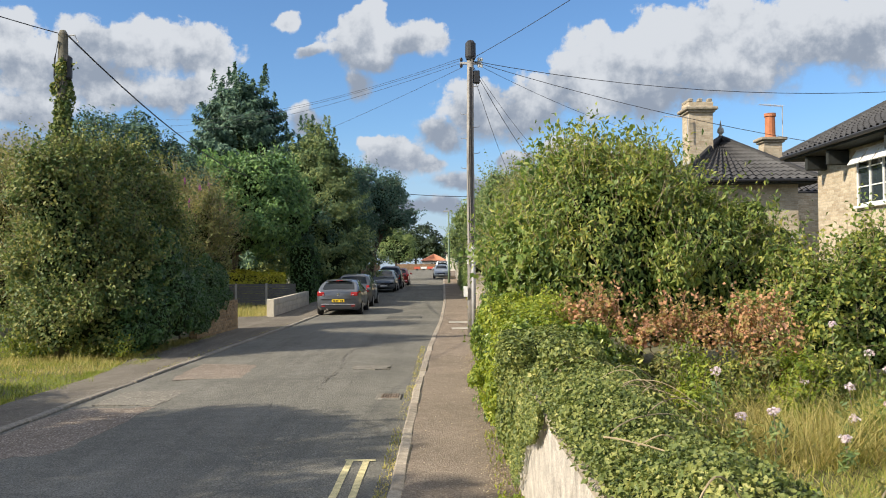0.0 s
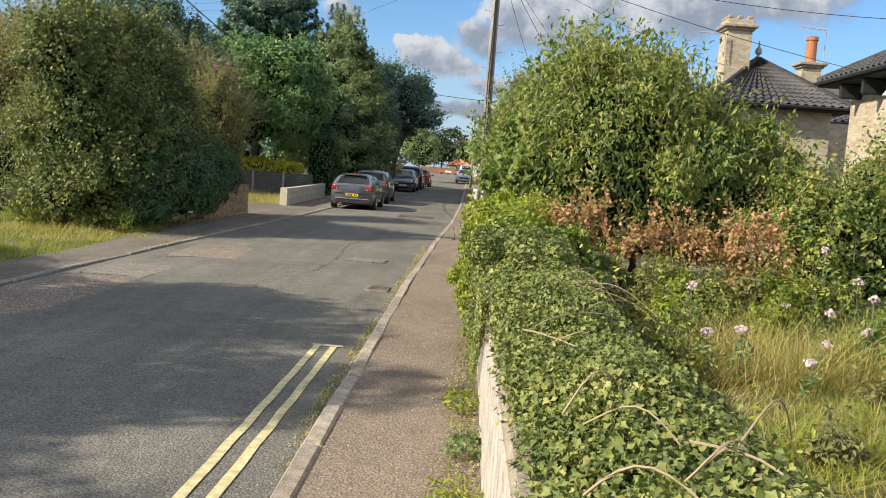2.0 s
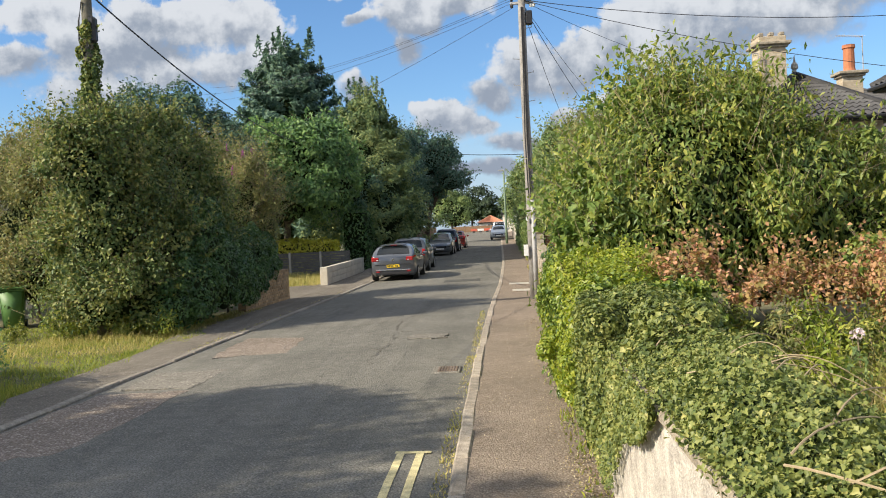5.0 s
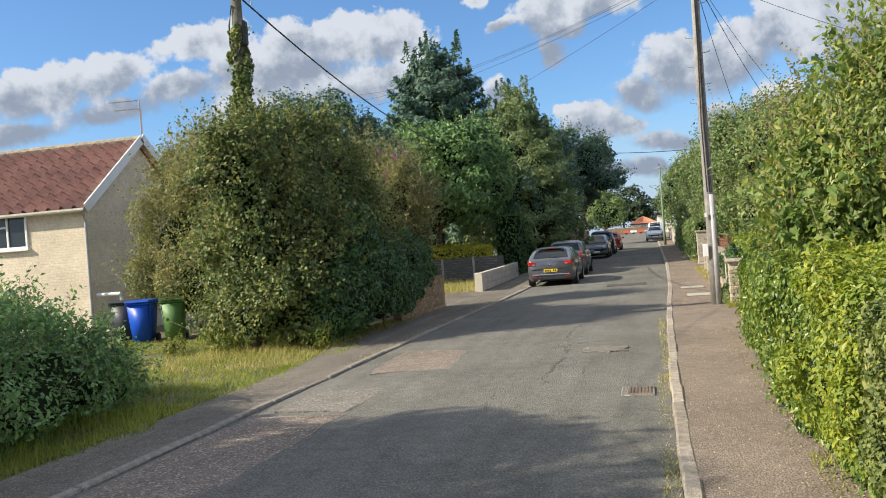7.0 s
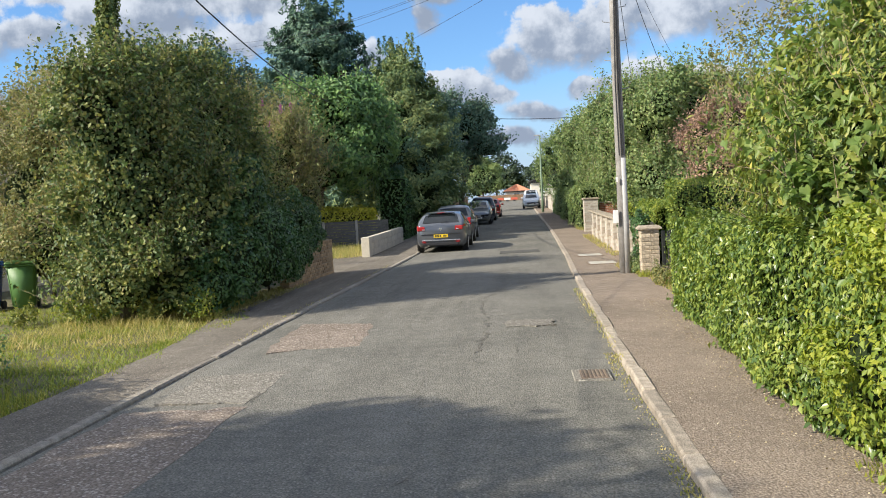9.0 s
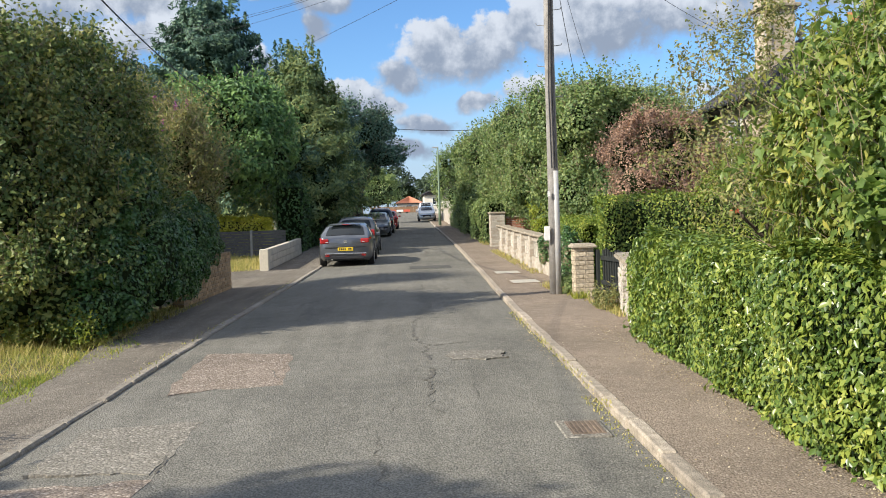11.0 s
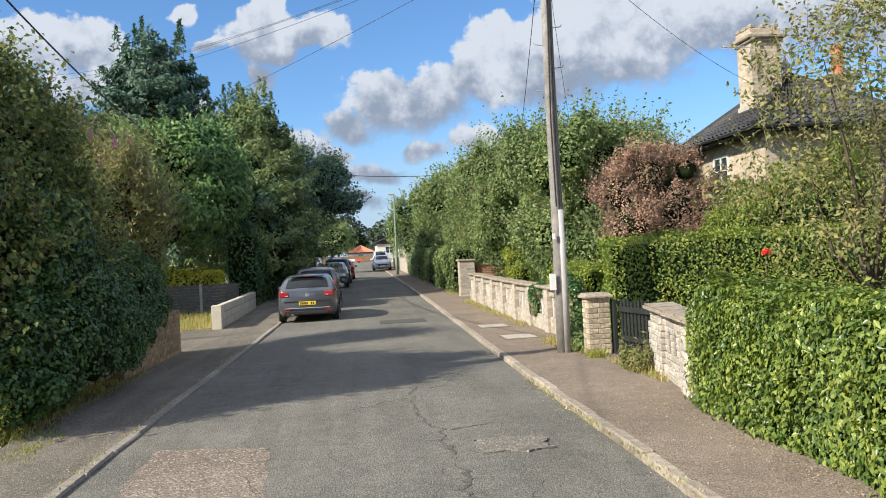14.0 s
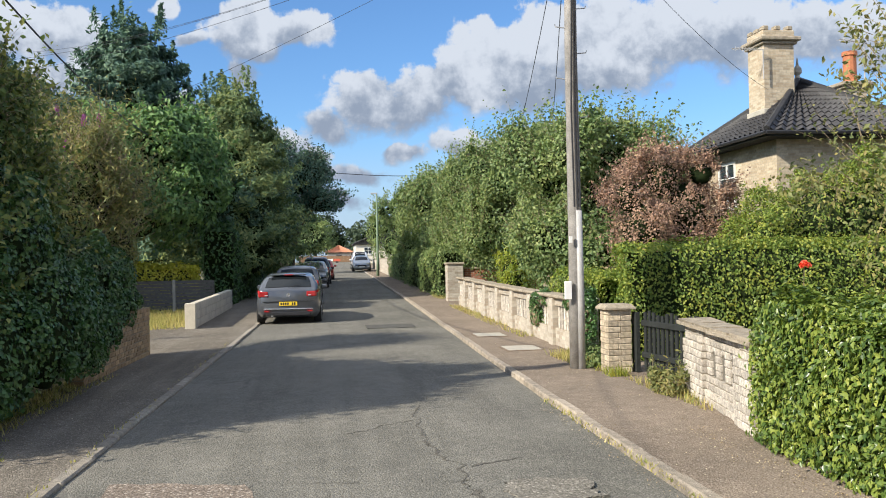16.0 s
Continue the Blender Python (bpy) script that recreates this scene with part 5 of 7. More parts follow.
def coping(parent, p0, p1, width, z, thick=0.075, mat=None, over=0.06):
    a, b = Vector((*p0, 0)), Vector((*p1, 0))
    d = b - a
    ang = math.degrees(math.atan2(d.y, d.x))
    n = max(1, round(d.length / 0.75))
    r = rng(int(a.y * 10))
    for i in range(n):
        s0, s1 = d.length * i / n - (over if i == 0 else -0.003), d.length * (i + 1) / n + (over if i == n - 1 else -0.003)
        bm = boxm(s0, s1, -width / 2, width / 2, z, z + thick * 0.7)
        top = [v for v in bm.verts if v.co.z > z + thick * 0.5]
        bmesh.ops.bevel(bm, geom=[e for e in bm.edges if all(v in top for v in e.verts)], offset=0.025, segments=2, affect="EDGES")
        for v in bm.verts:
            v.co += Vector(r.normal(0, 0.005, 3))
        part("coping_stone", bm, mat or COPING, parent, m=pose(a.x, a.y, 0, 0, 0, ang))


def along(p0, p1, s):
    d = Vector((p1[0] - p0[0], p1[1] - p0[1]))
    q = Vector(p0) + d.normalized() * s
    return (q.x, q.y)


def pierced_near():
    """Two stout piers and three arched slots between thin balusters, under a rough stone coping."""
    p0, p1 = (1.08, 17.58), (1.53, 20.15)
    L = math.hypot(p1[0] - p0[0], p1[1] - p0[1])
    w = thing("pierced_wall", (0, 0, 0.06), "pale limewashed brick wall with open slots and lichened coping", "wall")
    A = lambda s: along(p0, p1, s)
    s0, s1 = 0.42, 1.72
    ang = math.degrees(math.atan2(p1[1] - p0[1], p1[0] - p0[0]))
    lay(w, A(-0.17), A(s0), 0.36, 0.0, 8, GAULT_WHITE)
    lay(w, A(-0.12), A(s0 - 0.05), 0.27, 0.68, 2, GAULT_WHITE)
    lay(w, A(s1), A(L), 0.32, 0.0, 8, GAULT_WHITE)
    lay(w, A(s1 + 0.04), A(L - 0.02), 0.26, 0.68, 2, GAULT_WHITE)
    lay(w, A(s0), A(s1), 0.26, 0.0, 2, GAULT_WHITE)
    lay(w, A(s0), A(s1), 0.22, 0.17, 2, GAULT_WHITE)
    lay(w, A(s0 - 0.05), A(s1 + 0.04), 0.22, 0.68, 2, GAULT_WHITE)
    slot, rib = 0.17, (s1 - s0 - 3 * 0.17) / 4
    for i in range(4):
        a = s0 + i * (slot + rib)
        lay(w, A(a), A(a + rib), 0.2, 0.34, 4, GAULT_WHITE)
        if i < 3:
            # a pointed brick head closes the slot
            for sd, tilt in ((0, 1), (1, -1)):
                c = A(a + rib + slot * (0.27 + 0.46 * sd))
                brick("brick", (slot * 0.6, 0.19, 0.055), GAULT_WHITE, w, pose(c[0], c[1], 0.642, 0, -34 * tilt, ang))
    part("slot_back", boxm(s0, s1, -0.04, 0.072, 0.34, 0.68), SOOT, w, "grey weathered backs of the slots", m=pose(*p0, 0, 0, 0, ang))
    coping(w, A(-0.17), A(L), 0.44, 0.852, 0.09)
    # dark upright strip between the near pier and the hedge
    part("stop_board", boxm(-0.28, -0.2, -0.12, 0.12, 0, 0.84, bevel=0.006), DARKWOOD, w, "dark upright strip at the wall's near end", m=pose(*p0, 0, 0, 0, ang))


def gate_post(x, y, label, s=0.42, h=11):
    w = thing("gate_post", (x, y, 0.06), label, "gate post", "")
    for c in range(h):
        for k, (bx, by, lx, ly) in enumerate(((-s / 4, -s / 4, s / 2, s / 2), (s / 4, -s / 4, s / 2, s / 2), (-s / 4, s / 4, s / 2, s / 2), (s / 4, s / 4, s / 2, s / 2))):
            off = 0.02 if c % 2 else -0.02
            size = (lx - 0.008 + (off if k in (0, 2) else -off), ly - 0.008, 0.077)
            cx = bx + (off / 2 if k in (0, 2) else off / 2)
            brick("brick", size, GAULT, w, pose(cx, by, (c + 0.5) * 0.085, 0, 0, random.uniform(-0.8, 0.8)))
    part("mortar", boxm(-s / 2 + 0.014, s / 2 - 0.014, -s / 2 + 0.014, s / 2 - 0.014, 0, h * 0.085 - 0.006), MORTAR, w, "lime mortar joints")
    bm = boxm(-s / 2 - 0.05, s / 2 + 0.05, -s / 2 - 0.05, s / 2 + 0.05, h * 0.085, h * 0.085 + 0.075)
    bmesh.ops.bevel(bm, geom=[e for e in bm.edges if all(v.co.z > h * 0.085 + 0.05 for v in e.verts)], offset=0.05, segments=1, affect="EDGES")
    part("cap_stone", bm, COPING, w, "lichened stone cap")
    return w


def picket_gate():
    g = thing("picket_gate", (1.72, 20.32, 0.1), "dark stained wooden picket gate between brick posts", "gate", turn=math.degrees(math.atan2(1.58, -0.2)))
    L = 1.59
    for i in range(13):
        s = 0.04 + (L - 0.08) * i / 12
        bm = boxm(s - 0.034, s + 0.034, -0.012, 0.012, 0.03, 0.88 + 0.03 * math.sin(i * 1.3))
        for v in bm.verts:
            if v.co.z > 0.6 and abs(v.co.x - s) > 0.02:
                v.co.z -= 0.03
        part("picket", bm, DARKWOOD, g)
    for z in (0.2, 0.66):
        part("rail", boxm(0, L, 0.013, 0.05, z, z + 0.08, bevel=0.004), DARKWOOD, g)
    part("stile", boxm(-0.01, 0.06, 0.012, 0.06, 0.02, 0.82, bevel=0.004), DARKWOOD, g)
    part("latch", boxm(L - 0.12, L + 0.02, -0.03, -0.012, 0.66, 0.7, bevel=0.003), RUST, g, "rusty iron latch")


pierced_near()
gate_post(1.19, 22.2, "square pale brick gate post with a worn stone cap", 0.37)
picket_gate()
part("post_board", boxm(-0.03, 0.03, -0.09, 0.09, 0, 0.88, bevel=0.004), DARKWOOD, None, m=pose(1.45, 22.05, 0.07))
tagged(bpy.data.objects["post_board"], "dark timber gate stop beside the brick post", "gate stop")


def pierced_far():
    """The long pierced wall: panels of thin brick balusters between piers, capped with stone."""
    p0, p1 = (1.42, 24.4), (1.62, 40.4)
    L = math.hypot(p1[0] - p0[0], p1[1] - p0[1])
    w = thing("pierced_wall", (0, 0, 0), "long pale brick wall with open baluster panels and stone coping", "wall")
    ang = math.degrees(math.atan2(p1[1] - p0[1], p1[0] - p0[0]))
    n = 8
    for i in range(n):
        s0, s1 = L * i / n, L * (i + 1) / n
        a, b = along(p0, p1, s0), along(p0, p1, s1)
        z = gz((a[1] + b[1]) / 2) + 0.06
        m = pose(a[0], a[1], z, 0, 0, ang)
        span = s1 - s0
        part("pier", boxm(-0.16, 0.16, -0.17, 0.17, -0.08, 0.93, bevel=0.015), WALLBRICK, w, m=m)
        part("plinth", boxm(0.162, span - 0.162, -0.1, 0.1, -0.1, 0.34), WALLBRICK, w, m=m)
        part("top_course", boxm(0.162, span - 0.162, -0.1, 0.1, 0.78, 0.93), WALLBRICK, w, m=m)
        k = 8
        for j in range(k):
            x = 0.26 + (span - 0.52) * j / (k - 1)
            part("baluster", boxm(x - 0.055, x + 0.055, -0.055, 0.055, 0.335, 0.785, bevel=0.008), GAULT_WHITE, w, m=m)
        for j in range(2):
            bm = boxm(-0.17 + span * j / 2, -0.174 + span * (j + 1) / 2, -0.2, 0.2, 0.932, 1.0, bevel=0.02)
            part("coping_stone", bm, COPING, w, m=m)


pierced_far()


def block_pier(x, y, s, h, mat, label):
    z = gz(y) + 0.05
    w = thing("gate_post", (x, y, z), label, "gate post")
    part("shaft", boxm(-s / 2, s / 2, -s / 2, s / 2, -0.05, h, bevel=0.012), mat, w)
    bm = boxm(-s / 2 - 0.05, s / 2 + 0.05, -s / 2 - 0.05, s / 2 + 0.05, h, h + 0.09, bevel=0.025)
    part("cap_stone", bm, COPING, w, "worn stone cap")


block_pier(1.72, 42.6, 0.62, 1.4, WALLBRICK, "tall pale brick gate post by the drive")
redw = thing("brick_wall", (0, 0, 0), "red brick garden wall behind the tall post", "wall")
part("wall_body", boxm(2.1, 5.2, 42.45, 42.7, 0.05, 1.4, bevel=0.01), REDSKIN, redw)
part("coping_stone", boxm(2.08, 5.2, 42.4, 42.75, 1.402, 1.47, bevel=0.015), COPING, redw)
farw = thing("garden_wall", (0, 0, 0), "pale boundary wall beyond the trees", "wall")
part("wall_body", boxm(1.35, 1.6, 76, 100, 0.5, 1.95, bevel=0.01), WALLBRICK, farw)
part("coping_stone", boxm(1.3, 1.65, 75.9, 100, 1.952, 2.03, bevel=0.015), COPING, farw)


# left: brick wall under the ivy and block wall
def brick_wall_left():
    w = thing("brick_wall", (0, 0, 0.02), "buff brick garden wall half buried in ivy", "wall")
    lay(w, (-6.72, 22.9), (-6.66, 27.2), 0.22, 0.0, 10, BUFF)
    lay(w, (-6.72, 22.9), (-6.66, 27.2), 0.25, 0.85, 1, BUFF, length=0.115)


brick_wall_left()


def block_wall():
    w = thing("block_wall", (0, 0, 0), "low pale concrete block wall beside the pavement", "wall")
    y0, y1 = 33.65, 42.2
    n = 19
    for c in range(3):
        for i in range(n + (c % 2)):
            a = y0 + (y1 - y0) / n * (i - (0.5 if c % 2 else 0))
            b = a + (y1 - y0) / n
            a, b = max(a, y0), min(b, y1)
            ym = (a + b) / 2
            brick("block", (0.2, round(b - a - 0.009, 3), 0.216), BLOCK, w, pose(-6.75, ym, gz(ym) + 0.03 + 0.225 * c + 0.11))
    part("mortar", grid("mortar", [-6.835, -6.665], np.linspace(y0 + 0.01, y1 - 0.01, 12), lambda x, y: (x, y, gz(y) + 0.69)), MORTAR, w)
    part("end_pier", boxm(-6.9, -6.62, y0 - 0.33, y0 - 0.005, 0.0, 0.735, bevel=0.012), BLOCK, w, "pale block end pier")


block_wall()


def panel_fence(x0, y0, x1, y1, h, panels, mat, label, z0=None, boards=9, upright=False):
    z0 = gz((y0 + y1) / 2) if z0 is None else z0
    f = thing("panel_fence", (x0, y0, z0), label, "fence", turn=math.degrees(math.atan2(y1 - y0, x1 - x0)))
    L = math.hypot(x1 - x0, y1 - y0) / panels
    for p in range(panels):
        part("post", boxm(p * L - 0.05, p * L + 0.05, -0.05, 0.05, -0.1, h + 0.06, bevel=0.006), CONC if not upright else mat, f)
        for i in range(boards):
            if upright:
                a = p * L + 0.05 + (L - 0.1) / boards * i
                part("board", boxm(a, a + (L - 0.1) / boards - 0.006, -0.012, 0.012, 0.03, h + 0.03 * math.sin(i * 2.1)), mat, f)
            else:
                z = 0.04 + h / boards * i
                part("board", boxm(p * L + 0.05, (p + 1) * L - 0.05, -0.02 + 0.012 * (i % 2), 0.0 + 0.012 * (i % 2), z, z + h / boards - 0.01), mat, f)
    return f


panel_fence(-11.6, 41.6, -7.2, 41.9, 1.05, 3, FENCEWOOD, "dark weathered horizontal board fence with posts")
panel_fence(-6.2, 64, -5.9, 80, 1.7, 7, FENCEBROWN, "brown close-board fence beside the pavement", upright=True, boards=6)


# ---- poles and wires ----
def telegraph_pole():
    p = thing("telegraph_pole", (0.745, 22.75, 0.05), "weathered grey wooden telegraph pole with step irons", "telegraph pole")
    part("shaft", tube(bmesh.new(), [(0, 0, -0.2), (0.01, 0, 2), (0.0, 0, 5), (0.03, 0, 7.9)], [0.115, 0.108, 0.097, 0.085], 14), POLEWOOD, p, smooth=True)
    part("cable_guard", tube(bmesh.new(), [(0.05, -0.085, 0.0), (0.055, -0.08, 1.3), (0.05, -0.075, 2.45)], [0.062, 0.06, 0.055], 12), GALV, p, "pale galvanised cable guard", smooth=True)
    for dx in (-0.05, 0.0, 0.04):
        part("cable", tube(bmesh.new(), [(0.02 + dx, -0.14, 2.5), (dx, -0.135, 4.0), (dx * 0.6 + 0.02, -0.125, 5.6), (0.03 + dx * 0.5, -0.11, 7.2)], 0.014, 6), CABLE, p)
    part("notice", boxm(-0.21, -0.1, -0.15, -0.11, 1.08, 1.36, bevel=0.006), WHITE, p, "small white notice plate")
    part("band", boxm(-0.125, -0.08, -0.16, -0.13, 1.95, 2.05), WHITE, p)
    part("cap_box", tube(bmesh.new(), [(0.03, -0.02, 7.42), (0.03, -0.02, 7.5), (0.03, -0.02, 7.86), (0.03, -0.02, 7.93)], [0.12, 0.145, 0.14, 0.08], 12), BLACK, p, "black cable joint housing")
    part("joint_box", boxm(0.11, 0.27, -0.1, 0.06, 6.78, 7.12, bevel=0.02), BLACK, p, "dark terminal box")
    part("bracket", boxm(-0.26, 0.32, -0.03, 0.03, 7.3, 7.36, bevel=0.006), GALV, p)
    for x in (-0.22, 0.25, 0.32):
        for z in (7.22, 7.38):
            part("insulator", tube(bmesh.new(), [(x, 0, z), (x, 0, z + 0.05), (x, 0, z + 0.1)], [0.03, 0.045, 0.025], 8), WHITE if x > 0 else BLACK, p)
    for i, z in enumerate((3.9, 4.5, 4.9, 5.3, 5.6, 5.95, 6.7)):
        s = -1 if i % 2 else 1
        part("step_iron", tube(bmesh.new(), [(s * 0.09, 0, z), (s * 0.24, -0.01, z + 0.015), (s * 0.25, -0.01, z + 0.05)], 0.009, 5), GALV, p)
    return p


telegraph_pole()


DARKPOLE = plain("dark_mossy_pole", (0.13, 0.12, 0.09), 0.9, vary=0.4, scale=8, grain=0.7)


def ivy_pole():
    x, y = -8.46, 18.95
    p = thing("telegraph_pole", (x, y, 0), "ivy-clad wooden telegraph pole rising from the bush", "telegraph pole")
    part("shaft", tube(bmesh.new(), [(0, 0, -0.1), (0, 0, 4), (0, 0, 7.18), (0, 0, 7.27)], [0.16, 0.135, 0.105, 0.06], 12), DARKPOLE, p, smooth=True)
    part("cable_loop", tube(bmesh.new(), [(-0.05, -0.12, 7.0), (-0.14, -0.1, 6.6), (-0.15, -0.1, 6.2), (-0.05, -0.13, 5.9), (0.08, -0.12, 6.1)], 0.02, 6), CABLE, p)
    part("joint_box", boxm(0.04, 0.2, -0.12, 0.08, 6.15, 6.7, bevel=0.05), BLACK, p, "grey cable box")
    part("bracket", tube(bmesh.new(), [(0.08, 0, 7.15), (0.26, 0, 7.16), (0.34, 0, 7.0)], 0.018, 5), GALV, p)
    bl = [(0.05 * math.sin(i * 2.1), 0.05 * math.cos(i * 1.7), 3.2 + 0.35 * i, 0.3 - 0.014 * i, 0.3 - 0.014 * i, 0.34) for i in range(10)]
    part("ivy", crown_mesh("pole_ivy", bl, 5200, 0.09, 0.075, [LEAF_LEFT], 76, core=0, rough=0.3, sprays=0.1, spray_len=0.2), None, p, "ivy leaves climbing the pole")
    return p


ivy_pole()
lampc = thing("street_lamp", (0.5, 74.5, gz(74.5)), "thin green street lamp column", "street lamp")
part("column", tube(bmesh.new(), [(0, 0, -0.1), (0, 0, 1.2), (0, 0, 6.3)], [0.12, 0.09, 0.06], 8), plain("green_lamp_paint", (0.16, 0.22, 0.14), 0.6), lampc, smooth=True)
part("lamp_head", boxm(-0.45, 0.05, -0.08, 0.08, 6.25, 6.35, bevel=0.02), GALV, lampc)


def wire(name, a, b, sag, r, label):
    a, b = Vector(a), Vector(b)
    pts = [a.lerp(b, i / 14) - Vector((0, 0, sag * 4 * (i / 14) * (1 - i / 14))) for i in range(15)]
    return tagged(part(name, tube(bmesh.new(), pts, r, 5), CABLE), label, "cable")


TOP = (0.73, 22.7, 7.45)
wire("overhead_cable", (-8.36, 18.9, 7.17), (-9.6, 44, 6.6), 0.55, 0.02, "thick black overhead cable from the ivy-clad pole")
wire("overhead_cable", (-8.56, 18.9, 7.2), (-10.6, 6.5, 7.0), 0.3, 0.011, "thick black overhead cable over the verge")
for dz, b in ((0, (-14, 40, 8.7)), (-0.08, (-14.5, 41, 8.5)), (0.06, (-13, 40, 9.0)), (-0.2, (-17, 48, 6.5))):
    wire("telephone_wire", (TOP[0] - 0.2, TOP[1], TOP[2] + dz), b, 0.5, 0.005, "thin telephone wire from the pole over the road")
wire("telephone_wire", TOP, (6.2, 10, 8.3), 0.2, 0.008, "thin telephone wire from the pole over the garden")
wire("telephone_wire", TOP, (15.8, 24, 7.0), 0.55, 0.009, "sagging telephone wire to the brick house")
wire("telephone_wire", TOP, (10.7, 22.5, 5.0), 0.2, 0.008, "thin telephone wire to the brick house")
wire("telephone_wire", TOP, (9.8, 33.4, 6.6), 0.3, 0.006, "thin telephone wire to the chimney")
wire("telephone_wire", TOP, (4.6, 38.5, 6.0), 0.25, 0.009, "thin telephone wire to a house behind the trees")
wire("telephone_wire", TOP, (5.4, 39, 6.2), 0.3, 0.006, "thin telephone wire to a house behind the trees")
wire("telephone_wire", TOP, (3.2, 38, 5.5), 0.2, 0.008, "thin telephone wire to a house behind the trees")
wire("overhead_cable", (-6, 70, 8.4), (5, 72, 8.0), 0.25, 0.025, "dark cable crossing the far road")


# ---- houses ----
def roof_tiles(bm, a, b, c, d, lift=0.05, step_u=0.3, step_v=0.34, roll=0.045):
    """Pantiles as rolling courses over the slope a-b (eaves), d-c (top); a tile overlaps the one below."""
    a, b, c, d = (Vector(p) for p in (a, b, c, d))
    nu = max(2, int((b - a).length / step_u))
    nv = max(2, int((d - a).length / step_v))
    nrm = (b - a).cross(d - a).normalized()
    if nrm.z < 0:
        nrm = -nrm
    last = None
    for v in range(nv):
        rows = []
        for f, up in ((v / nv, lift), (min(1.0, (v + 1.02) / nv), lift * 0.25)):
            l, rr = a.lerp(d, f), b.lerp(c, f)
            rows.append([bm.verts.new(l.lerp(rr, i / (nu * 4)) + nrm * (up + roll * math.sin(i / 4 * 2 * math.pi))) for i in range(nu * 4 + 1)])
        for i in range(nu * 4):
            bm.faces.new((rows[0][i], rows[0][i + 1], rows[1][i + 1], rows[1][i]))
            if last:
                bm.faces.new((last[i], last[i + 1], rows[0][i + 1], rows[0][i]))
        last = rows[1]
    return bm


def hip_roof(parent, x0, x1, y0, y1, ze, apex_a, apex_b, mat):
    """Four tiled slopes to a ridge from apex_a to apex_b (the same point makes a pyramid)."""
    A, B = Vector(apex_a), Vector(apex_b)
    e = [Vector((x0, y0, ze)), Vector((x1, y0, ze)), Vector((x1, y1, ze)), Vector((x0, y1, ze))]
    along_x = abs(A.x - B.x) >= abs(A.y - B.y)
    s = [(e[0], e[1], B if along_x else A, A), (e[1], e[2], B if along_x else B, B if along_x else A), (e[2], e[3], A if along_x else B, B), (e[3], e[0], A, A if along_x else B)]
    for k in s:
        part("roof_slope", roof_tiles(bmesh.new(), *k), mat, parent)
    part("soffit", boxm(x0 + 0.02, x1 - 0.02, y0 + 0.02, y1 - 0.02, ze - 0.14, ze - 0.02), DARKWOOD, parent, "dark boarded eaves")
    bm = bmesh.new()
    loop = [(x0 - 0.05, y0 - 0.05), (x1 + 0.05, y0 - 0.05), (x1 + 0.05, y1 + 0.05), (x0 - 0.05, y1 + 0.05), (x0 - 0.05, y0 - 0.05)]
    for (ax, ay), (bx, by) in zip(loop, loop[1:]):
        tube(bm, [(ax, ay, ze - 0.04), (bx, by, ze - 0.04)], 0.055, 6)
    part("gutter", bm, BLACK, parent, "dark gutter")
    bm = bmesh.new()
    for p in e:
        q = A if (p - A).length < (p - B).length else B
        tube(bm, [p + Vector((0, 0, 0.06)), q + Vector((0, 0, 0.08))], 0.09, 6)
    if (A - B).length > 0.1:
        tube(bm, [A + Vector((0, 0, 0.08)), B + Vector((0, 0, 0.08))], 0.1, 6)
    part("hip_tiles", bm, mat, parent)


def chimney(parent, x0, x1, y0, y1, z0, z1, crenel=True):
    c = part("chimney", boxm(x0, x1, y0, y1, z0, z1), HOUSEBRICK, parent, "pale brick chimney stack")
    part("cornice", boxm(x0 - 0.08, x1 + 0.08, y0 - 0.08, y1 + 0.08, z1 + 0.002, z1 + 0.09, bevel=0.02), COPING, c)
    part("cornice", boxm(x0 - 0.17, x1 + 0.17, y0 - 0.17, y1 + 0.17, z1 + 0.092, z1 + 0.22, bevel=0.03), COPING, c)
    if crenel:
        part("parapet", boxm(x0 - 0.02, x1 + 0.02, y0 - 0.02, y1 + 0.02, z1 + 0.222, z1 + 0.42, bevel=0.01), HOUSEBRICK, c)
        w = (x1 - x0) / 5
        for i in range(3):
            for yy in (y0 + 0.1, y1 - 0.1):
                part("crenel", boxm(x0 - 0.02 + i * 2 * w, x0 + w + i * 2 * w - 0.02, yy - 0.12, yy + 0.12, z1 + 0.422, z1 + 0.56, bevel=0.03), COPING, c)
        part("crenel", boxm(x0 - 0.02, x0 + 0.2, (y0 + y1) / 2 - 0.12, (y0 + y1) / 2 + 0.12, z1 + 0.422, z1 + 0.56, bevel=0.03), COPING, c)
    return c


def aerial(parent, x, y, z, length, turn, n=9, mast=1.0):
    a = part("aerial_mast", tube(bmesh.new(), [(x, y, z), (x, y, z + mast)], 0.02, 6), GALV, parent, "thin metal aerial mast")
    bm = tube(bmesh.new(), [(0, 0, 0), (-length, 0, 0)], 0.012, 5)
    for i in range(n):
        tube(bm, [(-length * i / n, -0.16, 0), (-length * i / n, 0.16, 0)], 0.006, 4)
        tube(bm, [(-length * i / n, 0, -0.06), (-length * i / n, 0, 0.06)], 0.006, 4)
    part("aerial", bm, GALV, a, "toothed television aerial", m=pose(x, y, z + mast, 0, 0, turn))


GLASS, gt_, gb_ = material("window_glass", 0.05, 0.0, 0.5)
gb_.inputs["Base Color"].default_value = (0.03, 0.04, 0.05, 1)


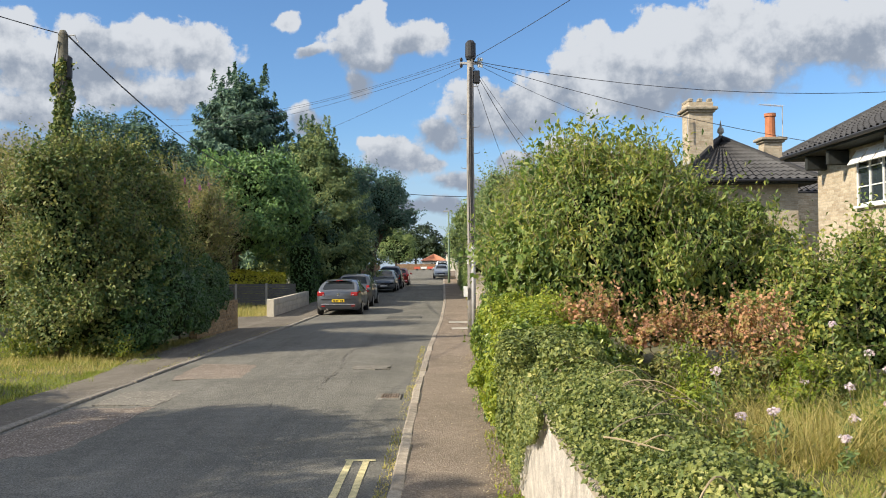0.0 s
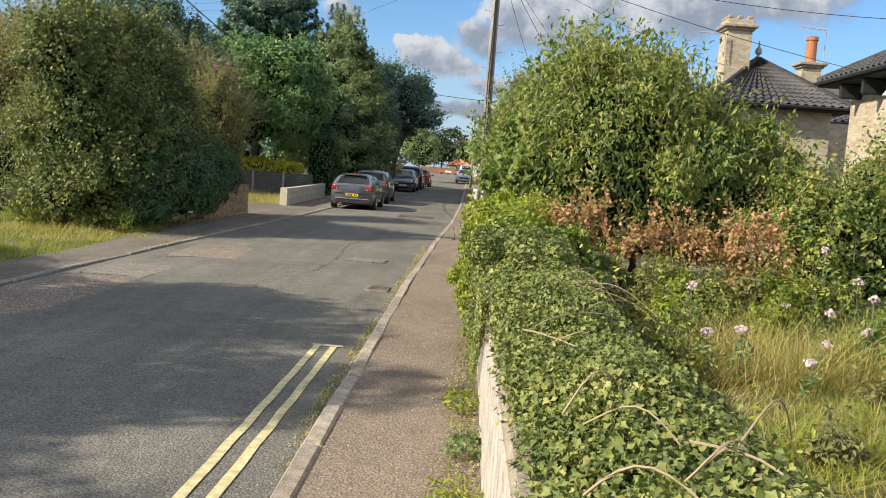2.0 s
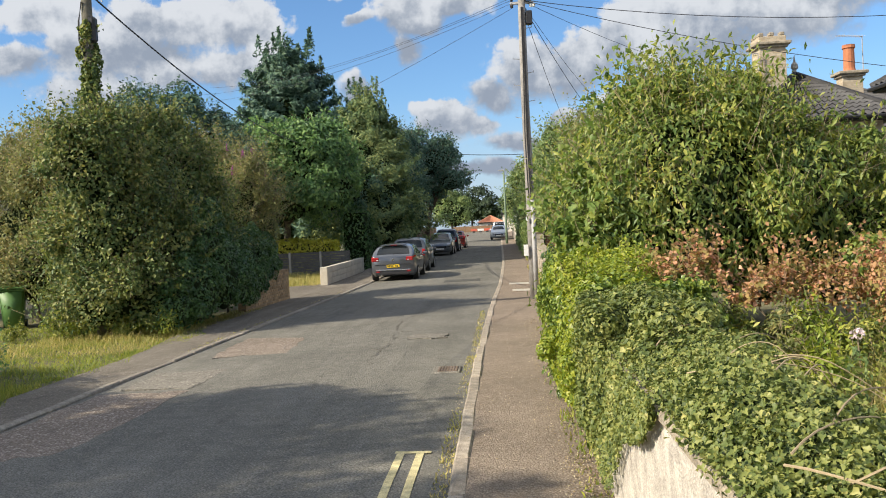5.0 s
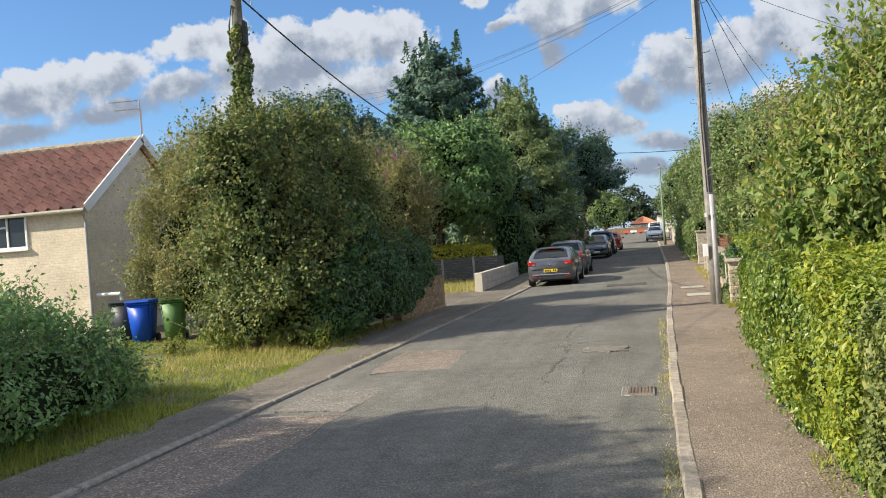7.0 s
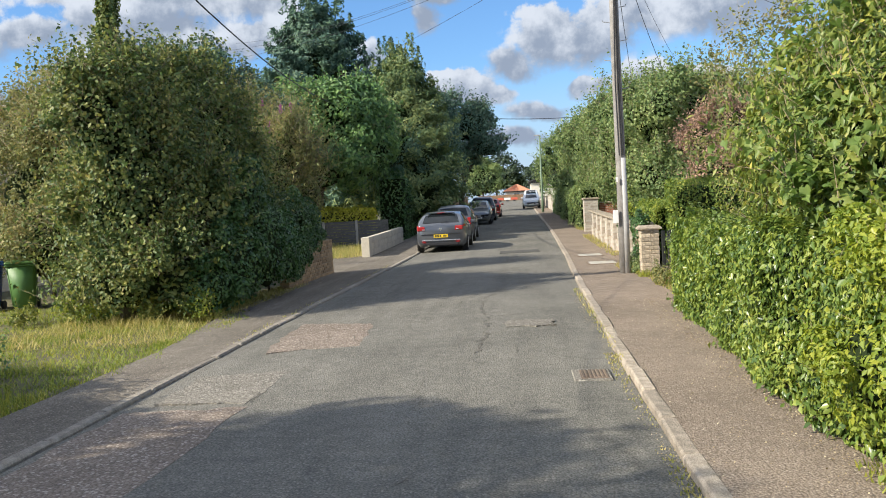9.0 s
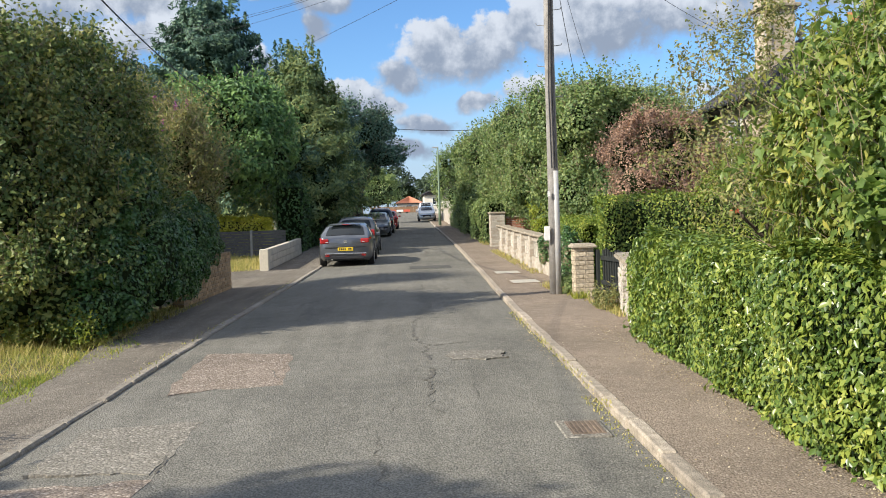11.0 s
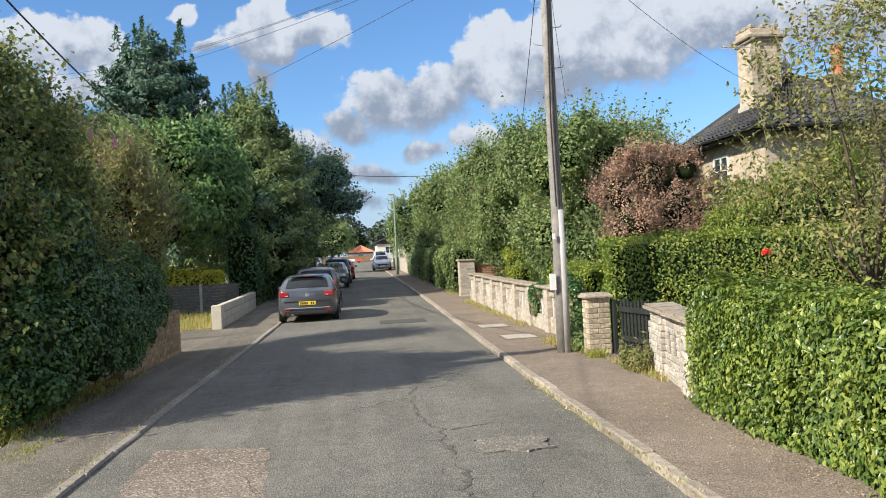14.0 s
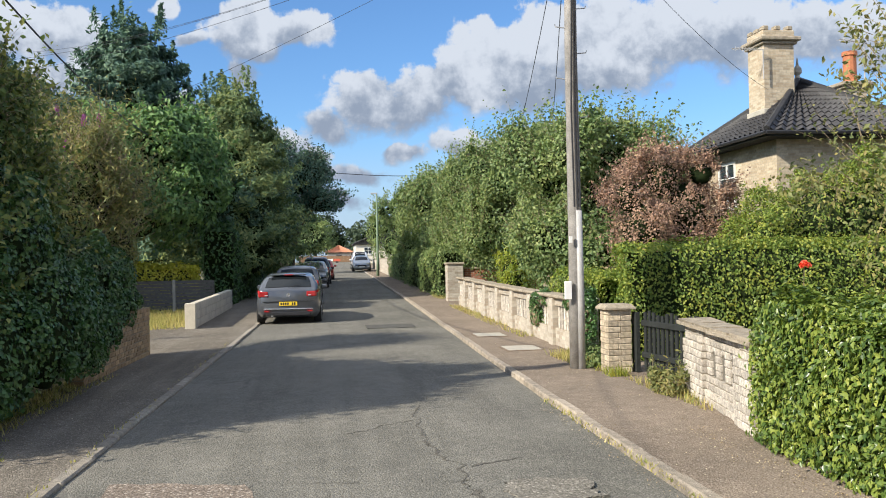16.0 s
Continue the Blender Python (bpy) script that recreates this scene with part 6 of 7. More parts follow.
def window(parent, origin, turn, w, h, cols, rows, open_vent=False, mat=None):
    """A white casement with glazing bars; local x along the wall, y out of it."""
    M = pose(*origin, 0, 0, turn)
    f = 0.06
    win = part("window_frame", boxm(0, w, -0.03, 0.05, 0, f), mat or WHITE, parent, "white painted timber window frame", m=M)
    part("frame_head", boxm(0, w, -0.03, 0.05, h - f, h), mat or WHITE, win)
    for x in (0, w - f):
        part("frame_jamb", boxm(x, x + f, -0.029, 0.049, f, h - f), mat or WHITE, win)
    part("window_sill", boxm(-0.06, w + 0.06, -0.04, 0.12, -0.07, -0.002, bevel=0.008), mat or WHITE, win)
    for i in range(1, cols):
        part("mullion", boxm(w * i / cols - 0.03, w * i / cols + 0.03, -0.028, 0.048, f, h - f), mat or WHITE, win)
    for c in range(cols):
        for r_ in range(1, rows):
            part("glazing_bar", boxm(w * c / cols + f, w * (c + 1) / cols - f, 0.013, 0.035, h * r_ / rows - 0.015, h * r_ / rows + 0.015), mat or WHITE, win)
        part("pane", boxm(w * c / cols + 0.02, w * (c + 1) / cols - 0.02, 0.003, 0.012, 0.02, h - 0.02), GLASS, win, "dark reflecting glass")
    if open_vent:
        for c in range(cols):
            bm = boxm(w * c / cols + 0.05, w * (c + 1) / cols - 0.05, -0.02, 0.02, -h / rows + 0.05, 0, bevel=0.006)
            part("open_vent", bm, mat or WHITE, win, "vent pushed open", m=pose(0, 0.06, h - 0.05, 35, 0, 0))
    return win


def brick_house_near():
    h = thing("brick_house", (10.8, 17, 0.3), "pale brick house with dark pantile roof and wide eaves", "house")
    h.matrix_basis = pose(0, 0, 0)
    part("wall", boxm(10.8, 18.5, 8, 24.5, -0.1, 4.98), HOUSEBRICK, h, "weathered pale yellow brickwork")
    hip_roof(h, 10.1, 19.2, 7.3, 25.2, 5.1, (14.6, 11.8, 7.6), (14.6, 20.7, 7.6), PANTILE)
    window(h, (10.8, 20.1, 3.42), 90, 2.0, 1.45, 3, 3, True)
    window(h, (10.8, 15.1, 3.42), 90, 2.0, 1.45, 3, 3)
    window(h, (10.8, 20.1, 1.0), 90, 1.9, 1.4, 3, 3)
    for y in (23.9, 22.6, 19.6, 14.0):
        part("eaves_bracket", boxm(10.2, 10.79, y - 0.06, y + 0.06, 4.55, 4.95, bevel=0.03), DARKWOOD, h)


def brick_house_far():
    h = thing("brick_house", (0, 0, 0), "pale brick house with pyramid pantile roof and crenellated chimney", "house")
    part("wall", boxm(9.3, 13.4, 32.1, 36.4, -0.1, 4.98), HOUSEBRICK, h, "weathered pale yellow brickwork")
    part("wall", boxm(10.0, 20.0, 36.42, 46, -0.1, 4.98), HOUSEBRICK, h, "weathered pale yellow brickwork")
    hip_roof(h, 8.7, 14.0, 31.5, 37.0, 5.1, (11.2, 34.2, 7.0), (11.2, 34.2, 7.0), PANTILE)
    hip_roof(h, 9.6, 20.6, 36.8, 46.5, 5.1, (14.5, 41.5, 7.3), (16.5, 41.5, 7.3), PANTILE)
    chimney(h, 9.72, 10.66, 33.45, 34.4, 5.2, 7.95)
    part("lead_flashing", boxm(9.66, 10.72, 33.4, 34.45, 5.3, 6.05, bevel=0.02), CONC, h, "pale mortar flashing")
    c = chimney(h, 13.2, 13.95, 34.9, 35.5, 5.2, 6.95, False)
    part("chimney_pot", tube(bmesh.new(), [(13.58, 35.2, 7.17), (13.58, 35.2, 7.3), (13.58, 35.2, 8.05), (13.58, 35.2, 8.07), (13.58, 35.2, 8.2)], [0.25, 0.21, 0.2, 0.24, 0.23], 12), POT, c, "terracotta pot")
    part("finial", tube(bmesh.new(), [(11.2, 34.2, 7.05), (11.2, 34.2, 7.2), (11.2, 34.2, 7.28), (11.2, 34.2, 7.42), (11.2, 34.2, 7.5), (11.2, 34.2, 7.75)], [0.12, 0.06, 0.14, 0.12, 0.05, 0.01], 8), CONC, h, "pale turned roof finial")
    part("wall_band", boxm(9.22, 13.48, 32.02, 36.5, 2.9, 3.1), CONC, h, "pale string course")
    aerial(h, 9.62, 33.3, 6.9, 1.0, 5, mast=0.85)
    aerial(h, 14.1, 35.2, 7.0, 1.2, 20, 12, 1.5)
    window(h, (9.3, 34.5, 3.2), 90, 1.1, 1.4, 2, 3)


brick_house_near()
brick_house_far()
fard = thing("house", (0, 0, 0), "pale brick house with a buff chimney behind the trees", "house")
part("wall", boxm(6.6, 14, 52, 60, 0, 5.2), HOUSEBRICK, fard)
hip_roof(fard, 6.2, 14.4, 51.6, 60.4, 5.3, (9, 56, 7.4), (11.5, 56, 7.4), PANTILE)
chimney(fard, 8.0, 8.7, 54.2, 54.9, 6, 8.6, False)


def cottage():
    h = thing("cottage", (0, 0, 0), "cream painted cottage with red pantile roof", "house")
    x1, x0, y0, y1, ze, zr = -15.75, -27, 23.5, 28.9, 3.62, 5.72
    ym = (y0 + y1) / 2
    bm = boxm(x0, x1, y0, y1, -0.1, ze)
    part("wall", bm, CREAMBRICK, h, "cream painted brickwork")
    bm = bmesh.new()
    for x in (x1 - 0.22, x1):
        for p in ((x, y0, ze), (x, y1, ze), (x, ym, zr - 0.05)):
            bm.verts.new(p)
    bm.verts.ensure_lookup_table()
    v = bm.verts
    for f in ((0, 1, 2), (3, 5, 4), (0, 2, 5, 3), (1, 4, 5, 2), (0, 3, 4, 1)):
        bm.faces.new([v[i] for i in f])
    bmesh.ops.translate(bm, verts=bm.verts, vec=(0, 0, 0.003))
    part("gable_wall", bm, CREAMBRICK, h, "shaded cream gable")
    part("gable_skin", boxm(x1 + 0.003, x1 + 0.02, y0 + 0.02, y1, -0.1, ze), CREAMBRICK, h, "shaded cream gable")
    for a, b in ((y0 - 0.2, ym), (y1 + 0.2, ym)):
        part("roof_slope", roof_tiles(bmesh.new(), (x0, a, ze - 0.08), (x1 + 0.2, a, ze - 0.08), (x1 + 0.2, b, zr), (x0, b, zr), 0.06, 0.4, 0.38, 0.1), REDTILE, h, "weathered red pantiles")
    part("ridge_tiles", tube(bmesh.new(), [(x0, ym, zr + 0.05), (x1 + 0.2, ym, zr + 0.05)], 0.11, 8), COPING, h)
    for a in (y0 - 0.22, y1 + 0.22):
        d = Vector((0, ym - a, zr - ze + 0.1))
        bm = bmesh.new()
        box(bm, -0.02, 0.02, 0, d.length, -0.17, 0.09)
        part("bargeboard", bm, WHITE, h, "white painted bargeboard", m=Matrix.Translation((x1 + 0.23, a, ze - 0.02)) @ Matrix.Rotation(math.atan2(d.z, d.y), 4, "X"))
    part("gutter", tube(bmesh.new(), [(x0, y0 - 0.25, ze - 0.1), (x1 + 0.2, y0 - 0.25, ze - 0.1)], 0.055, 8), CONC, h, "pale gutter")
    part("downpipe", tube(bmesh.new(), [(x1 + 0.05, y0 - 0.2, ze - 0.12), (x1 + 0.08, y0 - 0.06, ze - 0.4), (x1 + 0.08, y0 - 0.06, 0.1)], 0.04, 8), GALV, h, "grey downpipe")
    part("waste_pipe", tube(bmesh.new(), [(x1 + 0.1, y0 + 0.2, 1.15), (x1 + 0.9, y0 + 0.1, 1.15), (x1 + 0.92, y0 + 0.1, 0.9)], 0.05, 8), WHITE, h, "white waste pipe")
    window(h, (-17.6, y0, 2.6), 180, 1.3, 1.0, 2, 1)
    part("window_vent", boxm(-18.84, -18.31, y0 - 0.05, y0 - 0.02, 3.2, 3.25), WHITE, h)
    aerial(h, x1 + 0.05, ym + 0.3, zr - 0.2, 1.0, 10, 8, 1.5)
    aerial(h, x1 + 0.05, ym + 0.35, zr - 0.2, 0.9, 10, 8, 1.25)


cottage()


def far_house(x0, x1, y0, y1, z, he, hr, wall, roof, label, along_x=True, gable=False):
    h = thing("house", (0, 0, 0), label, "house")
    part("wall", boxm(x0, x1, y0, y1, z - 0.3, z + he), wall, h)
    xm, ym = (x0 + x1) / 2, (y0 + y1) / 2
    if along_x:
        a, b = (x0 if gable else x0 + 2, ym, z + hr), (x1 if gable else x1 - 2, ym, z + hr)
    else:
        a, b = (xm, y0 if gable else y0 + 2, z + hr), (xm, y1 if gable else y1 - 2, z + hr)
    hip_roof(h, x0 - 0.25, x1 + 0.25, y0 - 0.25, y1 + 0.25, z + he, a, b, roof)
    return h


LIMEWASH = plain("cream_render", (0.72, 0.66, 0.55), 0.85, vary=0.1, scale=2)
f1 = far_house(-3.6, 0.3, 150, 156, gz(150), 1.5, 2.6, LIMEWASH, ORANGETILE, "white bungalow with an orange tiled roof", True)
window(f1, (-1.2, 150, gz(150) + 0.4), 180, 1.0, 0.8, 2, 1)
f2 = far_house(0.5, 7.0, 132, 143, gz(132), 2.8, 4.2, LIMEWASH, PANTILE, "cream rendered cottage at the road's bend", False, True)
window(f2, (0.5, 136.5, gz(132) + 1.3), 90, 1.2, 1.0, 2, 2)
window(f2, (2.9, 132, gz(132) + 1.3), 180, 1.2, 1.0, 2, 2)
panel_fence(-8, 146, 4, 146, 1.0, 6, FENCEBROWN, "low brown fence across the end of the road", upright=True, boards=6)
bar = thing("road_barrier", (-3.2, 140, gz(140)), "red and white road works barrier", "barrier")
for i in range(3):
    part("board", boxm(-1.6 + i * 1.1, -0.6 + i * 1.1, -0.03, 0.03, 0.25, 0.6, bevel=0.01), plain("barrier_red", (0.6, 0.12, 0.07), 0.6) if i != 1 else WHITE, bar)
    part("foot", boxm(-1.3 + i * 1.1, -0.9 + i * 1.1, -0.25, 0.25, 0.0, 0.249, bevel=0.01), BLACK, bar)


# ---- wheelie bins ----
def wheelie_bin(x, y, turn, mat, label):
    b = thing("wheelie_bin", (x, y, -0.02), label, "bin", "wheelie bins by the hedge", turn=turn)
    bm = bmesh.new()
    lo, hi_ = [(-0.21, -0.25), (0.21, -0.25), (0.21, 0.22), (-0.21, 0.22)], [(-0.28, -0.34), (0.28, -0.34), (0.28, 0.3), (-0.28, 0.3)]
    r0, r1 = [bm.verts.new((*p, 0.05)) for p in lo], [bm.verts.new((*p, 0.95)) for p in hi_]
    for i in range(4):
        bm.faces.new((r0[i], r0[(i + 1) % 4], r1[(i + 1) % 4], r1[i]))
    bm.faces.new(r0[::-1])
    bm.faces.new(r1)
    bmesh.ops.bevel(bm, geom=list(bm.edges), offset=0.035, segments=3, affect="EDGES")
    part("body", bm, mat, b, smooth=True)
    part("rim", boxm(-0.3, 0.3, -0.36, 0.32, 0.935, 0.975, bevel=0.015), mat, b)
    bm = boxm(-0.3, 0.3, -0.38, 0.33, 0.978, 1.03, bevel=0.02)
    for v in bm.verts:
        v.co.z += 0.05 * (1 - (v.co.y / 0.38) ** 2)
    part("lid", bm, mat, b)
    part("handle_bar", tube(bmesh.new(), [(-0.25, 0.37, 0.98), (0.25, 0.37, 0.98)], 0.02, 8), mat, b)
    for s in (-0.24, 0.24):
        part("wheel", tube(bmesh.new(), [(s - 0.03, 0.26, 0.1), (s + 0.03, 0.26, 0.1)], 0.1, 14), BLACK, b)


wheelie_bin(-13.5, 21.75, 20, plain("black_bin", (0.05, 0.055, 0.06), 0.5, vary=0.15), "dark grey wheelie bin beside the bush")
wheelie_bin(-12.75, 21.4, 12, plain("blue_bin", (0.01, 0.08, 0.5), 0.42, vary=0.12), "bright blue wheelie bin with a closed lid")
wheelie_bin(-12.05, 21.65, 24, plain("green_bin", (0.1, 0.2, 0.055), 0.5, vary=0.15), "green wheelie bin half under the bush")


# ---- cars ----
def car_paint(name, col, metal=0.4):
    m, t, b = material(name, 0.28, metal, 0.5)
    n = tex(t, 3, 4)
    t.links.new(ramp(t, n.outputs["Fac"], [(0.3, [x * 0.86 for x in col]), (0.7, col)]), b.inputs["Base Color"])
    b.inputs["Coat Weight"].default_value, b.inputs["Coat Roughness"].default_value = 0.8, 0.06
    return m


TYRE = plain("tyre_rubber", (0.02, 0.02, 0.02), 0.85, vary=0.3)
ALLOY = plain("alloy", (0.45, 0.45, 0.46), 0.35, 0.7, vary=0.15)
REDLIGHT = plain("tail_lamp_red", (0.36, 0.02, 0.02), 0.2, vary=0.3, spec=0.6)
CHROME = plain("chrome", (0.7, 0.7, 0.7), 0.15, 0.9, vary=0.05, grain=0)
PLATE_Y = plain("yellow_plate", (0.8, 0.55, 0.02), 0.5, vary=0.05)
HEADLAMP = plain("headlamp", (0.6, 0.62, 0.65), 0.15, 0.3, vary=0.1)
AUTOGLASS, at_, ab_ = material("car_glass", 0.07, 0.0, 0.35)
ab_.inputs["Base Color"].default_value = (0.012, 0.015, 0.017, 1)
ab_.inputs["Coat Weight"].default_value = 0.0


def car(x, y, turn, paint, label, L=4.2, hw=0.83, H=1.43, tall=0.0, kind="hatch"):
    """A lofted body on four wheels; local y runs from tail to nose."""
    z0 = gz(y)
    c = thing("car", (x, y, z0 - 0.005), label, "car", "parked cars", turn=turn)
    k = L / 4.2
    top = [(0, 0.95), (0.07, 1.0), (0.3, 1.16), (0.62, H - 0.09), (1.0, H - 0.02), (1.6, H), (2.3, H - 0.05), (2.75, H - 0.25), (3.15, 1.0), (3.6, 0.92), (4.05, 0.78), (4.2, 0.6)]
    if kind == "estate":
        top = [(0, 1.0), (0.05, 1.05), (0.2, 1.25), (0.38, H - 0.08), (0.7, H - 0.01), (1.6, H), (2.3, H - 0.04), (2.8, H - 0.28), (3.2, 1.05), (3.6, 0.98), (4.05, 0.84), (4.2, 0.65)]
    if kind == "van":
        top = [(0, 1.2), (0.04, 1.6), (0.1, H - 0.06), (0.3, H), (1.6, H), (2.7, H - 0.03), (3.0, H - 0.2), (3.5, 1.15), (3.8, 1.05), (4.1, 0.9), (4.2, 0.65)]
    S, T = [p[0] for p in top], [p[1] for p in top]
    zt = lambda s: float(np.interp(s, S, T))
    wid = lambda s: hw * float(np.interp(s, [0, 0.08, 0.35, 1, 3, 3.7, 4.1, 4.2], [0.86, 0.94, 0.99, 1, 1, 0.96, 0.86, 0.74]))
    belt = lambda s: min(zt(s) - 0.02, float(np.interp(s, [0, 0.4, 4.2], [0.98, 1.0, 0.86])) + tall * 0.3)

    def sect(s):
        w, t_, b_ = wid(s), zt(s), belt(s)
        g = max(0.0, t_ - b_)
        roof_w = w * (0.97 - 0.26 * min(1, g / 0.45))
        low = 0.2 + 0.1 * max(0, (s - 3.9) / 0.3) + 0.12 * max(0, (0.3 - s) / 0.3)
        return [(0, low), (w * 0.86, low), (w * 0.97, low + 0.12), (w, 0.6), (w * 0.985, b_ - 0.08), (w * 0.955, b_), (w * 0.955 + (roof_w - w * 0.955) * 0.85, b_ + g * 0.82), (roof_w * 0.9, t_ - 0.025 * min(1, g * 4)), (roof_w * 0.5, t_), (0, t_ + 0.01)]

    ss = sorted(set(list(np.linspace(0, 4.2, 40)) + S))
    bm = bmesh.new()
    rows = []
    for s in ss:
        h = sect(s)
        ring = [(-px, pz) for px, pz in h[::-1]] + h[1:-1]
        rows.append([bm.verts.new((px, s * k, pz)) for px, pz in ring])
    n = len(rows[0])
    for a, b in zip(rows, rows[1:]):
        for i in range(n):
            bm.faces.new((a[i], a[(i + 1) % n], b[(i + 1) % n], b[i]))
    bm.faces.new(rows[0])
    bm.faces.new(rows[-1][::-1])
    bmesh.ops.recalc_face_normals(bm, faces=bm.faces)
    part("body", bm, paint, c, smooth=True)

    def skin(s, q, side, off=0.006):
        h = sect(s)
        i = min(int(q), len(h) - 2)
        f = q - i
        px, pz = h[i][0] * (1 - f) + h[i + 1][0] * f, h[i][1] * (1 - f) + h[i + 1][1] * f
        return (side * (px + off * (1 if q < 7 else 0.2)), s * k - (off if s < 1 and q > 7 else 0), pz + (off if q > 6.8 else off * 0.3))

    def patch(name, s0, s1, q0, q1, side, mat, ns=6, nq=3, off=0.006, slant=0.0):
        return part(name, grid(name, np.linspace(0, 1, ns), np.linspace(0, 1, nq), lambda u, v: skin(s0 + (s1 - s0) * u + slant * v * (1 - u), q0 + (q1 - q0) * v, side, off)), mat, c, smooth=True)

    ws, we = (0.14, 0.56) if kind == "hatch" else (0.1, 0.34)
    if kind != "van":
        part("rear_window", grid("rear_window", np.linspace(-1, 1, 9), np.linspace(0, 1, 5), lambda u, v: skin(ws + (we - ws) * v, 9 - abs(u) * 1.75, 1 if u >= 0 else -1, 0.008)), AUTOGLASS, c, smooth=True)
    part("windscreen", grid("windscreen", np.linspace(-1, 1, 9), np.linspace(0, 1, 5), lambda u, v: skin(2.42 + 0.68 * v + (0.35 if kind == "van" else 0), 9 - abs(u) * 1.7, 1 if u >= 0 else -1, 0.012)), AUTOGLASS, c, smooth=True)
    for sd in (-1, 1):
        spans = ((0.75, 1.45), (1.52, 2.5)) if kind != "van" else ((2.3, 3.1),)
        for a, b in spans:
            patch("side_window", a, b, 5.15, 6.05, sd, AUTOGLASS, slant=0.12)
        if kind == "hatch":
            patch("tail_lamp", 0.012, 0.3, 4.1, 4.85, sd, REDLIGHT, off=0.012)
            part("tail_lamp", boxm(sd * 0.66 - 0.17, sd * 0.66 + 0.13, -0.02, 0.06, 0.77, 0.96, bevel=0.04), REDLIGHT, c)
        else:
            part("tail_lamp", boxm(sd * 0.68 - 0.07, sd * 0.68 + 0.07, -0.03, 0.05, 0.75, 1.05, bevel=0.02), REDLIGHT, c)
        part("head_lamp", boxm(sd * 0.55 - 0.15, sd * 0.55 + 0.12, 4.06 * k, 4.16 * k, 0.6, 0.75, bevel=0.03), HEADLAMP, c)
        part("mirror", boxm(sd * (hw + 0.09) - 0.09, sd * (hw + 0.09) + 0.09, 2.72 * k, 2.84 * k, 0.92, 1.06, bevel=0.03), paint, c)
        part("door_line", boxm(sd * hw - 0.004, sd * hw + 0.004, 1.48 * k, 1.495 * k, 0.35, 0.92), BLACK, c)
        for s in (0.72, 3.36):
            w = part("wheel", tube(bmesh.new(), [(sd * (hw - 0.2), s * k, 0.305), (sd * (hw - 0.19), s * k, 0.305), (sd * (hw - 0.02), s * k, 0.305), (sd * (hw + 0.012), s * k, 0.305)], [0.26, 0.305, 0.305, 0.27], 20), TYRE, c, "black tyre")
            part("rim", tube(bmesh.new(), [(sd * (hw + 0.003), s * k, 0.305), (sd * (hw + 0.018), s * k, 0.305)], 0.2, 12), ALLOY, w, "alloy wheel rim")
    if kind != "van":
        part("spoiler", boxm(-0.5, 0.5, 0.5 * k, 0.68 * k, H - 0.075, H - 0.045, bevel=0.012), paint, c)
        part("wiper", tube(bmesh.new(), [(0.0, 0.08, 1.05), (0.32, 0.14, 1.12)], 0.009, 5), BLACK, c)
        part("brake_light", boxm(-0.12, 0.12, 0.49 * k, 0.5 * k, H - 0.072, H - 0.05), REDLIGHT, c)
    part("bumper_crease", boxm(-0.7, 0.7, -0.03, 0.03, 0.655, 0.668, bevel=0.004), BLACK, c)
    for sd in (-1, 1):
        part("reflector", boxm(sd * 0.6 - 0.07, sd * 0.6 + 0.07, -0.032, 0.0, 0.37, 0.4), REDLIGHT, c)
        part("rear_glow", boxm(sd * 0.6 - 0.05, sd * 0.6 + 0.04, -0.026, 0.0, 0.815, 0.845, bevel=0.008), HEADLAMP, c, "pale reversing lamp")
    part("bumper_trim", boxm(-0.68, 0.68, -0.035, 0.02, 0.43, 0.462, bevel=0.01), CHROME, c)
    part("lower_valance", boxm(-0.62, 0.62, -0.03, 0.1, 0.26, 0.37, bevel=0.02), BLACK, c)
    pl = part("number_plate", boxm(-0.25, 0.25, -0.028, -0.01, 0.54, 0.65, bevel=0.004), PLATE_Y, c, "yellow number plate")
    for i in range(7):
        if i != 4:
            part("mark", boxm(-0.215 + i * 0.062, -0.175 + i * 0.062, -0.031, -0.0285, 0.56, 0.63), BLACK, pl)
    part("badge", tube(bmesh.new(), [(0, -0.012, 0.84), (0, 0.02, 0.84)], 0.055, 14), CHROME, c)
    part("exhaust", tube(bmesh.new(), [(-0.45, -0.03, 0.27), (-0.45, 0.2, 0.27)], 0.035, 8), CHROME, c)
    part("grille", boxm(-0.4, 0.4, 4.12 * k, 4.215 * k, 0.42, 0.6, bevel=0.01), BLACK, c)
    part("front_plate", boxm(-0.25, 0.25, 4.2 * k, 4.222 * k, 0.36, 0.46), WHITE, c, "white number plate")
    return c


GREY = car_paint("dark_grey_paint", (0.12, 0.13, 0.15))
car(-4.22, 34.2, 0, GREY, "dark grey hatchback parked at the kerb, tail towards us", 4.3, 0.9, 1.46)
car(-4.2, 39.8, 0, car_paint("charcoal_paint", (0.09, 0.095, 0.105)), "dark grey estate car parked at the kerb", 4.5, 0.86, 1.58, 0.4, "estate")
car(-3.95, 60.3, 180, car_paint("silver_grey_paint", (0.2, 0.21, 0.22)), "silver-grey hatchback parked facing the road", 4.0, 0.8, 1.46)
car(-3.9, 62.2, 0, car_paint("navy_paint", (0.03, 0.035, 0.05)), "dark blue tall car parked at the kerb", 4.3, 0.88, 1.7, 0.5, "estate")
car(-3.6, 69.0, 0, car_paint("red_paint", (0.3, 0.03, 0.025), 0.1), "small red car parked behind the others", 3.8, 0.8, 1.45)
car(-0.2, 92.5, 180, car_paint("silver_paint", (0.55, 0.56, 0.58)), "silver car parked facing down the road", 4.2, 0.85, 1.45)
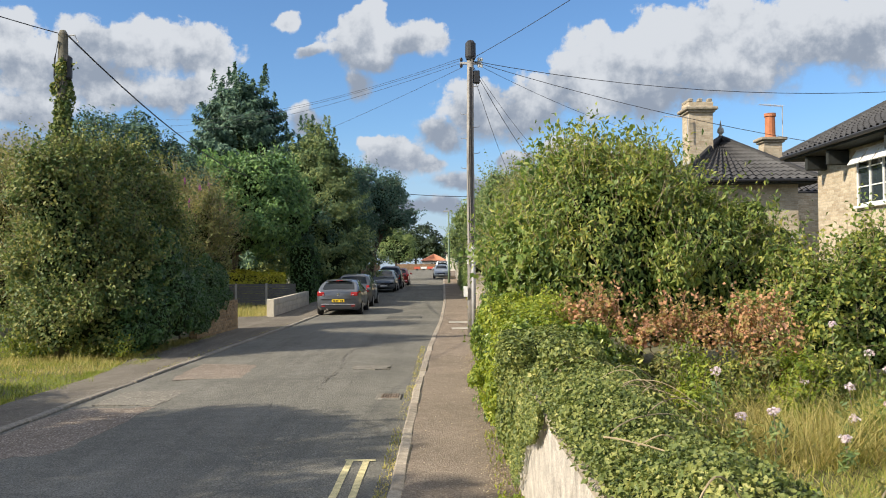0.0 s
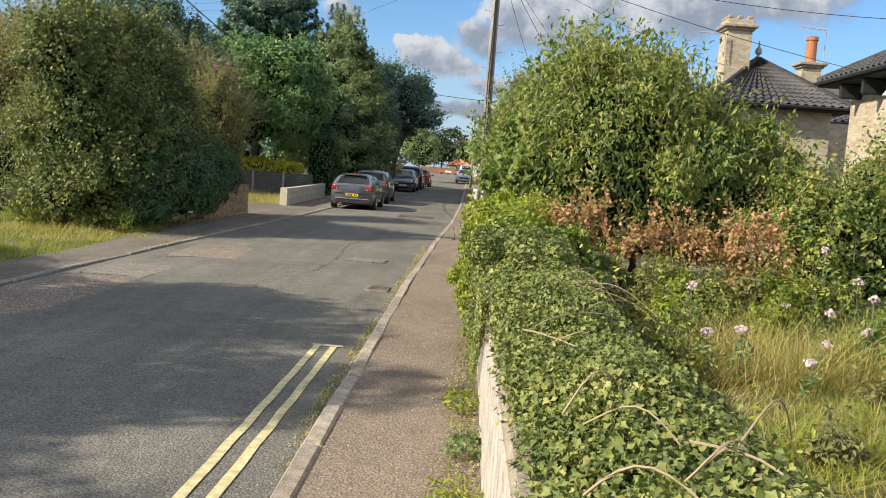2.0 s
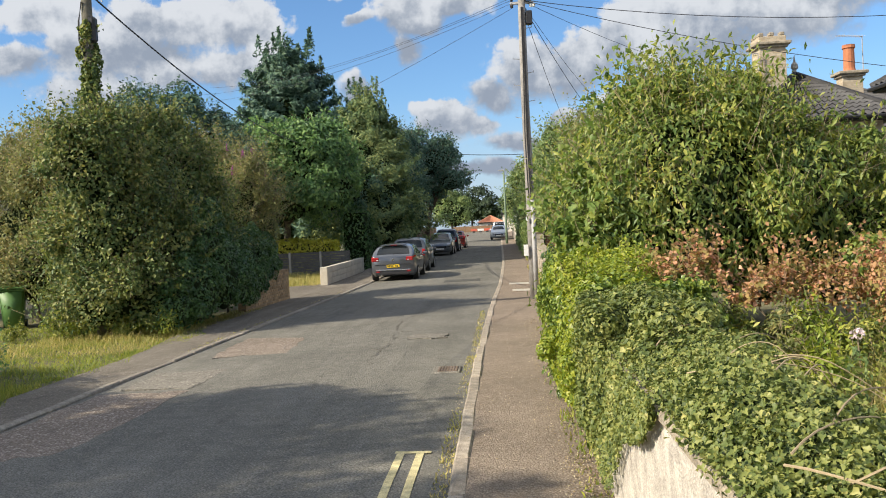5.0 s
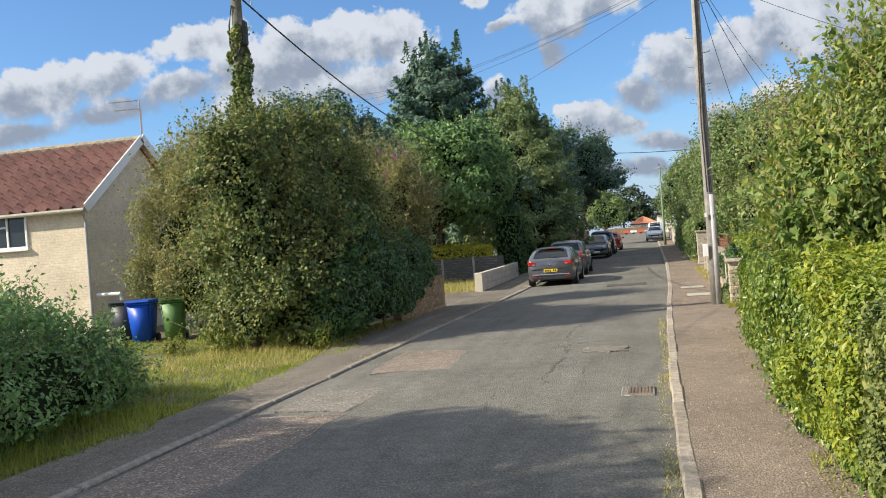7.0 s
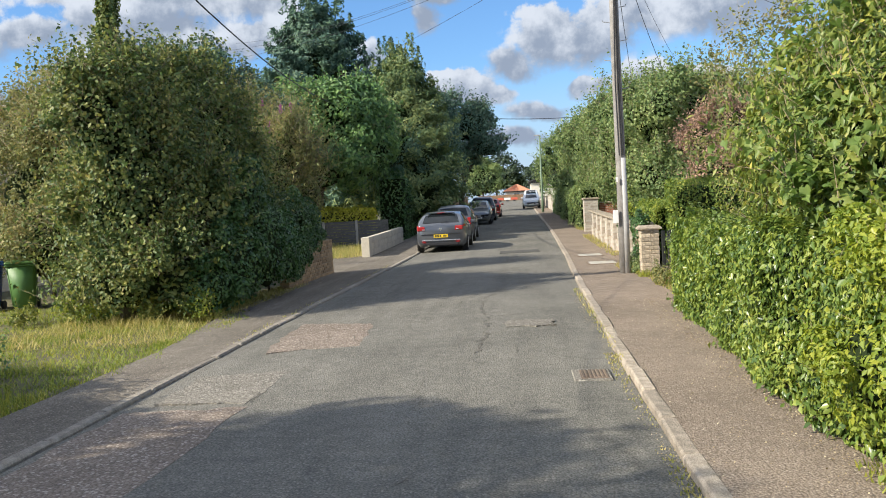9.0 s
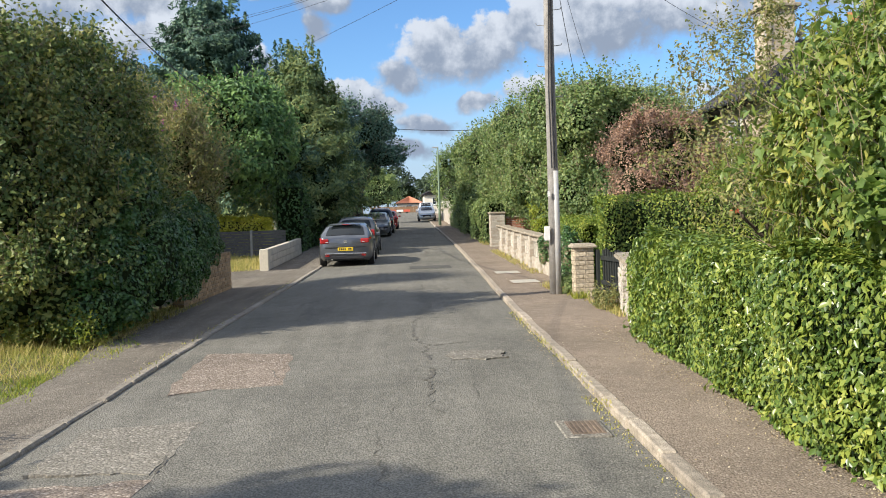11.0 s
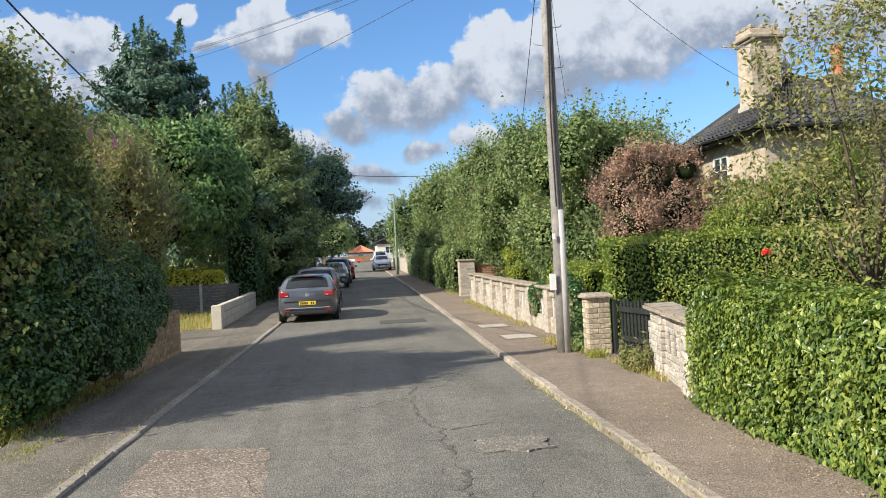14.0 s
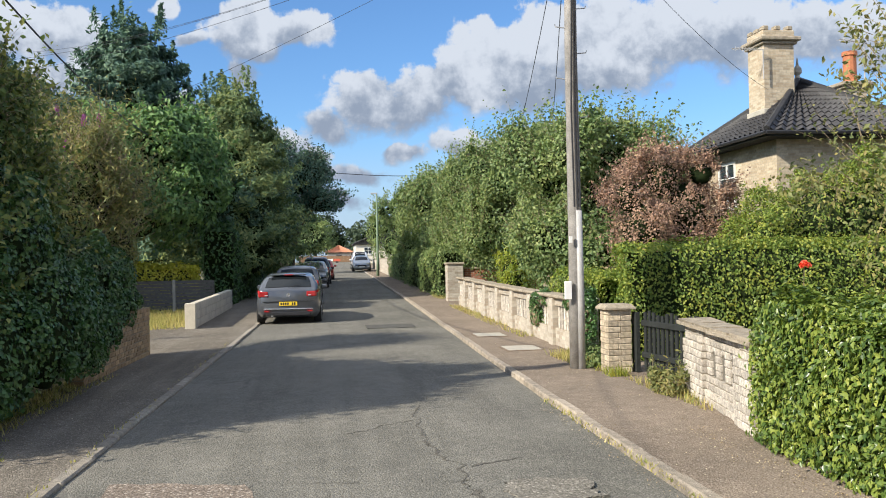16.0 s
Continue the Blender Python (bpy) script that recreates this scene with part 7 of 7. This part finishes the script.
car(-0.1, 99.5, 180, car_paint("white_van_paint", (0.75, 0.75, 0.75), 0.0), "white van parked behind the silver car", 4.8, 0.9, 1.8, 0.5, "van")


# ---- small ironwork ----
def drain():
    d = thing("drain_grate", (-0.83, 12.62, 0.0), "rusty iron gully grate in the gutter", "drain")
    part("surround", boxm(-0.17, 0.2, -0.26, 0.26, -0.05, 0.012, bevel=0.01), ROAD_FADED, d, "worn tarmac surround")
    part("frame", boxm(-0.1, 0.17, -0.2, 0.2, -0.04, 0.016, bevel=0.004), RUST, d)
    for i in range(7):
        part("bar", boxm(-0.085 + i * 0.037, -0.062 + i * 0.037, -0.18, 0.18, 0.0, 0.022, bevel=0.003), RUST, d)


drain()
for x, y in ((0.56, 25.85), (0.5, 28.85)):
    hc = thing("manhole_cover", (x, y, gz(y) + 0.062), "pale concrete inspection cover in the pavement", "manhole cover")
    part("cover", boxm(-0.32, 0.32, -0.4, 0.4, -0.03, 0.012, bevel=0.005), CONC, hc)
    part("frame", boxm(-0.36, 0.36, -0.44, 0.44, -0.035, 0.008, bevel=0.004), RUST, hc)


# ---- grass, weeds, flowers ----
def scatter(name, x0, x1, y0, y1, n, H, Wd, mat, seed, z, label, lean=0.35, keepf=None):
    r = rng(seed)
    P = np.stack([r.uniform(x0, x1, n), r.uniform(y0, y1, n), np.zeros(n)], 1)
    d = 0.6 * lumps(P, 1.3, seed + 1) + 0.6 * lumps(P, 7.0, seed + 4)
    keep = r.random(n) < np.clip(0.65 + 0.55 * d, 0.05, 1)
    if keepf is not None:
        keep &= keepf(P)
    P = P[keep]
    P[:, 2] = z if not callable(z) else [z(q) for q in P[:, 1]]
    h = H * np.clip(0.8 + 0.6 * d[keep], 0.25, 2)
    ob = part(name, blades_mesh(name, P, h, Wd, mat, seed + 2, lean), None)
    return tagged(ob, label, "grass", kind="stuff")


def off_path(P):
    return P[:, 0] < np.interp(P[:, 1], [-30, 15, 18.5, 40], [-6.15, -6.2, -6.7, -6.9]) + 0.1 * np.sin(P[:, 1] * 3)


scatter("lawn_grass", 1.3, 7.5, 2.0, 11.0, 110000, 0.16, 0.005, GRASS, 201, 0.3, "short mixed garden grass behind the wall", 1.4)
scatter("lawn_grass", 1.5, 7.0, 2.6, 8.4, 34000, 0.17, 0.0045, STRAW, 202, 0.3, "dry straw-coloured grass in the garden", 1.3)
scatter("lawn_grass", 1.5, 4.6, 6.4, 8.8, 9000, 0.42, 0.005, STRAW, 232, 0.3, "heap of tall dry grass in front of the shrubs", 1.2)
scatter("lawn_grass", 3.6, 7.0, 6.2, 9.6, 14000, 0.36, 0.0036, GRASS, 233, 0.3, "long green grass below the roses", 1.1)
scatter("verge_grass", -13.5, -6.1, 11.5, 21.5, 52000, 0.09, 0.007, GRASS, 203, -0.03, "short yellow-green verge grass", 0.9, keepf=off_path)
scatter("verge_grass", -12, -6.0, 6.0, 12.5, 26000, 0.16, 0.006, GRASS, 204, -0.03, "shaded verge grass beside the pavement", keepf=off_path)
scatter("verge_grass", -9.5, -6.3, 15.6, 19.2, 6000, 0.2, 0.007, STRAW, 205, -0.03, "tall seeding grass at the foot of the bush", 1.0, keepf=off_path)
scatter("verge_grass", -11, -7.0, 28.5, 41.3, 14000, 0.3, 0.009, STRAW, 206, lambda y: gz(y) - 0.02, "dry grass patch beside the block wall", keepf=lambda P: (P[:, 0] < -7.1) & ((P[:, 1] > 33.2) | (P[:, 0] < -9.1)))
for i, (x0, x1, y0, y1, n, h) in enumerate([(-0.6, -0.46, 5, 13.8, 1500, 0.034), (-0.54, -0.43, 13, 20, 450, 0.034), (0.42, 0.6, 4.5, 9.5, 700, 0.05), (1.02, 1.5, 18.8, 21.4, 1100, 0.14), (0.75, 1.25, 22.9, 24.8, 700, 0.18), (1.05, 1.4, 28, 40, 1600, 0.13), (0.9, 1.2, 21.6, 23.2, 900, 0.2), (-5.3, -5.2, 15, 30, 260, 0.04), (1.2, 1.9, 43.5, 46, 900, 0.3)]):
    scatter("weeds", x0, x1, y0, y1, n, h, 0.007, GRASS if i in (2, 6) else STRAW, 210 + i, lambda y: gz(y) + (0.06 if i else -0.01), "dry weeds along the pavement's edge", 0.6)
shrub("weed_clump", (0.98, 22.75, 0.06), [(0.98, 22.7, 0.2, 0.18, 0.2, 0.22)], 900, 0.06, 0.02, [LEAF_TREE], 221, "green weeds at the foot of the pole", "weeds", core=0, trunk=0)
shrub("weed_clump", (1.18, 20.1, 0.06), [(1.15, 20.1, 0.16, 0.22, 0.4, 0.2)], 1100, 0.07, 0.025, [LEAF_BUDDLEIA], 222, "straggling weeds at the foot of the wall", "weeds", core=0, trunk=0, sprays=0.3, spray_len=0.2)
for i, (x, y, s_) in enumerate([(0.5, 3.3, 0.1), (0.47, 4.3, 0.13), (0.52, 5.3, 0.1), (0.5, 6.3, 0.12)]):
    shrub("weed_clump", (x, y, 0.06), [(x, y, 0.06 + s_ * 0.5, s_ * 1.3, s_ * 1.8, s_ * 0.6)], 260, 0.05, 0.016, [LEAF_PRIVET if i % 2 else LEAF_TREE], 224 + i, "low green weeds at the foot of the garden wall", "weeds", "weeds by the wall", core=0, trunk=0, sprays=0.3, spray_len=0.1)
shrub("wall_ivy", (1.25, 24.3, 0.06), [(1.3, 24.2, 0.7, 0.2, 0.6, 0.55), (1.35, 24.9, 0.95, 0.22, 0.5, 0.25), (1.25, 23.9, 0.3, 0.2, 0.4, 0.3)], 2600, 0.06, 0.05, [LEAF_DARKIVY], 223, "dark ivy over the end of the pierced wall", "climber", core=0.6, trunk=0)

shrub("wall_ivy", (1.3, 27.5, 0.06), [(1.42, 27.4, 0.9, 0.24, 0.6, 0.22), (1.34, 27.8, 0.55, 0.16, 0.4, 0.4)], 1500, 0.06, 0.05, [LEAF_DARKIVY], 229, "ivy patch hanging over the pierced wall", "climber", core=0.6, trunk=0)
fl = rng(230)
for i, (x, y, z) in enumerate([(2.35, 7.4, 0.95), (2.25, 6.5, 0.72), (2.5, 6.5, 0.75), (4.0, 8.8, 1.25), (4.1, 7.9, 0.9), (3.75, 7.2, 0.7), (3.95, 7.2, 0.72), (3.6, 7.6, 0.78), (4.45, 8.2, 1.0), (2.9, 6.2, 0.6), (4.3, 7.7, 0.95), (4.5, 7.5, 0.92), (3.4, 8.1, 0.75), (4.7, 8.4, 1.05), (4.15, 8.35, 1.0), (3.3, 6.9, 0.62)]):
    f = thing("soapwort_flower", (x, y, 0.3), "pale pink flower cluster on a leafy stem", "flower", "pink garden flowers")
    part("stem", tube(bmesh.new(), [(0, 0, 0), (0.02, 0.01, (z - 0.3) * 0.6), (0.0, 0.0, z - 0.3)], 0.005, 5), TWIG, f)
    part("petals", crown_mesh("petals", [(0, 0, z - 0.28, 0.045, 0.045, 0.035)], 60, 0.026, 0.021, [PETAL], 231 + i, core=0, depth=0.6), None, f)
    part("leaves", crown_mesh("stem_leaves", [(0, 0, (z - 0.3) * 0.5, 0.1, 0.1, (z - 0.3) * 0.45)], 60, 0.07, 0.025, [LEAF_TREE], 251 + i, core=0, depth=0.8), None, f)
for i, (x, y, z) in enumerate([(-7.3, 25.6, 4.4), (-7.2, 26.2, 4.5), (-8.0, 26.4, 4.7), (-7.0, 26.8, 3.9), (-7.5, 25.2, 3.9)]):
    f = thing("buddleia_flower", (x, y, z - 0.2), "purple buddleia flower spike above the leaves", "flower", "buddleia flowers")
    part("spike", crown_mesh("spike", [(0, 0, 0.12, 0.05, 0.05, 0.16)], 90, 0.03, 0.025, [PETAL_PURPLE], 271 + i, core=0, depth=0.6), None, f)
rf = thing("red_flower", (4.05, 21.9, 0), "single red poppy-like flower over the hedge", "flower")
part("stem", tube(bmesh.new(), [(0, 0, 0), (0, 0.05, 1.0), (0, 0, 1.58)], 0.006, 5), TWIG, rf)
part("petals", crown_mesh("red_petals", [(0, 0, 1.6, 0.07, 0.07, 0.05)], 40, 0.07, 0.06, [PETAL_RED], 281, core=0, depth=0.4), None, rf)

r_ = rng(290)
LP = np.concatenate([np.stack([r_.normal(-0.54, 0.04, 500), r_.uniform(3, 20, 500), np.full(500, 0.012)], 1), np.stack([r_.normal(0.5, 0.08, 2600), r_.uniform(2.0, 8, 2600), np.full(2600, 0.074)], 1), np.stack([r_.normal(0.5, 0.1, 1800), r_.uniform(6, 18, 1800), np.full(1800, 0.075)], 1), np.stack([r_.uniform(-0.4, 1.2, 1400), r_.uniform(3, 27, 1400), np.full(1400, 0.072)], 1), np.stack([r_.uniform(-6.6, -5.2, 200), r_.uniform(15, 28, 200), np.full(200, 0.045)], 1)])
LV, LF = leaf_set(LP, np.tile([0, 0, 1.0], (len(LP), 1)), 0.017, 0.012, r_, 0, 0.2)
lm = tri_mesh("leaf_litter", LV, LF)
lm.materials.append(LITTER)
tagged(part("leaf_litter", lm, None), "scattered dry fallen leaves on the pavement", "leaves", kind="stuff")

STEM = plain("dead_stem", (0.36, 0.28, 0.17), 0.8, vary=0.2)
# weeds at the foot of the bush and along the verge's edge
for i in range(12):
    x, y = -6.75 - 0.33 * i + fl.normal(0, 0.15), 18.15 + 0.06 * i + fl.normal(0, 0.2)
    s_ = fl.uniform(0.13, 0.3)
    shrub("weed_clump", (x, y, -0.02), [(x, y, s_ * 0.7, s_ * 1.1, s_, s_)], 420, 0.055, 0.024, [LEAF_BIND if i % 3 else LEAF_PRIVET], 310 + i, "yellow-green weeds at the foot of the bush", "weeds", "weeds by the bush", core=0, trunk=0, sprays=0.4, spray_len=0.2)
scatter("verge_grass", -6.45, -5.85, 6, 19, 9000, 0.07, 0.006, GRASS, 330, 0.02, "low grass creeping over the pavement's edge", 0.8, keepf=lambda P: P[:, 0] < -6.1 + 0.14 * np.sin(P[:, 1] * 1.9) + 0.08 * np.sin(P[:, 1] * 5.3))
scatter("verge_grass", -7.0, -6.4, 18, 24, 2500, 0.12, 0.006, STRAW, 331, 0.02, "dry grass under the ivy", 0.8)

for i, (x, y, h_, mat_) in enumerate([(1.75, 7.9, 0.55, LEAF_BIND), (2.2, 7.6, 0.5, LEAF_PRIVET), (2.7, 8.2, 0.5, LEAF_BIND), (3.2, 7.9, 0.45, LEAF_PRIVET), (3.9, 8.6, 0.6, LEAF_SHRUB), (4.4, 8.0, 0.5, LEAF_SHRUB), (2.0, 6.6, 0.4, LEAF_BIND), (3.9, 7.3, 0.4, LEAF_SHRUB), (4.9, 8.6, 0.6, LEAF_BIND), (1.7, 8.6, 0.7, LEAF_PRIVET)]):
    shrub("garden_weed", (x, y, 0.3), [(x, y, 0.3 + h_ * 0.5, 0.24, 0.24, h_ * 0.5)], 1100, 0.06, 0.024, [mat_], 340 + i, "straggling garden weed among the long grass", "weeds", "garden weeds", core=0, trunk=0, sprays=0.5, spray_len=0.25, depth=0.8)
gw = rng(401)
for i in range(22):
    # leafy weeds fill the foot of the shrubs and dot the grass
    back = i < 8
    x, y = (1.5 + 0.33 * i, 8.45 + gw.normal(0, 0.12)) if back else (gw.uniform(1.8, 5.2), gw.uniform(4.6, 8.0))
    h_ = gw.uniform(0.55, 0.8) if back else gw.uniform(0.16, 0.34)
    w_ = 0.3 if back else gw.uniform(0.16, 0.3)
    shrub("garden_weed", (x, y, 0.3), [(x, y, 0.3 + h_ * 0.5, w_, w_, h_ * 0.5)], 1100 if back else 420, 0.06, 0.022, [(LEAF_PRIVET, LEAF_BIND, LEAF_BUDDLEIA)[i % 3]], 402 + i, "leafy green and straw weed among the grass", "weeds", "garden weeds", core=0, trunk=0, sprays=0.5, spray_len=0.2, depth=0.85)
vines = thing("dead_stems", (0, 0, 0), "pale dead bramble stems lying over the ivy", "stems")
vr = rng(77)
for i in range(26):
    x, y, b = 0.68 + vr.uniform(0, 0.4), vr.uniform(1.8, 7.2), vr.normal(0, 0.45)
    ln, arch = vr.uniform(0.25, 0.6), vr.uniform(0.05, 0.14)
    pts = [(x + ln * t, y + b * t + 0.06 * math.sin(t * 3 + i), 1.12 + arch * math.sin(3 * t) - 0.14 * t * t + 0.008 * math.sin(9 * t + i)) for t in np.linspace(0, 1, 12)]
    part("stem", tube(bmesh.new(), pts, [0.0042 - 0.0024 * t for t in np.linspace(0, 1, 12)], 5), STEM, vines)

# shade tree beside the start of the road
big_tree(-13.2, 3.35, [(-13.2, 7.7, 4.0, 1.5, 1.3, 1.7), (-13.7, 4.55, 6.2, 2.6, 2.4, 2.4), (-12.1, 5.75, 5.6, 1.8, 1.5, 1.6), (-12.2, 1.95, 5.6, 2.4, 2.4, 2.4), (-15.2, 0.35, 6.4, 2.6, 2.6, 2.6), (-15.7, 4.95, 4.6, 2.4, 2.2, 2.2), (-11.5, -1.25, 5.2, 2.4, 2.4, 2.4), (-14.3, 6.95, 5.0, 1.6, 1.3, 1.6)], 30000, 0.22, [LEAF_TREE, INNER], 300, "broad green tree shading the road's start", trunk=0.3)

kerb_run(1, -8, 90, "pale worn concrete kerb stones along the pavement")
kerb_run(-1, -8, 90, "low flush concrete kerb stones along the gutter")
